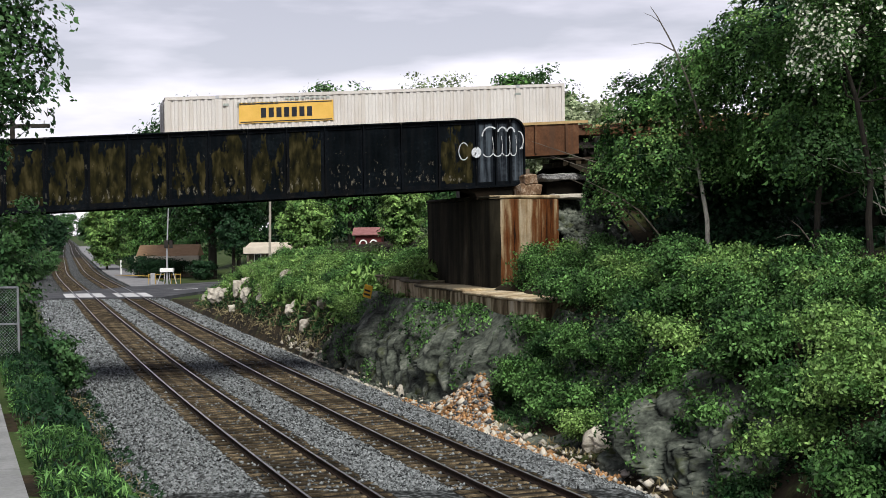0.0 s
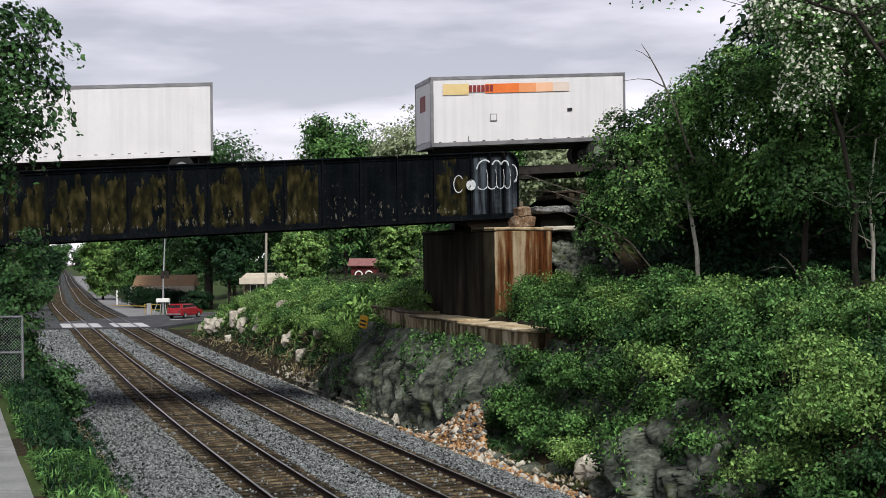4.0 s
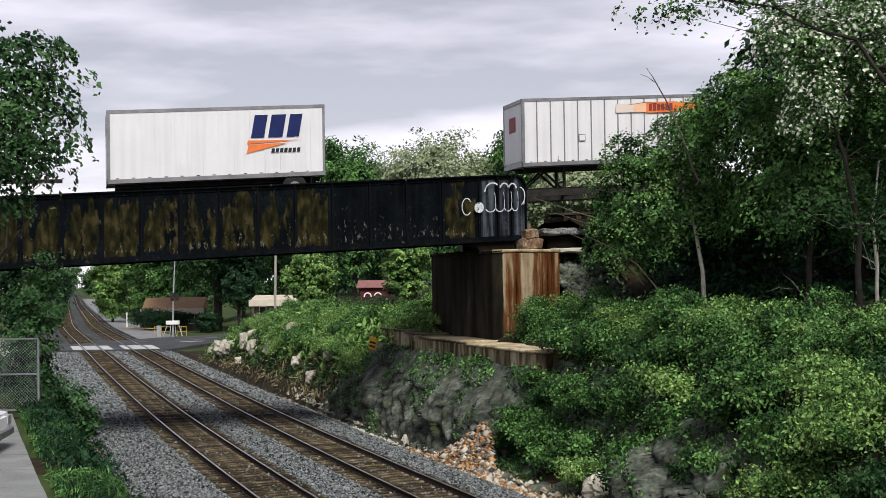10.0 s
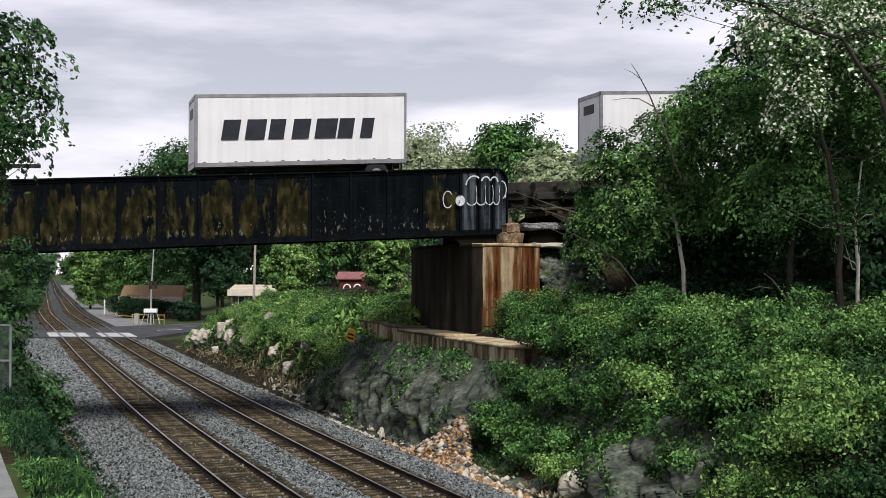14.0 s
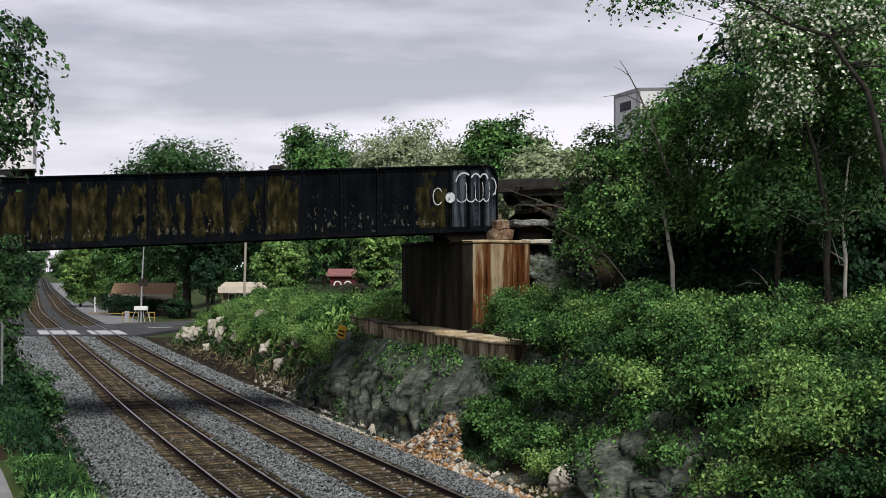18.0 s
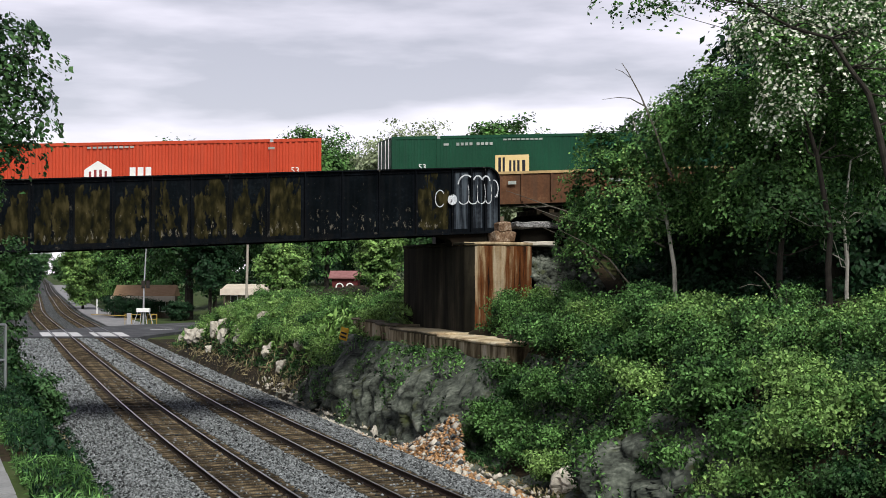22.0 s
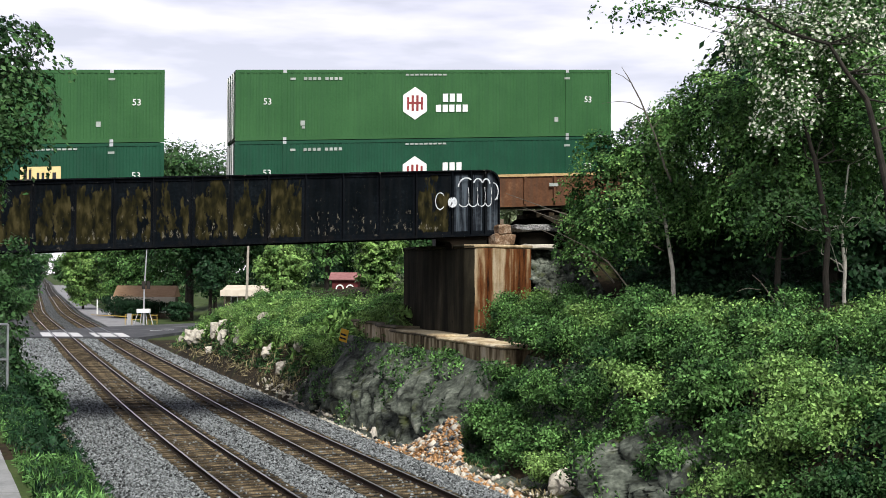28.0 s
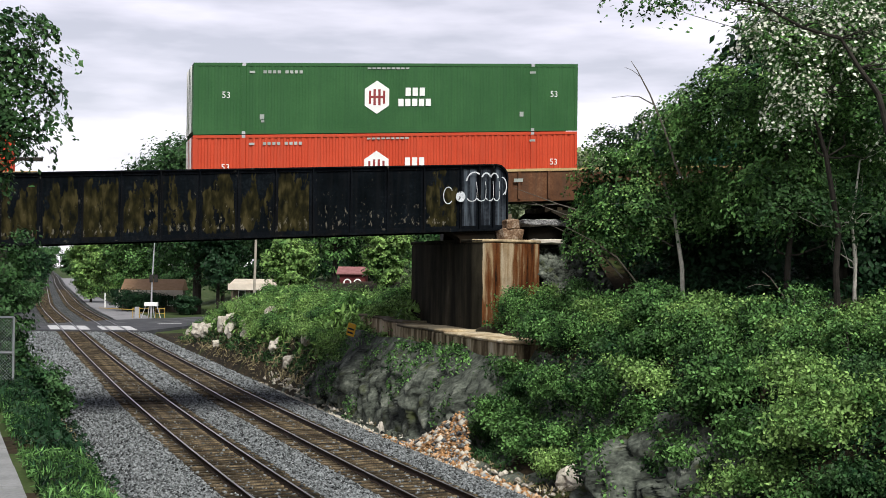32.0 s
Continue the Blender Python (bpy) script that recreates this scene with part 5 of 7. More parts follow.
def cover(name, label, category, material, count, y0, y1, d0, d1, size, lift, seed, keep=lambda d, y: True, flat=0.6, long=1.5):
    """Low leaves over the ground as one mesh of stuff."""
    rng = from_rng(seed)
    pts = []
    while len(pts) < count:
        y, d = y0 + (y1 - y0) * rng.random() ** 1.25, rng.uniform(d0, d1)
        if not keep(d, y):
            continue
        patch = noise.noise(Vector((d * 0.5, y * 0.5, seed)))
        if patch < -0.12 and rng.random() < 0.88:
            continue
        x = at(d, y)
        pts.append((x, y, ground_z(x, y) + lift * rng.random() * (0.6 + max(0, patch))))
    return tagged(new(name, leaf_cloud(name, np.array(pts), size, rng, material, flat, long)), label, category, kind="stuff")


cover("undergrowth", "mixed green undergrowth of small leaves over the bank", "undergrowth", "leaf", 34000, 17, 104, 4.2, 10.0, 0.068, 0.5, 5, lambda d, y: d > 5.1 if y > 60 else not bare(d, y))
cover("fresh_undergrowth", "fresh yellow-green undergrowth over the bank", "undergrowth", "leaf_light", 26000, 17, 70, 4.6, 10.0, 0.06, 0.55, 6, lambda d, y: d > 5.1 if y > 60 else not bare(d, y))
# dark leaves fill the gaps, giving the shade between shrubs by colour
cover("dark_undergrowth", "low undergrowth between the shrubs of the bank, coloured dark for shaded gaps", "undergrowth", "leaf_dark", 22000, 19, 60, 4.2, 10.0, 0.10, 0.18, 21, lambda d, y: not bare(d, y))
cover("rock_moss", "thin creepers and weeds on the rock face", "creeper", "leaf", 3500, 40, 64, 3.9, 6.2, 0.09, 0.12, 7)
cover("bank_grass", "dry brown grass at the foot of the bank", "grass", "straw", 1800, 30, 100, 3.3, 4.4, 0.05, 0.25, 8, flat=1.1, long=4.0)
cover("hanging_stalks", "pale dry stalks and roots hanging on the earth bank", "stalks", "straw", 1500, 62, 114, 3.5, 5.2, 0.055, 0.6, 13, flat=1.3, long=9.0)
cover("bright_weeds", "bright yellow-green weeds over the earth bank", "weeds", "leaf_light", 19000, 62, 115, 5.0, 8.8, 0.115, 0.75, 14)
cover("draped_grass", "grey-green grass hanging down the steep bank", "grass", "leaf_grey", 3600, 43, 51, 3.9, 6.0, 0.035, 0.5, 19, flat=1.4, long=9.0)
cover("bank_brambles", "dark brambles scattered on the bare earth bank", "brambles", "leaf_deep", 10000, 58, 114, 3.9, 5.6, 0.12, 0.5, 20)
cover("broad_weeds", "large-leaved fresh weeds hanging over the earth bank", "weeds", "leaf_light", 8000, 60, 115, 4.4, 7.4, 0.19, 1.0, 22, flat=0.9, long=2.4)
cover("verge_grass", "green grass on the slope beside the ballast", "grass", "leaf", 9000, 17, 46, -11.35, -10.2, 0.026, 0.3, 9, flat=1.1, long=6.0)
# darker copy of the verge grass, with shade put into the leaf colour
cover("shaded_verge_grass", "long grass on the slope beside the ballast, coloured dark for shade", "grass", "leaf_dark", 9000, 17, 46, -11.3, -9.4, 0.035, 0.35, 15, flat=1.1, long=6.0)
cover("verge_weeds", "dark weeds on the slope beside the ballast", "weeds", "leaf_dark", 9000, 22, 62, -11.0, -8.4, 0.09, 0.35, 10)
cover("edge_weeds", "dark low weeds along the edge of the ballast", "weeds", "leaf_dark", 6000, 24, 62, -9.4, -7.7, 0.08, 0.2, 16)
cover("verge_stalks", "dry stalks on the slope beside the ballast", "weeds", "straw", 2500, 20, 55, -9.8, -8.0, 0.04, 0.35, 12, flat=1.1, long=5.0)


# ---- rock: outcrops on the bank ----
def rock_mesh(seed, n=2):
    rng = from_rng(seed)
    bm = bmesh.new()
    bmesh.ops.create_icosphere(bm, subdivisions=n + 1, radius=1.0)
    o = Vector(rng.uniform(0, 50, 3))
    for v in bm.verts:
        d = v.co.normalized()
        k = 1 + 0.6 * noise.noise(d * 1.4 + o) + 0.3 * noise.noise(d * 3.4 + o) + 0.12 * noise.noise(d * 8.0 + o)
        v.co = d * k
        for ax in range(3):
            v.co[ax] = math.copysign(min(abs(v.co[ax]), 0.92), v.co[ax])
    me = bpy.data.meshes.new("rock")
    bm.to_mesh(me)
    bm.free()
    return me


ROCKS = {}


def rock(material, d, y, z, size, seed, name="boulder", label="grey rock outcrop in the bank", group="rock outcrops"):
    key = (material, seed % 4)
    if key not in ROCKS:
        me = rock_mesh(100 + seed % 4)
        me.materials.append(M[material])
        ROCKS[key] = me
    ob = new(name, ROCKS[key])
    rng = from_rng(seed)
    x = at(d, y)
    ob.matrix_basis = pose(x, y, ground_z(x, y) + z, *rng.uniform(-25, 25, 2), rng.uniform(0, 360)) @ Matrix.Diagonal((*size, 1))
    return tagged(ob, label, "rock", group)


def rock_face(name, label, y0, y1, foot, top, lean, seed, amount=1.0):
    """A broken rock wall along the bank: blocky slabs and fine ridges pushed out of a leaning face."""
    ny, nz = int((y1 - y0) / 0.085), 44
    v, f = [], []
    ca, sa = math.cos(0.62), math.sin(0.62)
    for j in range(ny + 1):
        y = y0 + (y1 - y0) * j / ny
        edge = smooth(y0, y0 + 1.6, y) * (1 - smooth(y1 - 1.6, y1, y))
        h = top * (0.92 + 0.18 * noise.noise(Vector((y * 0.32, seed, 0)))) * (0.25 + 0.75 * edge)
        for i in range(nz + 1):
            u = i / nz
            z = -0.6 + (h + 0.6) * u
            a, b = y * 0.7 * ca + z * sa, z * ca - y * 0.7 * sa
            far, cells = noise.voronoi(Vector((a * 0.4, b * 1.35, seed)))
            crack = 1 - min(1.0, (far[1] - far[0]) / 0.12)
            less, chips = noise.voronoi(Vector((a * 1.1, b * 4.4, seed + 4)))
            split = 1 - min(1.0, (less[1] - less[0]) / 0.2)
            block = noise.noise(cells[0] * 5.3) * 0.62 - 0.3 * crack ** 2 + 0.22 * noise.noise(chips[0] * 7.1) - 0.1 * split + 0.22 * ((b * 1.3 + 0.25 * noise.noise(Vector((a, b, 2.0)))) % 1.0)
            fine = noise.fractal(Vector((y * 1.7, z * 1.7, seed)), 0.7, 2.1, 6) * 0.06
            d = foot + lean * u + 0.5 * u ** 3 - (block + fine + 0.2) * amount * math.sin(math.pi * min(1, 0.12 + u * 0.9)) * edge + 0.55 * (1 - edge)
            v.append((at(d, y), y, z))
    k = nz + 1
    for j in range(ny):
        for i in range(nz):
            f.append((j * k + i, j * k + i + 1, (j + 1) * k + i + 1, (j + 1) * k + i))
    tagged(new(name, mesh_np(name, np.array(v), np.array(f), "rock")), label, "rock face", kind="structure")
    rng = from_rng(int(seed))
    pts = [p for i, p in enumerate(v) if noise.noise(Vector(p) * 0.55 + Vector((seed, 0, 0))) + 0.6 * (i % k) / nz > 0.36 and rng.random() < (0.26 if y0 > 40 else 0.42)]
    pts = np.repeat(np.array(pts), 3, 0) + rng.normal(0, 0.09, (len(pts) * 3, 3)) + [-0.08, -0.06, 0.05]
    ivy = name + "_creeper"
    tagged(new(ivy, leaf_cloud(ivy, pts, 0.085, rng, "leaf", 0.9)), "green creeper leaves hanging over the rock", "creeper", kind="stuff")


rock_face("rock_face", "grey fractured rock face below the footing", 45.2, 67.0, 3.5, 3.2, 1.75, 3.0)
rock_face("low_rock_face", "grey fractured rock at the bank's foot", 30.0, 38.0, 3.7, 2.3, 1.5, 8.0, 1.45)
rng = from_rng(40)
for i in range(9):
    y = rng.uniform(42, 64)
    rock("rock", rng.uniform(3.3, 3.9), y, -0.05, (rng.uniform(0.2, 0.4), rng.uniform(0.3, 0.6), rng.uniform(0.2, 0.35)), 200 + i)
for i, (d, y, z, s) in enumerate(((4.3, 104, 0.5, 0.7), (4.6, 101, 0.3, 0.6), (5.0, 96, 0.1, 0.6), (4.6, 91, 0.2, 0.55), (4.9, 87, 0.1, 0.6), (5.6, 83, 0.2, 0.7), (4.6, 77, 0.1, 0.5), (5.0, 71, 0.2, 0.5), (4.2, 72, 0.1, 0.45), (4.4, 66, 0.2, 0.55), (5.2, 66, 0.4, 0.5), (4.3, 38.2, 0.2, 0.5), (4.9, 36.6, 0.3, 0.35))):
    rock("pale_rock", d, y, z, (s * 1.05, s * 0.8, s * 0.85), 400 + i, label="pale limestone boulder in the bank", group="pale boulders")
for i in range(16):
    y = rng.uniform(84, 114)
    k = rng.uniform(0.22, 0.6)
    rock("pale_rock", rng.uniform(3.7, 5.6), y, 0.35 + 0.3 * rng.random(), (k, k * 0.8, k * rng.uniform(0.7, 1.3)), 460 + i, label="pale limestone boulder in the bank", group="pale boulders")
rock("pale_rock", 3.3, 52.2, 0.28, (0.13, 0.12, 0.3), 433, "marker_stone", "upright white marker stone beside the ballast", "pale boulders")
rock("pale_rock", 3.35, 49.8, 0.1, (0.2, 0.18, 0.18), 434, label="pale limestone boulder in the bank", group="pale boulders")


def at_slide(rng):
    y = rng.normal(45.6, 2.2) if rng.random() < 0.62 else rng.uniform(34.5, 46)
    heap = math.exp(-((y - 45.8) / 2.1) ** 2)
    d = 2.7 + (0.55 + 0.75 * heap) * rng.random() ** 1.2
    x = at(d, y)
    return x, y, -0.42 + max(0.0, d - 2.75) * 1.15 * heap + 0.14 * rng.random() ** 2, rng.uniform(0.4, 2.0)


def at_foot(rng):
    y = rng.uniform(33, 75)
    x = at(3.1 + abs(rng.normal(0, 0.35)), y)
    return x, y, ground_z(x, y) + 0.03, rng.uniform(0.4, 1.6)


rubble("clay_slide", "orange clay rubble fallen from the bank", "rubble", "clay", 3600, at_slide, 0.052, 17)
rubble("pale_slide_stones", "cream broken stones in the fallen clay", "rubble", "pale_rock", 640, at_slide, 0.08, 19)
rubble("dark_slide_stones", "grey broken stones in the fallen clay", "rubble", "stone", 900, at_slide, 0.055, 27)
rubble("pale_rubble", "pale broken stones at the bank's foot", "rubble", "pale_rock", 900, at_foot, 0.08, 18)


def footing_creeper():
    """Weeds along the footing's foot and over its edge."""
    rng = from_rng(51)
    pts = []
    for _ in range(5200):
        w = rng.uniform(-7.4, 12)
        u = (-1.55 if w < 6 else -1.3) + rng.normal(0, 0.16)
        top = 2.62 + 0.5 * noise.noise(Vector((w * 0.5, 3.3, 0))) + (0.25 if -3 < w < 5 else 0)
        p = Vector((0.98, 53.5, 0)) + N_DIR * u + T_DIR * w
        pts.append((p.x, p.y, top - 1.0 * rng.random() ** 1.5 + (0.25 if rng.random() < 0.05 else 0)))
    for _ in range(2600):
        p = Vector((0.98, 53.5, 0)) + N_DIR * rng.uniform(0.2, 3.2) + T_DIR * rng.uniform(-5.5, -0.1)
        pts.append((p.x, p.y, max(3.5, ground_z(p.x, p.y)) + 0.3 * rng.random() ** 2))
    tagged(new("footing_weeds", leaf_cloud("footing_weeds", np.array(pts), 0.085, rng, "leaf", 0.8)), "green weeds growing up against the footing", "weeds", kind="stuff")


footing_creeper()


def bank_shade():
    """Low leaves over the upper line's slope, coloured dark for the shade under the trees."""
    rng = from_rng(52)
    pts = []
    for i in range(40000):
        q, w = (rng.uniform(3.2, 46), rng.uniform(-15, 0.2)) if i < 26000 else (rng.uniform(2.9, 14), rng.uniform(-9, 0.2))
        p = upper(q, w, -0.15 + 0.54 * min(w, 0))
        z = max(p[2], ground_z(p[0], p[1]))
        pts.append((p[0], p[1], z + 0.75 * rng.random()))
    tagged(new("shaded_undergrowth", leaf_cloud("shaded_undergrowth", np.array(pts), 0.14, rng, "leaf_dark", 0.7)), "undergrowth under the trees of the upper line, coloured dark for shade", "undergrowth", kind="stuff")


bank_shade()


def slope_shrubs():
    """Shrubs under the trees, on the slope of the upper line; shade is in their leaf colour."""
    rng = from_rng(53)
    first = tree("shrub", "leafy shrub under the trees, shade put into its dark leaves", (0, 0, -60), [(0, 0, -0.3, 0.03), (0.05, 0, 0.6, 0.022), (0, 0, 1.2, 0.01)],
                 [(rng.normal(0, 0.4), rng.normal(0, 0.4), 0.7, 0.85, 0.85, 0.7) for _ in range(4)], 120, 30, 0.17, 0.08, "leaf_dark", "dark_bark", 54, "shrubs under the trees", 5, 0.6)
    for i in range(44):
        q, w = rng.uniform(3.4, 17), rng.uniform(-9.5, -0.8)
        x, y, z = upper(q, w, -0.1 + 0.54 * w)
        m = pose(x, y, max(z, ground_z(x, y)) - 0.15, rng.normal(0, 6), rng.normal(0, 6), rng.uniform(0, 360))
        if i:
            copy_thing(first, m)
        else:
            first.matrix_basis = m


slope_shrubs()


def at_abutment(rng):
    u, w = rng.uniform(2.75, 6.5), rng.uniform(-1.4, 1.7)
    p = Vector((0.98, 53.5, 0)) + N_DIR * u + T_DIR * w
    return p.x, p.y, 4.6 + (w + 1.4) * 0.75 + 0.12 * rng.random(), rng.uniform(0.5, 1.8)


rubble("abutment_rubble", "grey broken stones heaped against the abutment", "rubble", "rock", 1500, at_abutment, 0.13, 28)


# ---- the train ----
SPEED_ROWS = [
    (0, 0.00), (0.5, 10.80), (1, 21.52), (1.5, 32.17), (2, 42.53), (2.5, 53.18), (3, 63.73), (3.5, 74.29),
    (4, 84.84), (4.5, 95.40), (5, 105.85), (5.5, 116.10), (6, 126.49), (6.5, 137.01), (7, 147.42), (7.5, 157.87),
    (8, 168.35), (8.5, 178.84), (9, 189.36), (9.5, 200.02), (10, 210.57), (10.5, 221.31), (11, 231.90), (11.5, 242.26),
    (12, 252.77), (12.5, 263.30), (13, 273.80), (13.5, 284.54), (14, 295.25), (14.5, 305.86), (15, 316.44), (15.5, 327.02),
    (16, 337.59), (16.5, 348.17), (17, 358.71), (17.5, 368.86), (18, 379.23), (18.5, 389.95), (19, 400.64), (19.5, 411.44),
    (20, 422.51), (20.5, 433.26), (21, 444.08), (21.5, 454.66), (22, 465.43), (22.5, 476.22), (23, 487.11), (23.5, 497.77),
    (24, 508.69), (24.5, 519.52), (25, 530.25), (25.5, 540.80), (26, 551.58), (26.5, 562.36), (27, 573.13), (27.5, 583.91),
    (28, 594.70), (28.5, 605.09), (29, 615.81), (29.5, 626.76), (30, 637.44), (30.5, 648.16), (31, 658.56), (31.5, 669.21),
    (32, 679.82),
]
MOVING = []


def ride(ob, s, lift=0.0):
    """ob rides with the train, with its own origin s metres along it at the start, lifted over where it was built."""
    MOVING.append((ob, s, lift))
    return ob


HALF = 1.295
MID = 2.5


def thing(name, label, category, group):
    return empty(name, pose(0, 0, 0), label, category, group)


def corrugated(bm, x0, x1, y, z0, z1, pitch, depth):
    """A ribbed side wall facing -y, from x0 to x1."""
    prof, x = [], x0
    while x < x1 - 1e-6:
        for u, dd in ((0.0, 0), (0.36, 0), (0.5, 1), (0.86, 1)):
            if x + u * pitch < x1:
                prof.append((x + u * pitch, y + dd * depth))
        x += pitch
    prof.append((x1, y))
    v = [(bm.verts.new((a, b, z0 + CLIMB * a)), bm.verts.new((a, b, z1 + CLIMB * a))) for a, b in prof]
    for p, q in zip(v, v[1:]):
        bm.faces.new((p[0], q[0], q[1], p[1]))
    return bm


def container(colour, label, logo, z, numbers="53", x_logo=8.0):
    """A 53-foot box; its near lower front corner's foot is at x = 0, and z is its floor over the rails."""
    L, h = 16.15, 2.84
    y0, y1 = MID - HALF, MID + HALF
    o = thing("shipping_container", label, "shipping container", "stacked containers")
    bm = boxes((0.06, L - 0.06, y0 + 0.06, y1 - 0.06, z + 0.1, z + h - 0.05), shear=CLIMB)
    part("inner_box", bm, colour, o)
    bm = corrugated(bmesh.new(), 0.1, L - 0.1, y0 + 0.015, z + 0.14, z + h - 0.1, 0.28 if colour == "cream" else 0.25, 0.035 if colour in ("cream", "red") else 0.014)
    part("side_wall", bm, colour, o, "ribbed side wall")
    bm = corrugated(bmesh.new(), 0.1, L - 0.1, -(y1 - 0.015), z + 0.14, z + h - 0.1, 0.28, 0.03)
    for v in bm.verts:
        v.co.y = -v.co.y
    part("side_wall", bm, colour, o)
    part("roof", boxes((0.0, L, y0 + 0.03, y1 - 0.03, z + h - 0.06, z + h - 0.01), shear=CLIMB), colour, o)
    for zz, hh in ((z, 0.15), (z + h - 0.12, 0.12)):
        part("side_rail", boxes((0, L, y0, y0 + 0.07, zz, zz + hh), shear=CLIMB, bevel=0.0), colour, o)
        part("side_rail", boxes((0, L, y1 - 0.07, y1, zz, zz + hh), shear=CLIMB), colour, o)
    for x in (0.0, L - 0.12):
        for y in (y0 - 0.004, y1 - 0.12):
            part("corner_post", boxes((x, x + 0.12, y, y + 0.124, z, z + h), shear=CLIMB), colour, o)
    for x in (1.9, L - 2.1):
        part("stacking_post", boxes((x, x + 0.16, y0 - 0.008, y0 + 0.05, z + 0.0, z + h), shear=CLIMB), colour, o)
        for z0 in (z + h - 0.12, z):
            part("corner_casting", boxes((x + 0.01, x + 0.15, y0 - 0.016, y0 + 0.1, z0, z0 + 0.12), shear=CLIMB), "galv", o, "pale steel corner casting")
    # front end: doors with lock rods
    rows = [(-0.02, 0.05, y0 + 0.1, MID - 0.02, z + 0.15, z + h - 0.12), (-0.02, 0.05, MID + 0.02, y1 - 0.1, z + 0.15, z + h - 0.12)]
    for r in rows:
        part("end_door", boxes(r, shear=CLIMB), colour, o)
    for y in (y0 + 0.4, MID - 0.35, MID + 0.35, y1 - 0.4):
        part("lock_rod", tube(bmesh.new(), [(-0.05, y, z + 0.1), (-0.05, y, z + h - 0.08)], [0.022, 0.022], 6), "mark" if colour != "cream" else "trim", o)
    for zz in np.arange(z + 0.4, z + h - 0.2, 0.5):
        part("door_rib", boxes((-0.035, 0.0, y0 + 0.12, y1 - 0.12, zz, zz + 0.05), shear=CLIMB), colour, o)
    yy = y0 - 0.004

    def bars(rows, material, label, name="marking"):
        bm = bmesh.new()
        for x0, x1, z0, z1 in rows:
            plate(bm, [(x0, z + z0), (x1, z + z0), (x1, z + z1), (x0, z + z1)], yy, 0.006, CLIMB)
        ob = part(name, bm, material, o, label)
        if len(rows) > 1:
            ob["kind"] = "stuff"

    dash = [(2.75 + 0.19 * i + (0.12 if i > 3 else 0), 2.88 + 0.19 * i + (0.12 if i > 3 else 0), 2.42, 2.54) for i in range(8)] + [(2.2, 2.42, 2.43, 2.52)]
    bars(dash, "faint_mark", "small worn white code marks")
    bars([(x_logo - 0.4 + 0.2 * i, x_logo - 0.25 + 0.2 * i, 2.60, 2.67) for i in range(9)], "faint_mark", "small white line of marks")
    bars([(14.0, 14.25, 2.43, 2.52), (2.62, 2.8, 0.58, 0.78), (2.68, 2.8, 0.46, 0.55), (13.55, 13.72, 0.62, 0.82)], "faint_mark", "small worn white marks")
    if numbers:
        for x in (1.1, L - 1.25):
            words(numbers, 0.36, "mark", "length_mark", o, Matrix.Translation((x, yy - 0.006, z + 1.45 + CLIMB * x)) @ pose(0, 0, 0, 90))
    if logo == "hex":
        bm = bmesh.new()
        plate(bm, [(x_logo - 0.59 * math.sin(a), z + 1.45 + 0.68 * math.cos(a)) for a in np.linspace(0, 2 * math.pi, 7)[:-1]], yy, 0.006, CLIMB)
        part("logo_panel", bm, "mark", o, "white hexagonal emblem")
        yy -= 0.006
        bars([(x_logo - 0.34, x_logo - 0.25, 1.18, 1.72), (x_logo - 0.15, x_logo - 0.05, 1.12, 1.78), (x_logo + 0.05, x_logo + 0.15, 1.12, 1.78), (x_logo + 0.25, x_logo + 0.34, 1.18, 1.72), (x_logo - 0.25, x_logo - 0.15, 1.41, 1.51), (x_logo - 0.05, x_logo + 0.05, 1.41, 1.51), (x_logo + 0.15, x_logo + 0.25, 1.41, 1.51)], "maroon", "maroon bars on the emblem")
        yy += 0.006
        part_rows = [(x_logo + 1.2 + i * 0.3, x_logo + 1.42 + i * 0.3, 1.5, 1.84) for i in range(3)] + [(x_logo + 0.9 + i * 0.29, x_logo + 1.12 + i * 0.29, 1.08, 1.38) for i in range(5)]
        bars(part_rows, "mark", "white lettering blocks")
    elif logo == "square":
        bars([(x_logo - 0.75, x_logo + 0.75, 1.02, 1.98)], "buff", "buff sign panel", "logo_panel")
        yy -= 0.006
        bars([(x_logo - 0.62, x_logo - 0.5, 1.12, 1.88), (x_logo - 0.43, x_logo - 0.33, 1.12, 1.88), (x_logo - 0.14, x_logo - 0.04, 1.25, 1.75), (x_logo + 0.04, x_logo + 0.14, 1.25, 1.75), (x_logo + 0.22, x_logo + 0.32, 1.25, 1.75), (x_logo + 0.44, x_logo + 0.58, 1.25, 1.75)], "ink", "dark bars on the sign")
        yy += 0.006
        bm = bmesh.new()
        c = 3.6 if x_logo > 6 else 12.2
        plate(bm, [(c, z + 1.42), (c + 0.27, z + 1.74), (c, z + 2.06), (c - 0.27, z + 1.74)], yy, 0.006, CLIMB)
        part("placard", bm, "mark", o, "white diamond placard")
    elif logo == "banner":
        bars([(2.8, 6.5, 1.72, 2.52)], "yellow", "yellow sign panel", "logo_panel")
        yy -= 0.006
        bars([(3.65 + 0.3 * i, 3.85 + 0.3 * i, 1.92, 2.3) for i in range(7)] + [(2.85, 6.45, 1.75, 1.79), (2.85, 6.45, 2.45, 2.49)], "ink", "dark bars on the sign")
        yy += 0.006
        words("Intermodal", 1.0, "ink", "lettering", o, Matrix.Translation((2.75, yy - 0.006, z + 0.85 + CLIMB * 2.75)) @ pose(0, 0, 0, 90))
    return o


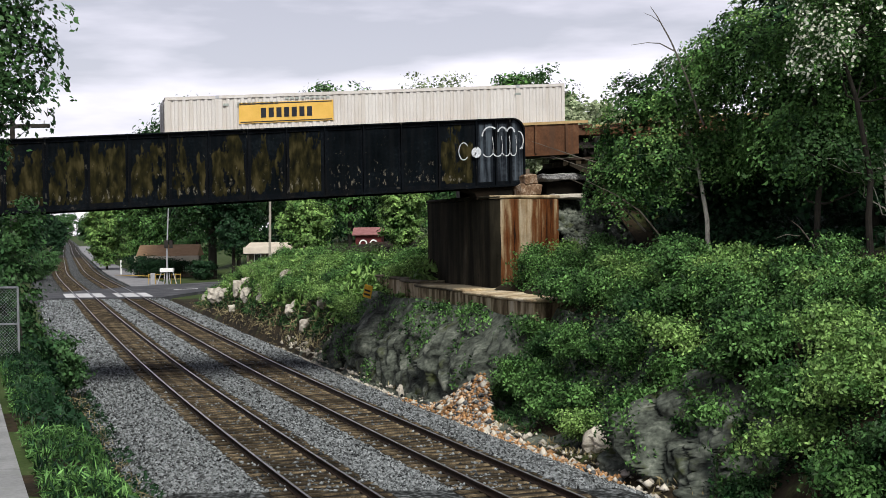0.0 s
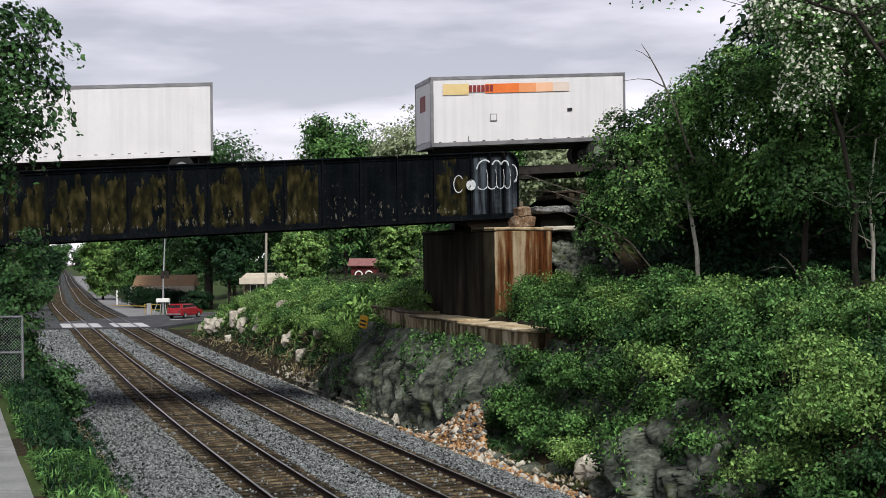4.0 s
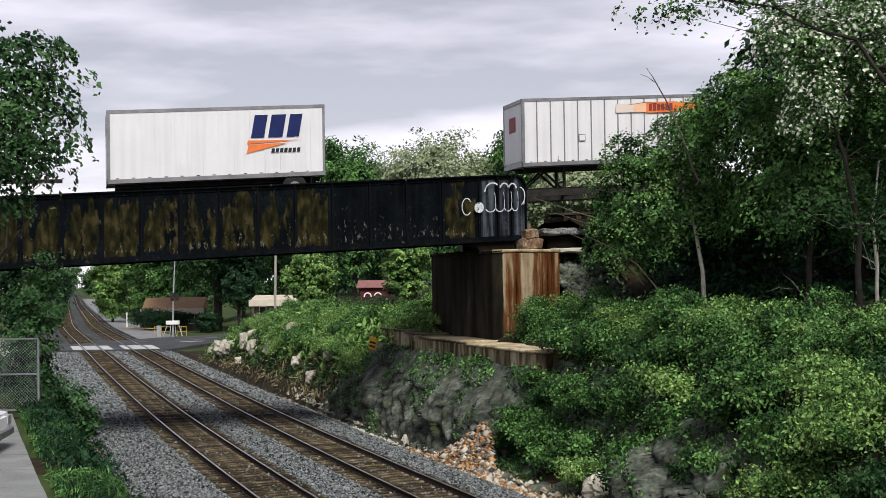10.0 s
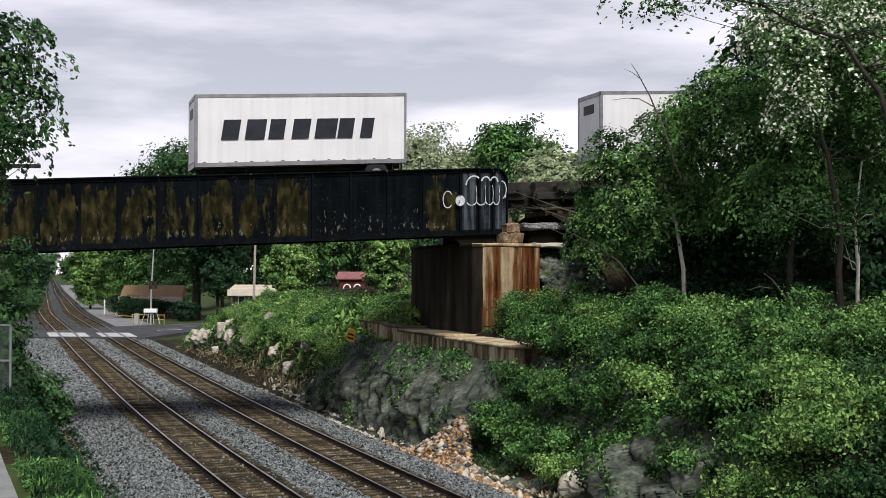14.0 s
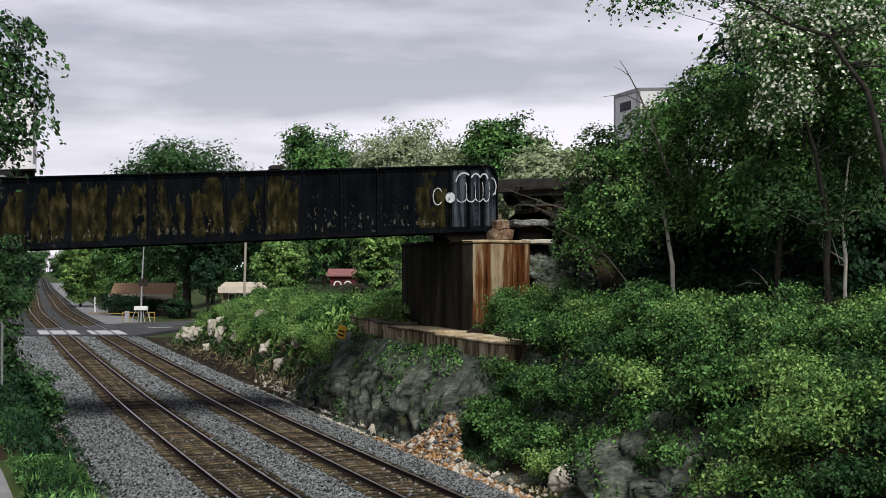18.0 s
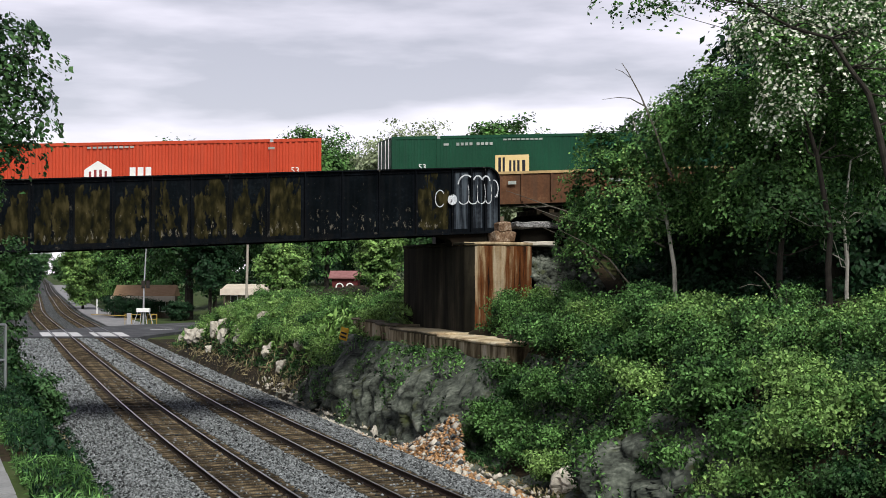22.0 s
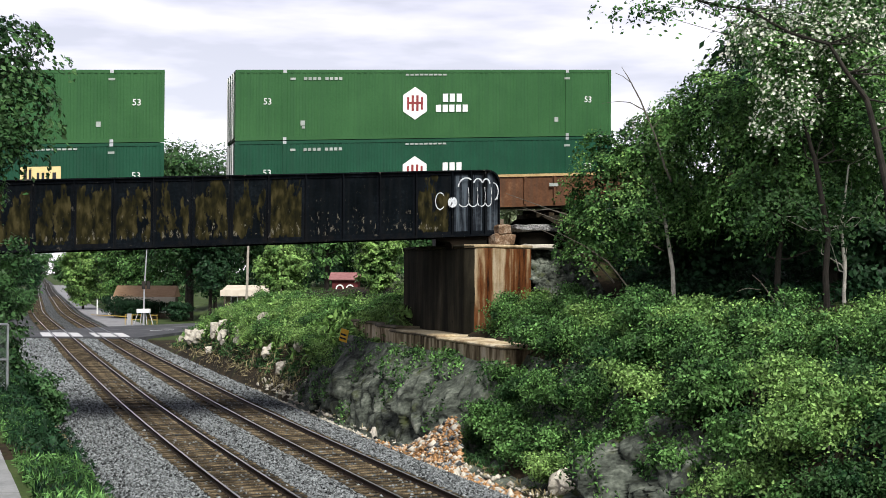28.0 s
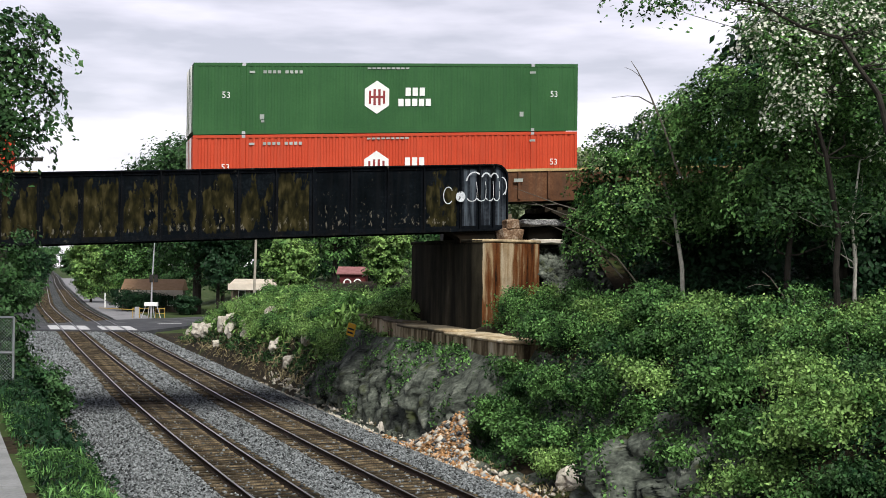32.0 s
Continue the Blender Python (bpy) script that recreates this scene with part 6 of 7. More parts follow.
def bogie(o, x, z=0.0):
    """A two-axle truck under a car."""
    part("bogie_frame", boxes((x - 1.2, x + 1.2, MID - 1.06, MID - 0.92, z + 0.32, z + 0.62), (x - 1.2, x + 1.2, MID + 0.92, MID + 1.06, z + 0.32, z + 0.62), (x - 0.3, x + 0.3, MID - 1.0, MID + 1.0, z + 0.35, z + 0.7), shear=CLIMB, bevel=0.03), "iron", o)
    for xx in (x - 0.85, x + 0.85):
        bm = bmesh.new()
        for y in (MID - 0.78, MID + 0.78):
            disc(bm, (xx, y, z + 0.43 + CLIMB * xx), 0.42, 1, 0.13, 18)
        tube(bm, [(xx, MID - 0.8, z + 0.43 + CLIMB * xx), (xx, MID + 0.8, z + 0.43 + CLIMB * xx)], [0.08, 0.08], 8)
        part("wheelset", bm, "iron", o)


def well_car(label):
    """A well car: deep ribbed sides between end platforms, the well from x = -0.2 to 16.35."""
    o = thing("well_car", label, "railway car", "railway cars")
    y0, y1 = MID - 1.5, MID + 1.5
    for y, s in ((y0, -1), (y1, 1)):
        part("side_sill", boxes((-0.5, 16.65, y - 0.03, y + 0.03, 0.12, 1.38), shear=CLIMB), "well", o)
        part("top_chord", boxes((-0.9, 17.05, y - 0.09, y + 0.07, 1.36, 1.47), shear=CLIMB, bevel=0.0), "well_edge", o, "worn yellowish top chord")
        part("bottom_chord", boxes((-0.3, 16.45, y - 0.07, y + 0.07, 0.1, 0.22), shear=CLIMB), "well", o)
        for x in np.arange(0.2, 16.4, 1.32):
            part("side_post", boxes((x, x + 0.1, y + s * 0.1 - 0.04, y + s * 0.1 + 0.04, 0.2, 1.36), shear=CLIMB), "well", o)
    for x, w in ((1.0, 0.5), (1.7, 0.9), (4.9, 0.35), (9.4, 1.1), (13.2, 0.4)):
        part("marking", boxes((x, x + w, y0 - 0.16, y0 - 0.146, 0.92, 1.06), shear=CLIMB), "faint_mark", o, "worn white marking bar")
    part("well_floor", boxes((-0.3, 16.45, y0, y1, 0.1, 0.16), shear=CLIMB), "iron", o)
    for x in (-1.5, 16.35):
        part("end_platform", boxes((x, x + 1.3, y0 + 0.1, y1 - 0.1, 0.85, 1.15), shear=CLIMB, bevel=0.03), "well", o)
        part("end_sill", boxes((x + 0.5, x + 0.9, y0, y1, 1.15, 1.3), shear=CLIMB), "well", o)
    for x in (-2.3, 17.6):
        part("coupler", boxes((x, x + 0.8, MID - 0.12, MID + 0.12, 0.7, 0.95), shear=CLIMB), "iron", o)
    bogie(o, -0.95)
    bogie(o, 17.1)
    return o


def spine_car(length, label):
    """A spine car for trailers: a slim centre beam, hitches and low wheel platforms."""
    o = thing("spine_car", label, "railway car", "railway cars")
    part("spine_beam", boxes((-2.6, length, MID - 0.32, MID + 0.32, 0.55, 1.12), shear=CLIMB, bevel=0.02), "iron", o)
    part("side_beam", boxes((-2.0, length - 0.6, MID - 1.42, MID - 1.3, 0.72, 1.0), (-2.0, length - 0.6, MID + 1.3, MID + 1.42, 0.72, 1.0), shear=CLIMB), "iron", o)
    for x in np.arange(-1.8, length - 0.6, 1.9):
        part("cross_beam", boxes((x, x + 0.14, MID - 1.35, MID + 1.35, 0.72, 0.9), shear=CLIMB), "iron", o)
    part("wheel_platform", boxes((4.6, 8.6, MID - 1.4, MID - 0.35, 1.0, 1.06), (4.6, 8.6, MID + 0.35, MID + 1.4, 1.0, 1.06), shear=CLIMB), "iron", o)
    bm = boxes((1.0, 1.5, MID - 0.45, MID + 0.45, 1.82, 1.96), shear=CLIMB)
    for y in (MID - 0.35, MID + 0.35):
        tube(bm, [(0.4, y, 1.12), (1.25, y, 1.86)], [0.05, 0.05], 6)
        tube(bm, [(2.1, y, 1.12), (1.25, y, 1.86)], [0.05, 0.05], 6)
    part("hitch", bm, "iron", o)
    bogie(o, -1.6)
    bogie(o, length - 1.6)
    return o


def trailer(design, label):
    """A 28-foot highway trailer on its wheels; x = 0 at the face of its front end."""
    L, z, h = 8.53, 2.0, 2.86
    y0, y1 = MID - HALF, MID + HALF
    o = thing("trailer", label, "trailer", "highway trailers")
    part("box_body", boxes((0.02, L - 0.02, y0 + 0.02, y1 - 0.02, z + 0.08, z + h - 0.06), shear=CLIMB), "white", o)
    for y, yy in ((y0, y0 + 0.02), (y1 - 0.02, y1)):
        part("top_rail", boxes((0, L, y, yy, z + h - 0.13, z + h), shear=CLIMB), "trim", o, "grey metal top rail")
        part("bottom_rail", boxes((0, L, y - 0.01, yy, z, z + 0.16), shear=CLIMB), "trim" if design != "plain" else "white", o, "grey metal bottom rail")
    part("roof", boxes((0, L, y0 + 0.02, y1 - 0.02, z + h - 0.05, z + h - 0.005), shear=CLIMB), "white", o)
    for x in (0.0, L - 0.1):
        for y in (y0 - 0.006, y1 - 0.1):
            part("corner_post", boxes((x, x + 0.1, y, y + 0.106, z, z + h), shear=CLIMB), "trim", o)
    for x in (np.arange(0.62, L - 0.4, 0.61) if design in ("ribbed_stripe", "plain_ribs", "crest_ribs") else ()):
        part("side_post", boxes((x, x + 0.045, y0 - 0.008, y0 + 0.02, z + 0.16, z + h - 0.13), shear=CLIMB), "white" if design != "ribbed_stripe" else "trim", o)
    part("end_panel", boxes((-0.025, 0.02, y0 + 0.16, y1 - 0.16, z + 0.25, z + h - 0.2), shear=CLIMB, bevel=0.0), "white", o)
    part("end_frame", boxes((-0.03, 0.0, y0, y1, z + h - 0.16, z + h), (-0.03, 0.0, y0, y1, z, z + 0.2), (-0.03, 0.0, y0, y0 + 0.1, z, z + h), (-0.03, 0.0, y1 - 0.1, y1, z, z + h), shear=CLIMB), "trim", o)
    if design in ("stripe", "stripe_right", "ribbed_stripe"):
        part("end_mark", boxes((-0.036, -0.025, y0 + 0.85, y1 - 0.85, z + 1.55, z + 2.2), shear=CLIMB), "maroon", o, "faded maroon emblem")
    else:
        part("end_mark", boxes((-0.036, -0.025, y0 + 0.7, y1 - 0.7, z + 2.0, z + 2.4), shear=CLIMB), "ink", o, "small dark lettering block")
    yy = y0 - 0.013

    def shape(rows, material, label, name="marking", dy=0.0):
        bm = bmesh.new()
        for pts in rows:
            plate(bm, [(x, z + q) for x, q in pts], yy - dy, 0.006, CLIMB)
        ob = part(name, bm, material, o, label)
        if len(rows) > 1:
            ob["kind"] = "stuff"

    def rect(x0, x1, z0, z1, lean=0.0):
        return [(x0, z0), (x1, z0), (x1 + lean, z1), (x0 + lean, z1)]

    shape([rect(0.3 + 0.62 * i, 0.42 + 0.62 * i, 0.17, 0.2) for i in range(13)], "ink", "dark marker dashes")
    if design in ("crest", "crest_left", "crest_ribs"):
        x = 5.45 if design != "crest_left" else 0.9
        # italic blocks in the width and slant of the emblem's three letters
        shape([rect(x + 0.1, x + 0.62, 1.6, 2.5, 0.16), rect(x + 0.78, x + 1.36, 1.6, 2.5, 0.16), rect(x + 1.52, x + 2.02, 1.6, 2.5, 0.16)], "navy", "three navy slanted emblem blocks", "emblem")
        shape([[(x - 0.06, 1.36), (x + 2.1, 1.46), (x - 0.02, 1.5)], [(x - 0.08, 0.98), (x + 1.6, 1.36), (x + 0.0, 1.32)]], "orange", "orange tapering wedge", "wedge")
        shape([rect(x + 0.9 + 0.17 * i, x + 1.03 + 0.17 * i, 0.98, 1.15, 0.03) for i in range(7)], "ink", "small dark lettering blocks")
    if design in ("stripe", "stripe_right", "ribbed_stripe"):
        a = {"stripe": (2.3, 6.0, 1.4), "stripe_right": (3.3, 8.3, 5.0), "ribbed_stripe": (4.2, 8.3, 5.6)}[design]
        n = 10
        d = 0.02 if design == "ribbed_stripe" else 0.0
        for i in range(n):
            x0, x1 = (a[0] + (a[1] - a[0]) * i / n, a[0] + (a[1] - a[0]) * (i + 1) / n)
            fade = (n - 1 - i) if design == "stripe" else i
            shape([rect(x0, x1, 2.14, 2.52)], ("orange_faint", "orange_faint", "orange_pale", "orange_pale", "orange_mid", "orange_mid", "orange", "orange", "orange", "orange")[fade], "orange stripe that fades to white", "stripe", d)
        if design == "stripe":
            shape([rect(0.5, 1.6, 2.1, 2.55)], "buff", "buff patch in the stripe", "stripe", d)
            shape([rect(1.6 + 0.18 * i, 1.74 + 0.18 * i, 2.2, 2.48) for i in range(6)], "maroon", "dark lettering blocks", dy=d + 0.007)
        else:
            x = a[2]
            shape([rect(x, x + 1.35, 2.1, 2.56)], "orange", "orange sign panel", "sign_panel", d + 0.007)
            shape([rect(x + 0.12 + 0.19 * i, x + 0.27 + 0.19 * i, 2.18, 2.48) for i in range(6)], "maroon", "dark lettering blocks", dy=d + 0.014)
        shape([rect(2.5, 2.8, 0.98, 1.28)], "trim", "small grey placard", "placard")
        shape([rect(2.53, 2.77, 1.01, 1.25)], "white", "small white placard", "placard", 0.007)
        shape([rect(5.9, 6.12, 1.3, 1.42), rect(1.55, 1.57, 0.2, 0.4)], "ink", "small dark marks")
    if design == "name":
        x = 1.0
        for i in range(7):
            x0 = x + i * 0.93
            shape([rect(x0, x0 + (0.68, 0.78, 0.62, 0.7, 0.86, 0.62, 0.5)[i], 1.05, 1.85, 0.12)], "ink", "large dark slanted lettering block", "lettering")
    if design in ("crest", "stripe_right", "plain"):
        # faint dark drawing low on the wall
        bm = bmesh.new()
        for cx in (0.55, 1.2):
            for k in range(12):
                a0, a1 = 2 * math.pi * k / 12, 2 * math.pi * (k + 1) / 12
                r = 0.2 if design == "stripe_right" else 0.1
                if design == "stripe_right" or k % 3:
                    plate(bm, [(cx + r * math.cos(a0), z + 0.55 + r * math.sin(a0)), (cx + r * math.cos(a1), z + 0.55 + r * math.sin(a1)), (cx + (r - 0.022) * math.cos(a1), z + 0.55 + (r - 0.022) * math.sin(a1)), (cx + (r - 0.022) * math.cos(a0), z + 0.55 + (r - 0.022) * math.sin(a0))], yy, 0.004, CLIMB)
        part("scribble", bm, "trim", o, "thin grey scribbles")
    # running gear
    part("chassis", boxes((0.3, L - 0.1, MID - 0.5, MID - 0.38, 1.82, 2.0), (0.3, L - 0.1, MID + 0.38, MID + 0.5, 1.82, 2.0), shear=CLIMB), "iron", o)
    bm = bmesh.new()
    for y in (MID - 0.5, MID + 0.5):
        tube(bm, [(2.1, y, 1.14), (2.1, y, 2.0)], [0.06, 0.08], 6)
    box(bm, 2.05, 2.15, MID - 0.5, MID + 0.5, 1.4, 1.48)
    part("landing_gear", bm, "iron", o)
    bm = bmesh.new()
    tube(bm, [(7.3, MID - 1.1, 1.9), (7.3, MID + 1.1, 1.9)], [0.07, 0.07], 8)
    part("axle", bm, "iron", o)
    for y in (MID - 1.12, MID - 0.78, MID + 0.78, MID + 1.12):
        wheel = part("wheel", disc(bmesh.new(), (7.3, y, 1.57 + CLIMB * 7.3), 0.5, 1, 0.27, 20), "rubber", o)
        part("hub", disc(bmesh.new(), (7.3, y - 0.02, 1.57 + CLIMB * 7.3), 0.24, 1, 0.26, 12), "trim", wheel)
    part("mud_flap", boxes((7.95, 7.97, y0 + 0.05, y0 + 0.65, 1.2, 1.98), (7.95, 7.97, y1 - 0.65, y1 - 0.05, 1.2, 1.98), shear=CLIMB), "rubber", o)
    part("rear_bumper", boxes((L - 0.12, L - 0.02, y0 + 0.2, y1 - 0.2, 1.45, 1.55), (L - 0.1, L - 0.04, y0 + 0.5, y0 + 0.6, 1.55, 2.0), (L - 0.1, L - 0.04, y1 - 0.6, y1 - 0.5, 1.55, 2.0), shear=CLIMB), "iron", o)
    return o


KINDS = {}


def use(key, maker, *args):
    """The first of a kind is built, the others are copies of it."""
    if key not in KINDS:
        KINDS[key] = maker(*args)
        return KINDS[key]
    return copy_thing(KINDS[key], pose(0, 0, 0))


def load_train():
    car = "brown steel well car carrying containers"
    hexa, square = "dark green ribbed container with a white hexagonal emblem", "dark green ribbed container with a buff sign panel"
    texts = {
        ("cream", "banner"): "weathered white ribbed container with a yellow sign panel",
        ("green", "hex"): hexa, ("mid_green", "hex"): "mid-green ribbed container with a white hexagonal emblem",
        ("green", "square"): square, ("mid_green", "square"): "mid-green ribbed container with a buff sign panel",
        ("red", "hex"): "orange-red ribbed container with a white hexagonal emblem",
    }
    wells = [(-13.96, ("cream", "banner"), None), (5.5, None, None), (24.93, ("cream", "banner"), None),
             (399.56, ("green", "square"), ("green", "hex")), (422.88, ("green", "hex"), ("green", "hex")), (442.13, ("red", "hex"), None),
             (461.22, ("green", "square"), None), (484.38, ("green", "square"), ("green", "square")), (503.55, ("green", "square"), ("green", "square")),
             (522.79, ("green", "square"), ("green", "square")), (545.68, ("green", "hex"), ("green", "hex")), (565.1, ("green", "square"), ("mid_green", "hex")),
             (584.03, ("green", "hex"), ("mid_green", "hex")), (606.73, ("green", "hex"), ("green", "hex")), (625.7, ("mid_green", "hex"), ("green", "hex")),
             (644.29, ("red", "hex"), None), (667.19, ("red", "hex"), ("mid_green", "hex")), (686.6, ("green", "square"), None), (-33.4, None, None)]
    place = {"square": 5.2, "hex": 7.4, "banner": 5.0}
    far_sign = {484.38: 8.2, 503.55: 8.3, 565.1: 11.5, 399.56: 6.0}
    for s, low, high in wells:
        ride(use("well", well_car, car if low else "empty brown steel well car"), s)
        for box_kind, z in ((low, 0.2), (high, 3.07)):
            if box_kind:
                spot = far_sign.get(s, 5.2) if box_kind[1] == "square" else place[box_kind[1]]
                ride(use(("c", box_kind, spot), container, box_kind[0], texts[box_kind], box_kind[1], 0.2, "" if box_kind[0] == "cream" else "53", spot), s, z - 0.2)
    names = {
        "stripe": "white highway trailer with a fading orange stripe", "stripe_right": "white highway trailer with an orange stripe and maroon end emblem",
        "ribbed_stripe": "ribbed white highway trailer with an orange stripe", "crest": "white highway trailer with a navy emblem and orange wedge",
        "crest_left": "ribbed white highway trailer with a navy emblem", "crest_ribs": "ribbed white highway trailer with a navy emblem",
        "plain": "plain white highway trailer with grey rails", "plain_ribs": "plain ribbed white highway trailer", "name": "white highway trailer with large dark lettering blocks",
    }
    trailers = [(46.62, "stripe"), (64.2, "plain"), (81.56, "stripe"), (98.56, "stripe"), (123.9, "stripe_right"), (135.77, "crest_left"), (177.17, "crest_ribs"), (193.97, "crest_ribs"),
                (210.89, "ribbed_stripe"), (222.98, "plain"), (248.3, "plain_ribs"), (265.33, "crest"), (282.79, "name"), (299.85, "plain"), (311.95, "plain_ribs"), (329.4, "crest"),
                (352.61, "plain"), (369.3, None), (386.07, "crest")]
    for s, design in trailers:
        if design:
            ride(use(("t", design), trailer, design, names[design]), s)
    pairs = {123.9: 24.0, 210.89: 24.2, 299.85: 24.2}
    for s, design in trailers + [(152.0, None), (160.5, None)]:
        if s in (135.77, 222.98, 311.95, 160.5):
            continue
        ride(use(("spine", pairs.get(s, 14.2)), spine_car, pairs.get(s, 14.2), "slim dark steel spine car carrying trailers"), s)


load_train()


# ---- beyond the bridge ----
def far_tree(label, x, y, h, w, leaf, seed, sparse=1.0, size=0.34, bark="dark_bark", skirt=0.35):
    z = ground_z(x, y)
    h -= max(0.0, z) if h > 11 else 0.0
    rng = from_rng(seed)
    low = h * (0.62 - 0.3 * (0.4 - min(skirt, 0.4)))
    blobs = [(0, 0, low, w * 0.40, w * 0.36, h - low)] + [(w * 0.3 * math.cos(a) * rng.uniform(0.6, 1.1), w * 0.25 * math.sin(a), h * rng.uniform(0.62, 0.9), w * 0.19, w * 0.18, h * 0.12) for a in np.linspace(0, 5.4, 7)]
    return tree("tree", label, (x, y, z), [(0, 0, -0.3, w * 0.028), (0.1, 0, h * 0.3, w * 0.023), (0, 0, h * 0.6, w * 0.014), (0, 0, h * 0.85, w * 0.006)], blobs, int(480 * sparse), 30, w * 0.043, size * (1.0 if leaf == "leaf_pale" else 0.57), leaf, bark, seed, "trees beyond the bridge", 12)


far_tree("round green tree rising behind the bridge", -14.3, 166, 23.8, 12.2, "leaf", 502, 2.0, 0.46)
far_tree("airy tree with pale sparse spring leaves", -2.2, 112, 19.0, 10.6, "leaf_pale", 503, 2.2, 0.17, "pale_bark")
far_tree("airy tree with pale sparse spring leaves", 2.4, 114, 18.2, 9.0, "leaf_pale", 513, 1.8, 0.17, "pale_bark")
far_tree("green tree rising behind the bridge", 5.8, 106, 18.2, 8.8, "leaf", 504, 1.6, 0.34)
far_tree("pale leafy bush behind the upper line", 9.5, 98, 14.2, 8.0, "leaf_pale", 505, 1.4, 0.22, skirt=0.1)
far_tree("pale leafy bush behind the upper line", 6.4, 90, 14.4, 6.5, "leaf_pale", 570, 1.6, 0.19, skirt=0.0)
far_tree("pale leafy bush behind the upper line", 9.0, 88, 13.8, 6.0, "leaf_pale", 571, 1.4, 0.19, skirt=0.0)
far_tree("dark green tree behind the upper line", 14.5, 100, 17.5, 9.0, "leaf_dark", 506, 1.1, 0.34)
far_tree("fresh green tree behind the bank", -16.6, 140, 10.0, 6.5, "leaf_light", 507, 1.0, 0.34, skirt=0.15)
far_tree("tall green shade tree rising behind the bridge", -33.0, 176, 23.4, 22.0, "leaf_deep", 508, 2.6, 0.5, skirt=0.4)
far_tree("dark shade tree with thick trunks", -29.6, 172, 15.0, 9.0, "leaf_dark", 509, 1.2, 0.42, skirt=0.42)
far_tree("dark green tree beside the gravel road", -50.5, 215, 15.0, 12.0, "leaf", 510, 1.2, 0.45, skirt=0.15)
far_tree("green tree beside the gravel road", -59.0, 222, 11.0, 8.0, "leaf_light", 511, 1.0, 0.42, skirt=0.1)
far_tree("green tree beside the gravel road", -68.0, 255, 8.0, 7.0, "leaf", 512, 1.0, 0.5, skirt=0.1)
far_tree("green tree far down the line", -86.0, 330, 9.0, 8.0, "leaf", 514, 1.0, 0.6, skirt=0.1)
far_tree("dark tree far down the line", -118.0, 360, 9.0, 14.0, "leaf_dark", 515, 1.0, 0.7, skirt=0.05)
far_tree("dark tree far down the line", -121.5, 400, 9.5, 7.0, "leaf_dark", 530, 1.2, 0.5, skirt=0.0)
far_tree("dark tree far down the line", -133.0, 420, 12.0, 12.0, "leaf_dark", 531, 1.2, 0.6, skirt=0.0)
far_tree("green tree far down the line", -100.0, 400, 11.0, 9.0, "leaf_light", 532, 1.2, 0.5, skirt=0.0)
far_tree("fresh green tree beside the gravel road", -77.0, 300, 11.0, 7.5, "leaf_light", 533, 1.2, 0.42, skirt=0.0)
far_tree("green tree beside the gravel road", -67.5, 270, 12.0, 8.0, "leaf_light", 534, 1.2, 0.42, skirt=0.0)
for i, (x, y, h) in enumerate(((-57.2, 178, 1.9), (-61.5, 196, 2.4), (-67.0, 216, 2.6), (-74.0, 240, 3.0))):
    far_tree("grey-green bush beside the far track", x, y, h, 5.0, "leaf_grey", 560 + i, 0.5, 0.24, skirt=0.0)
# added bush: stands in for the dark under the building's porch
far_tree("low bush by the low building, dark in place of porch shade", -41.5, 182, 2.9, 8.5, "leaf_dark", 535, 1.0, 0.22, skirt=0.0)
for i, x in enumerate(np.linspace(-262, -205, 6)):
    far_tree("hazy green tree at the end of the line", x, 800 + 12 * (i % 2), 13.0 + 2 * (i % 3), 17.0, "leaf_grey", 540 + i, 0.8, 0.9, skirt=0.0)
far_tree("leafy bush beside the pier", -3.7, 78, 4.0, 3.6, "leaf_light", 516, 0.9, 0.2, skirt=0.05)
far_tree("leafy bush beside the pier", -4.2, 90, 6.0, 4.6, "leaf", 517, 0.8, 0.24, skirt=0.05)
far_tree("green tree behind the pier", -1.0, 100, 10.0, 7.0, "leaf_deep", 518, 1.0, 0.3, skirt=0.1)
far_tree("green tree beside the gravel road", -46.5, 214, 14.0, 9.5, "leaf", 525, 1.0, 0.4, skirt=0.05)
far_tree("dark green tree beside the gravel road", -41.0, 206, 14.0, 9.5, "leaf_deep", 526, 1.0, 0.4, skirt=0.05)
far_tree("green tree beside the gravel road", -56.0, 236, 12.5, 10.0, "leaf_light", 527, 1.0, 0.42, skirt=0.05)
far_tree("green tree behind the far houses", -36.0, 214, 14.0, 11.0, "leaf_deep", 528, 1.0, 0.42, skirt=0.05)
far_tree("green tree behind the far houses", -22, 185, 13.0, 14.0, "leaf_deep", 519, 1.2, 0.45, skirt=0.3)
far_tree("green tree behind the far houses", -9, 178, 13.0, 14.0, "leaf_dark", 520, 1.2, 0.45, skirt=0.3)
far_tree("dark tree beside the far verge", -58.0, 170, 13.0, 13.0, "leaf_dark", 521, 1.1, 0.42, skirt=0.1)


# added bushes: their dark leaves stand in for the shade below the trees
far_tree("low bush beside the road, dark in place of shade", -33.5, 172, 2.4, 4.5, "leaf_dark", 522, 0.6, 0.25, skirt=0.0)
far_tree("low bush beside the road, dark in place of shade", -21.2, 168, 3.0, 3.6, "leaf_dark", 523, 0.6, 0.25, skirt=0.0)
far_tree("low bush beside the road, dark in place of shade", -45.0, 190, 3.0, 7.0, "leaf_dark", 524, 0.6, 0.3, skirt=0.0)


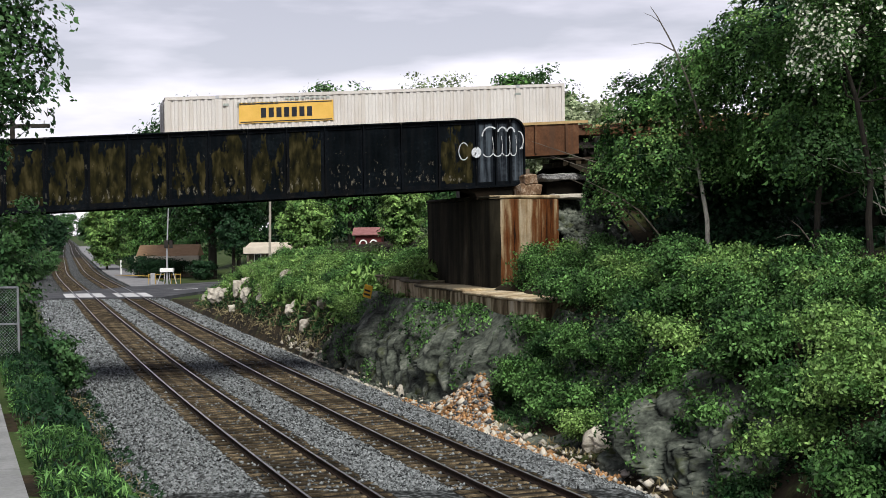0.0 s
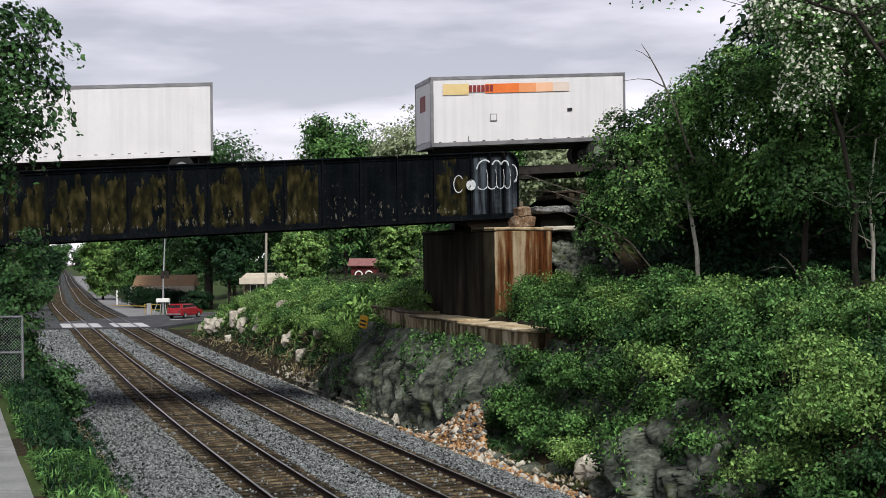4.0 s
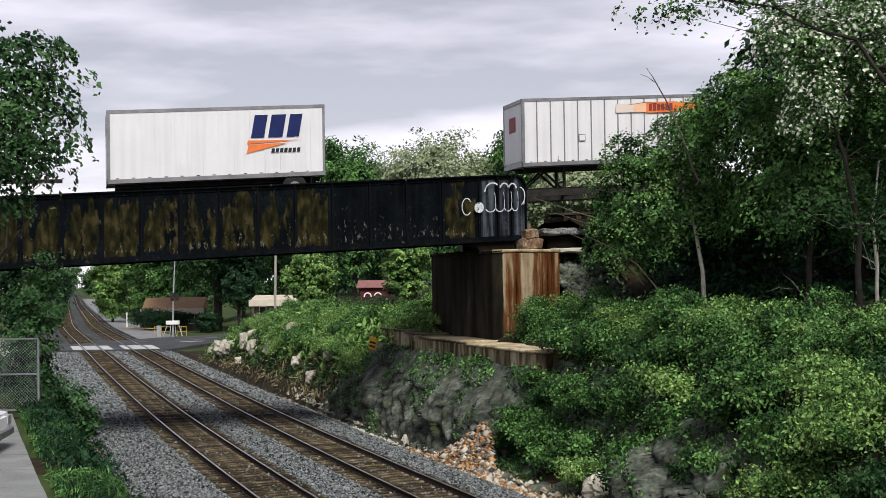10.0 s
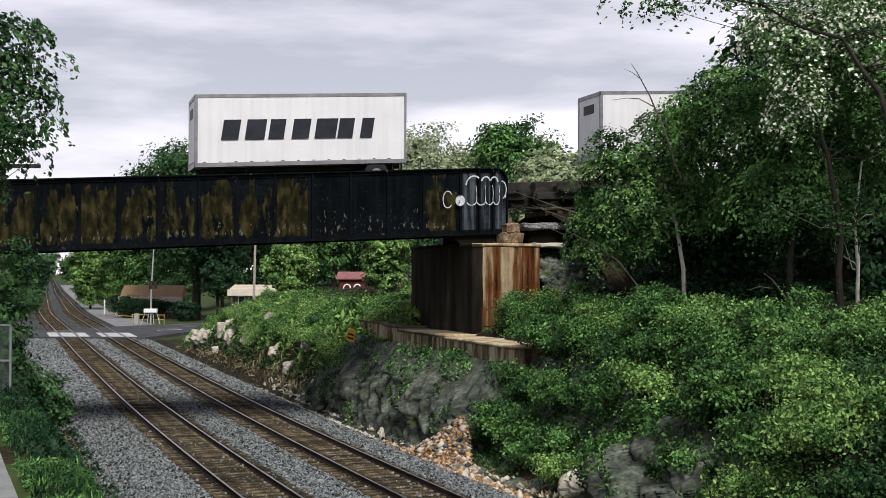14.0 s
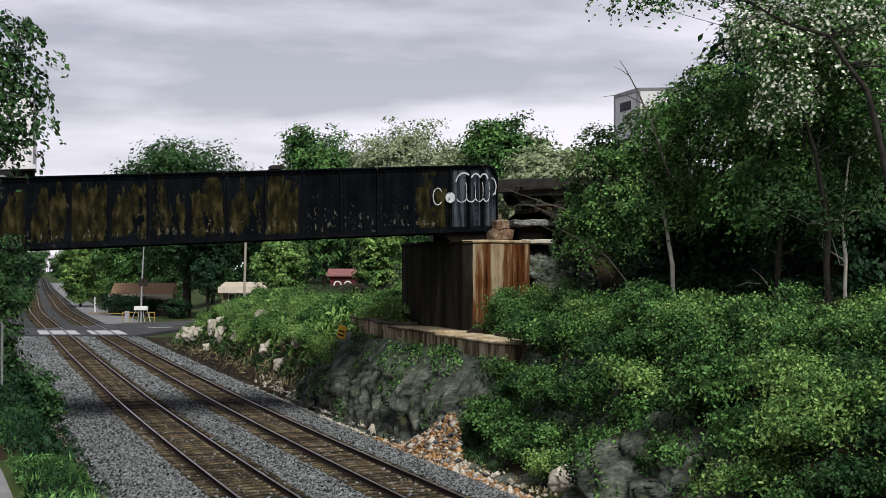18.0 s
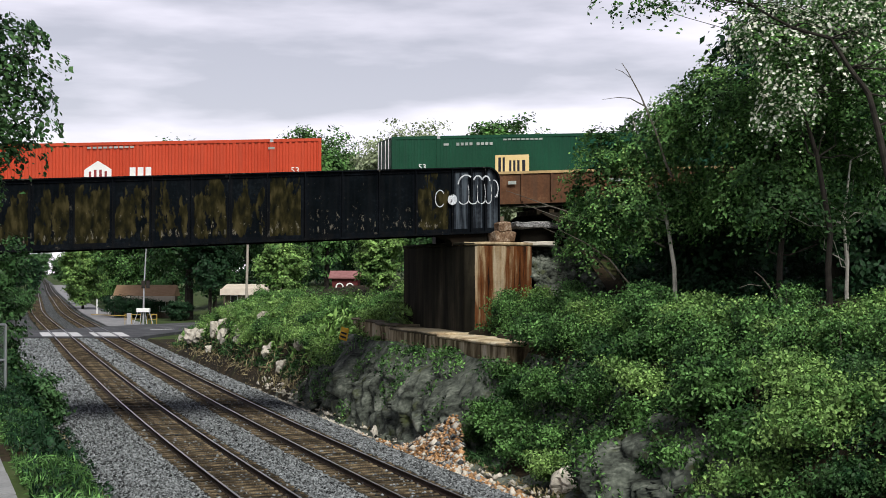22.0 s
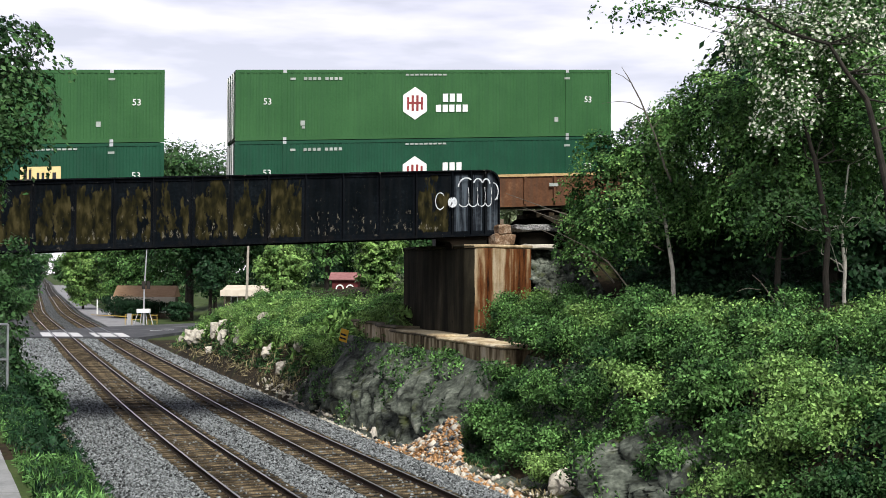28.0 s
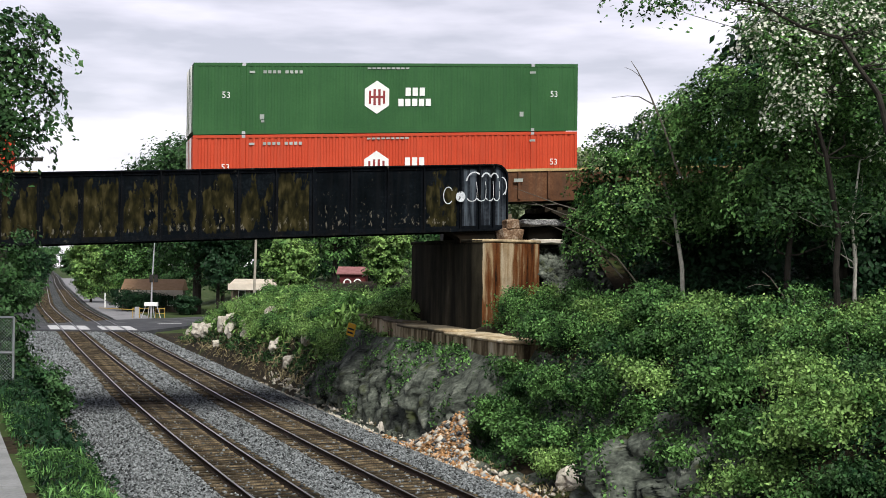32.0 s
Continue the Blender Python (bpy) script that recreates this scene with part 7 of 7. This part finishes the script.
def woods():
    rng = from_rng(77)
    pts = []
    for _ in range(60):
        x, y = rng.uniform(-36, 60), rng.uniform(215, 300)
        w, h = rng.uniform(5, 9), rng.uniform(9, 15)
        n = 420
        d = rng.normal(0, 1, (n, 3))
        d /= np.linalg.norm(d, axis=1)[:, None]
        pts.append(np.array((x, y, ground_z(x, y) + h * 0.55)) + d * np.array((w, w * 0.7, h * 0.55)) * (rng.random(n) ** 0.3)[:, None])
    tagged(new("far_woods", leaf_cloud("far_woods", np.concatenate(pts), 0.9, rng, "leaf_dark", 0.8)), "dark green woods beyond the houses", "woods", kind="stuff")


woods()


def far_house(name, label, x, y, w, d, h, roof_h, wall, roof, turn=0.0, doors=2, arches=False, lift=0.0, fascia=False):
    z = max(ground_z(x, y), ground_z(x + w / 2, y)) - 0.2 + lift
    o = empty(name, pose(x, y, z, 0, 0, turn), label, "house")
    part("wall", boxes((-w / 2, w / 2, -d / 2, d / 2, 0, h), bevel=0.02), wall, o)
    bm = bmesh.new()
    e = 0.35
    v = [bm.verts.new(p) for p in ((-w / 2 - e, -d / 2 - e, h - 0.05), (w / 2 + e, -d / 2 - e, h - 0.05), (w / 2 + e, d / 2 + e, h - 0.05), (-w / 2 - e, d / 2 + e, h - 0.05), (-w / 2 - e, 0, h + roof_h), (w / 2 + e, 0, h + roof_h),
                                   (-w / 2 - e, -d / 2 - e, h + 0.08), (w / 2 + e, -d / 2 - e, h + 0.08), (w / 2 + e, d / 2 + e, h + 0.08), (-w / 2 - e, d / 2 + e, h + 0.08))]
    for q in ((0, 1, 7, 6), (2, 3, 9, 8), (6, 7, 5, 4), (8, 9, 4, 5), (0, 6, 4, 9, 3), (1, 2, 8, 5, 7), (3, 2, 1, 0)):
        bm.faces.new([v[i] for i in q])
    part("roof", bm, roof, o)
    for i in range(doors):
        cx = -w / 2 + w * (i + 0.5) / doors
        win = part("window", boxes((cx - 0.45, cx + 0.45, -d / 2 - 0.03, -d / 2 + 0.02, h * 0.32, h * 0.8)), "paint_white", o)
        part("pane", boxes((cx - 0.36, cx + 0.36, -d / 2 - 0.045, -d / 2 - 0.03, h * 0.36, h * 0.76)), "glass", win)
    if fascia:
        part("fascia", boxes((-w / 2 - 0.5, w / 2 + 0.5, -d / 2 - 0.9, -d / 2 - 0.36, h - 0.75, h + 0.02), bevel=0.02), "siding", o, "pale fascia over the front")
        for k in range(4):
            x0 = -w / 2 + w * k / 3
            part("porch_post", boxes((x0 - 0.07, x0 + 0.07, -d / 2 - 0.75, -d / 2 - 0.6, 0, h - 0.75)), "wood", o)
    if arches:
        part("plinth", boxes((-w / 2 - 0.1, w / 2 + 0.1, -d / 2 - 0.1, d / 2 + 0.1, -2.2, -0.004)), "pad", o)
        for cx in (-w * 0.2, w * 0.2):
            bm = bmesh.new()
            for k in range(9):
                a0, a1 = math.pi * k / 9, math.pi * (k + 1) / 9
                plate(bm, [(cx + 0.44 * math.cos(a0), h * 0.62 + 0.44 * math.sin(a0)), (cx + 0.44 * math.cos(a1), h * 0.62 + 0.44 * math.sin(a1)), (cx + 0.30 * math.cos(a1), h * 0.62 + 0.30 * math.sin(a1)), (cx + 0.30 * math.cos(a0), h * 0.62 + 0.30 * math.sin(a0))], -d / 2 - 0.06, 0.06)
            for sx in (-0.37, 0.37):
                box(bm, cx + sx - 0.07, cx + sx + 0.07, -d / 2 - 0.12, -d / 2 - 0.06, 0.2, h * 0.62)
            part("arch", bm, "paint_white", o, "white arched porch trim")
    return o


far_house("house", "small red-roofed house with white arched porch", -10.7, 150, 2.8, 4.5, 2.5, 0.8, "maroon_wall", "roof_red", 0, 0, True, 1.55)
# porch shade below this fascia is put into the dark wall colour
far_house("house", "long low building with a white fascia, brown roof and shade-dark porch wall", -40.6, 186, 7.5, 6.0, 3.1, 1.5, "wood", "roof_brown", 4, 3, fascia=True)
far_house("house", "long low dark-walled building with a cream fascia and roof", -23.4, 169, 6.4, 5.0, 3.5, 0.6, "wood", "siding", -3, 3, fascia=True)


def car(paint, label):
    """A boxy estate car, its nose along +x."""
    o = empty("car", pose(0, 0, 0), label, "car")
    bm = bmesh.new()
    prof = [(-2.25, 0.32), (2.2, 0.32), (2.3, 0.5), (2.28, 0.82), (1.15, 0.98), (0.45, 1.5), (-1.85, 1.55), (-2.2, 1.02), (-2.3, 0.6)]
    a = [bm.verts.new((x, -0.86 + (0.12 if z > 1.2 else 0), z)) for x, z in prof]
    b = [bm.verts.new((x, 0.86 - (0.12 if z > 1.2 else 0), z)) for x, z in prof]
    bm.faces.new(a)
    bm.faces.new(b[::-1])
    for i in range(len(prof)):
        j = (i + 1) % len(prof)
        bm.faces.new((a[j], a[i], b[i], b[j]))
    bmesh.ops.bevel(bm, geom=bm.edges[:], offset=0.05, segments=2, affect="EDGES")
    part("body", bm, paint, o)
    for s in (-1, 1):
        for x0, x1 in ((-1.75, -0.85), (-0.75, 0.05), (0.15, 0.72)):
            part("side_window", boxes((x0, x1, s * 0.8 - 0.015, s * 0.8 + 0.015, 1.05, 1.42)), "glass", o)
        for x in (-1.4, 1.42):
            w = part("wheel", disc(bmesh.new(), (x, s * 0.78, 0.33), 0.33, 1, 0.2, 18), "rubber", o)
            part("rim", disc(bmesh.new(), (x, s * 0.83, 0.33), 0.19, 1, 0.14, 12), "galv", w)
        part("tail_light", boxes((-2.32, -2.2, s * 0.68 - 0.12, s * 0.68 + 0.12, 0.75, 1.0)), "maroon", o)
        part("headlight", boxes((2.2, 2.31, s * 0.62 - 0.16, s * 0.62 + 0.16, 0.62, 0.78)), "galv", o)
    part("rear_window", boxes((-2.12, -2.05, -0.66, 0.66, 1.1, 1.42)), "glass", o)
    part("windscreen", boxes((0.72, 0.86, -0.66, 0.66, 1.1, 1.4)), "glass", o)
    part("bumper", boxes((-2.38, -2.22, -0.8, 0.8, 0.4, 0.56), (2.2, 2.36, -0.8, 0.8, 0.4, 0.56), bevel=0.03), "trim", o)
    return o


red_car = car("car_red", "red estate car driving over the level crossing")
CAR_ROWS = [(0.0, -60, 130.6, 0), (1.5, -46.8, 130.3, 0), (2.2, -40.9, 130.2, 1), (2.5, -38.3, 130.4, 4), (3.0, -34.4, 131.4, 20), (3.5, -31.4, 136.2, 62), (4.0, -29.4, 143.5, 72), (4.5, -26.6, 150.4, 68), (4.8, -24.4, 152.8, 48), (5.5, -17, 158.0, 36), (8.0, 20, 186, 36), (32.0, 60, 216, 36)]
parked = car("car_white", "white parked car beside the low building")
parked.matrix_basis = pose(-24.4, 163.6, ground_z(-24.4, 163.6) + 0.02, 0, 0, 5)
parked = copy_thing(parked, pose(-11.2, 25.2, 2.72, 0, 0, 8))
tagged(parked, "white car parked on the concrete path")

# crossing signal, gates and poles
mast = empty("crossing_signal", pose(-34.6, 156.6, -0.3), "tall grey crossing signal mast with a white cabinet", "signal")
part("mast", tube(bmesh.new(), [(0, 0, 0), (0.05, 0, 4), (0.3, 0, 8.9)], [0.12, 0.1, 0.06], 8), "galv", mast)
part("cabinet", boxes((-0.75, 0.75, -0.35, 0.35, 1.55, 2.0), bevel=0.03), "paint_white", mast)
part("lamp_board", boxes((-0.2, 0.2, -0.2, -0.1, 4.3, 5.2), (0.35, 0.75, -0.2, -0.1, 4.3, 5.2)), "iron", mast)
for x in (-0.9, -0.3, 0.35, 0.95):
    part("leg", tube(bmesh.new(), [(x * 1.2, -0.2, 0.2), (x * 0.7, 0, 1.6)], [0.05, 0.05], 6), "galv", mast)
for x, y, n in ((-35.9, 158, 1.2), (-33.6, 157.4, 0.7)):
    bar = empty("barrier", pose(x, y, -0.2, 0, 0, 4), "yellow steel barrier beside the crossing", "barrier")
    for zz in (0.6, 1.15):
        part("rail", tube(bmesh.new(), [(-n, 0, zz), (n * 0.6, 0, zz)], [0.045, 0.045], 6), "barrier", bar)
    for xx in (-n * 0.95, -n * 0.3, n * 0.55):
        part("post", tube(bmesh.new(), [(xx, 0, 0), (xx, 0, 1.25)], [0.045, 0.045], 6), "barrier", bar)
gate = empty("crossing_gate", pose(-38.6, 158, -0.2), "long yellow lifting gate arm lying low", "gate")
part("arm", tube(bmesh.new(), [(-2.4, 0, 1.15), (2.0, 0, 0.95)], [0.03, 0.05], 6), "barrier", gate)
part("post", boxes((1.8, 2.3, -0.2, 0.2, 0, 1.3), bevel=0.03), "galv", gate)
for x, y, z0, h, r, m, lbl in ((-21.8, 150, 1.4, 11.5, 0.16, "pale_wood", "pale timber utility pole behind the bank"), (-20.2, 158, 2.0, 11.0, 0.11, "wood", "dark timber utility pole behind the bank")):
    pole = empty("utility_pole", pose(x, y, z0), lbl, "pole", "utility poles")
    part("shaft", tube(bmesh.new(), [(0, 0, -1), (0.15, 0, h * 0.5), (0.25, 0, h)], [r, r * 0.9, r * 0.7], 8), m, pole)
    part("insulator", boxes((-0.1, 0.5, -0.08, 0.08, h - 0.6, h - 0.4)), "galv", pole)
for x, y in ((-50.0, 196), (-47.8, 194)):
    post = empty("marker_post", pose(x, y, -0.4), "short white marker post beside the gravel road", "post", "marker posts")
    part("post", tube(bmesh.new(), [(0, 0, 0), (0, 0, 2.3)], [0.13, 0.12], 6), "paint_white", post)

pole = empty("utility_pole", pose(-24.9, 75, -0.2), "dark timber utility pole with a crossarm", "pole", "utility poles")
part("shaft", tube(bmesh.new(), [(0, 0, -0.5), (0.1, 0, 7), (0.15, 0, 12.4)], [0.19, 0.17, 0.13], 8), "dark_bark", pole)
part("crossarm", boxes((-1.6, 2.2, -0.09, 0.09, 11.9, 12.12), bevel=0.02), "dark_bark", pole)
for x in (-1.4, -0.6, 1.0, 1.9):
    part("insulator", tube(bmesh.new(), [(x, 0, 12.12), (x, 0, 12.3)], [0.05, 0.03], 6), "galv", pole)
part("brace", tube(bmesh.new(), [(0.15, -0.1, 11.2), (1.2, -0.1, 11.95)], [0.03, 0.03], 5), "galv", pole)

# ---- near verge: gate, shed, path ----
fence = empty("chain_link_gate", pose(-11.12, 34.5, 2.74), "galvanised chain-link gate panel on a post", "gate")
W, Hh = 1.45, 1.9
for seg in (((-W, 0, 0.08), (0, 0, 0.08)), ((-W, 0, Hh), (0, 0, Hh)), ((-W, 0, 1.0), (0, 0, 1.0)), ((0, 0, 0.08), (0, 0, Hh)), ((-W, 0, 0.08), (-W, 0, Hh))):
    part("frame_tube", tube(bmesh.new(), list(seg), [0.03, 0.03], 8), "galv", fence)
bm = bmesh.new()
k = -Hh
while k < W:
    for s in (1, -1):
        a0, a1 = max(0.0, k), min(W, k + Hh)
        if a1 > a0:
            x0, x1 = (-W + a0, -W + a1) if s > 0 else (-a0, -a1)
            tube(bm, [(x0, 0.004 * s, a0 - k + 0.04), (x1, 0.004 * s, a1 - k + 0.02)], [0.004, 0.004], 3)
    k += 0.085
part("mesh_wire", bm, "galv", fence)
for x in (-W - 0.12,):
    part("post", tube(bmesh.new(), [(x, 0, -0.3), (x, 0, Hh + 0.1)], [0.04, 0.04], 8), "galv", fence)
    part("post_foot", boxes((x - 0.16, x + 0.16, -0.16, 0.16, -0.2, 0.16), bevel=0.03), "pad", fence)
shed = empty("shed", pose(-16.6, 43.0, 1.6), "white gabled shed behind the gate", "shed")
part("wall", boxes((-1.6, 1.4, -1.5, 1.5, 0, 2.3)), "paint_white", shed)
bm = bmesh.new()
v = [bm.verts.new(p) for p in ((-1.9, -1.8, 2.6), (-0.1, -1.8, 3.1), (1.9, -1.8, 2.2), (-1.9, 1.8, 2.6), (-0.1, 1.8, 3.1), (1.9, 1.8, 2.2), (-1.9, -1.8, 2.45), (-0.1, -1.8, 2.95), (1.9, -1.8, 2.05), (-1.9, 1.8, 2.45), (-0.1, 1.8, 2.95), (1.9, 1.8, 2.05))]
for q in ((0, 1, 4, 3), (1, 2, 5, 4), (6, 7, 1, 0), (7, 8, 2, 1), (8, 11, 5, 2), (9, 6, 0, 3), (10, 9, 3, 4), (11, 10, 4, 5), (7, 6, 9, 10), (8, 7, 10, 11)):
    bm.faces.new([v[i] for i in q])
part("roof", bm, "paint_white", shed)
path = empty("concrete_path", pose(0, 0, 0), "cracked grey concrete path slabs beside the grass", "path", kind="structure")
for i, y in enumerate(np.arange(15.0, 33.0, 2.0)):
    bm = bmesh.new()
    slab(bm, [(at(-16.5, y + 0.02), y + 0.02), (at(-11.5, y + 0.02), y + 0.02), (at(-11.5, y + 1.97), y + 1.97), (at(-16.5, y + 1.97), y + 1.97)], 2.3, 2.86 + 0.01 * (i % 3))
    part("path_slab", bm, "pad", path)
yellow = empty("yellow_marker", pose(at(5.15, 63.8), 63.8, 2.75, 0, 14, -30), "bent yellow marker plate leaning by the footing", "marker")
part("plate", boxes((-0.22, 0.22, -0.03, 0.03, 0.0, 0.6), bevel=0.015), "safety", yellow)
for q in (0.12, 0.3):
    part("bar", boxes((-0.16, 0.16, -0.042, -0.03, q, q + 0.08)), "ink", yellow, "dark unreadable bar")
root = empty("exposed_root", pose(at(4.4, 60), 60, ground_z(at(4.4, 60), 60) + 0.3), "pale torn stump hanging in the bank", "stump")
part("stump", tube(bmesh.new(), [(0, 0, -0.5), (0.06, 0, 0.3), (-0.05, 0, 0.8), (0.1, 0, 1.15)], [0.3, 0.26, 0.18, 0.06], 8), "pale_bark", root)
part("root", tube(bmesh.new(), [(0.2, -0.1, -0.5), (0.9, -0.2, 0.2), (1.5, 0, 0.65), (2.3, 0.2, 0.8)], [0.05, 0.045, 0.04, 0.02], 6), "bark", root)


# ---- pieces of the lower tracks ----
def lay_ties():
    me = bpy.data.meshes.new("tie")
    bm = boxes((-1.3, 1.3, -0.115, 0.115, -0.14, 0.0), bevel=0.012)
    bm.to_mesh(me)
    bm.free()
    me.materials.append(M["tie"])
    for track, k, ys, jitter in TIES:
        for y, j in zip(ys, jitter):
            ob = new("tie", me)
            ob.parent = track
            ob.matrix_basis = pose(line_x(y, k) + 0.03 * j[0], y, -0.165 + 0.006 * j[1], 0, 0, math.degrees(math.atan(0.333 / 0.943)) + 0.7 * j[2])


lay_ties()


def motions():
    for ob, s, lift in MOVING:
        rows = []
        for t, run in SPEED_ROWS:
            x, y, z = upper(s - run, 0.0, lift)
            rows.append((t, pose(x, y, z, 0, 0, ANGLE)))
        walk(ob, rows)
    walk(red_car, [(t, pose(x, y, -0.03 if y < 156 else max(-0.03, ground_z(x, y)), 0, 0, a)) for t, x, y, a in CAR_ROWS])


motions()
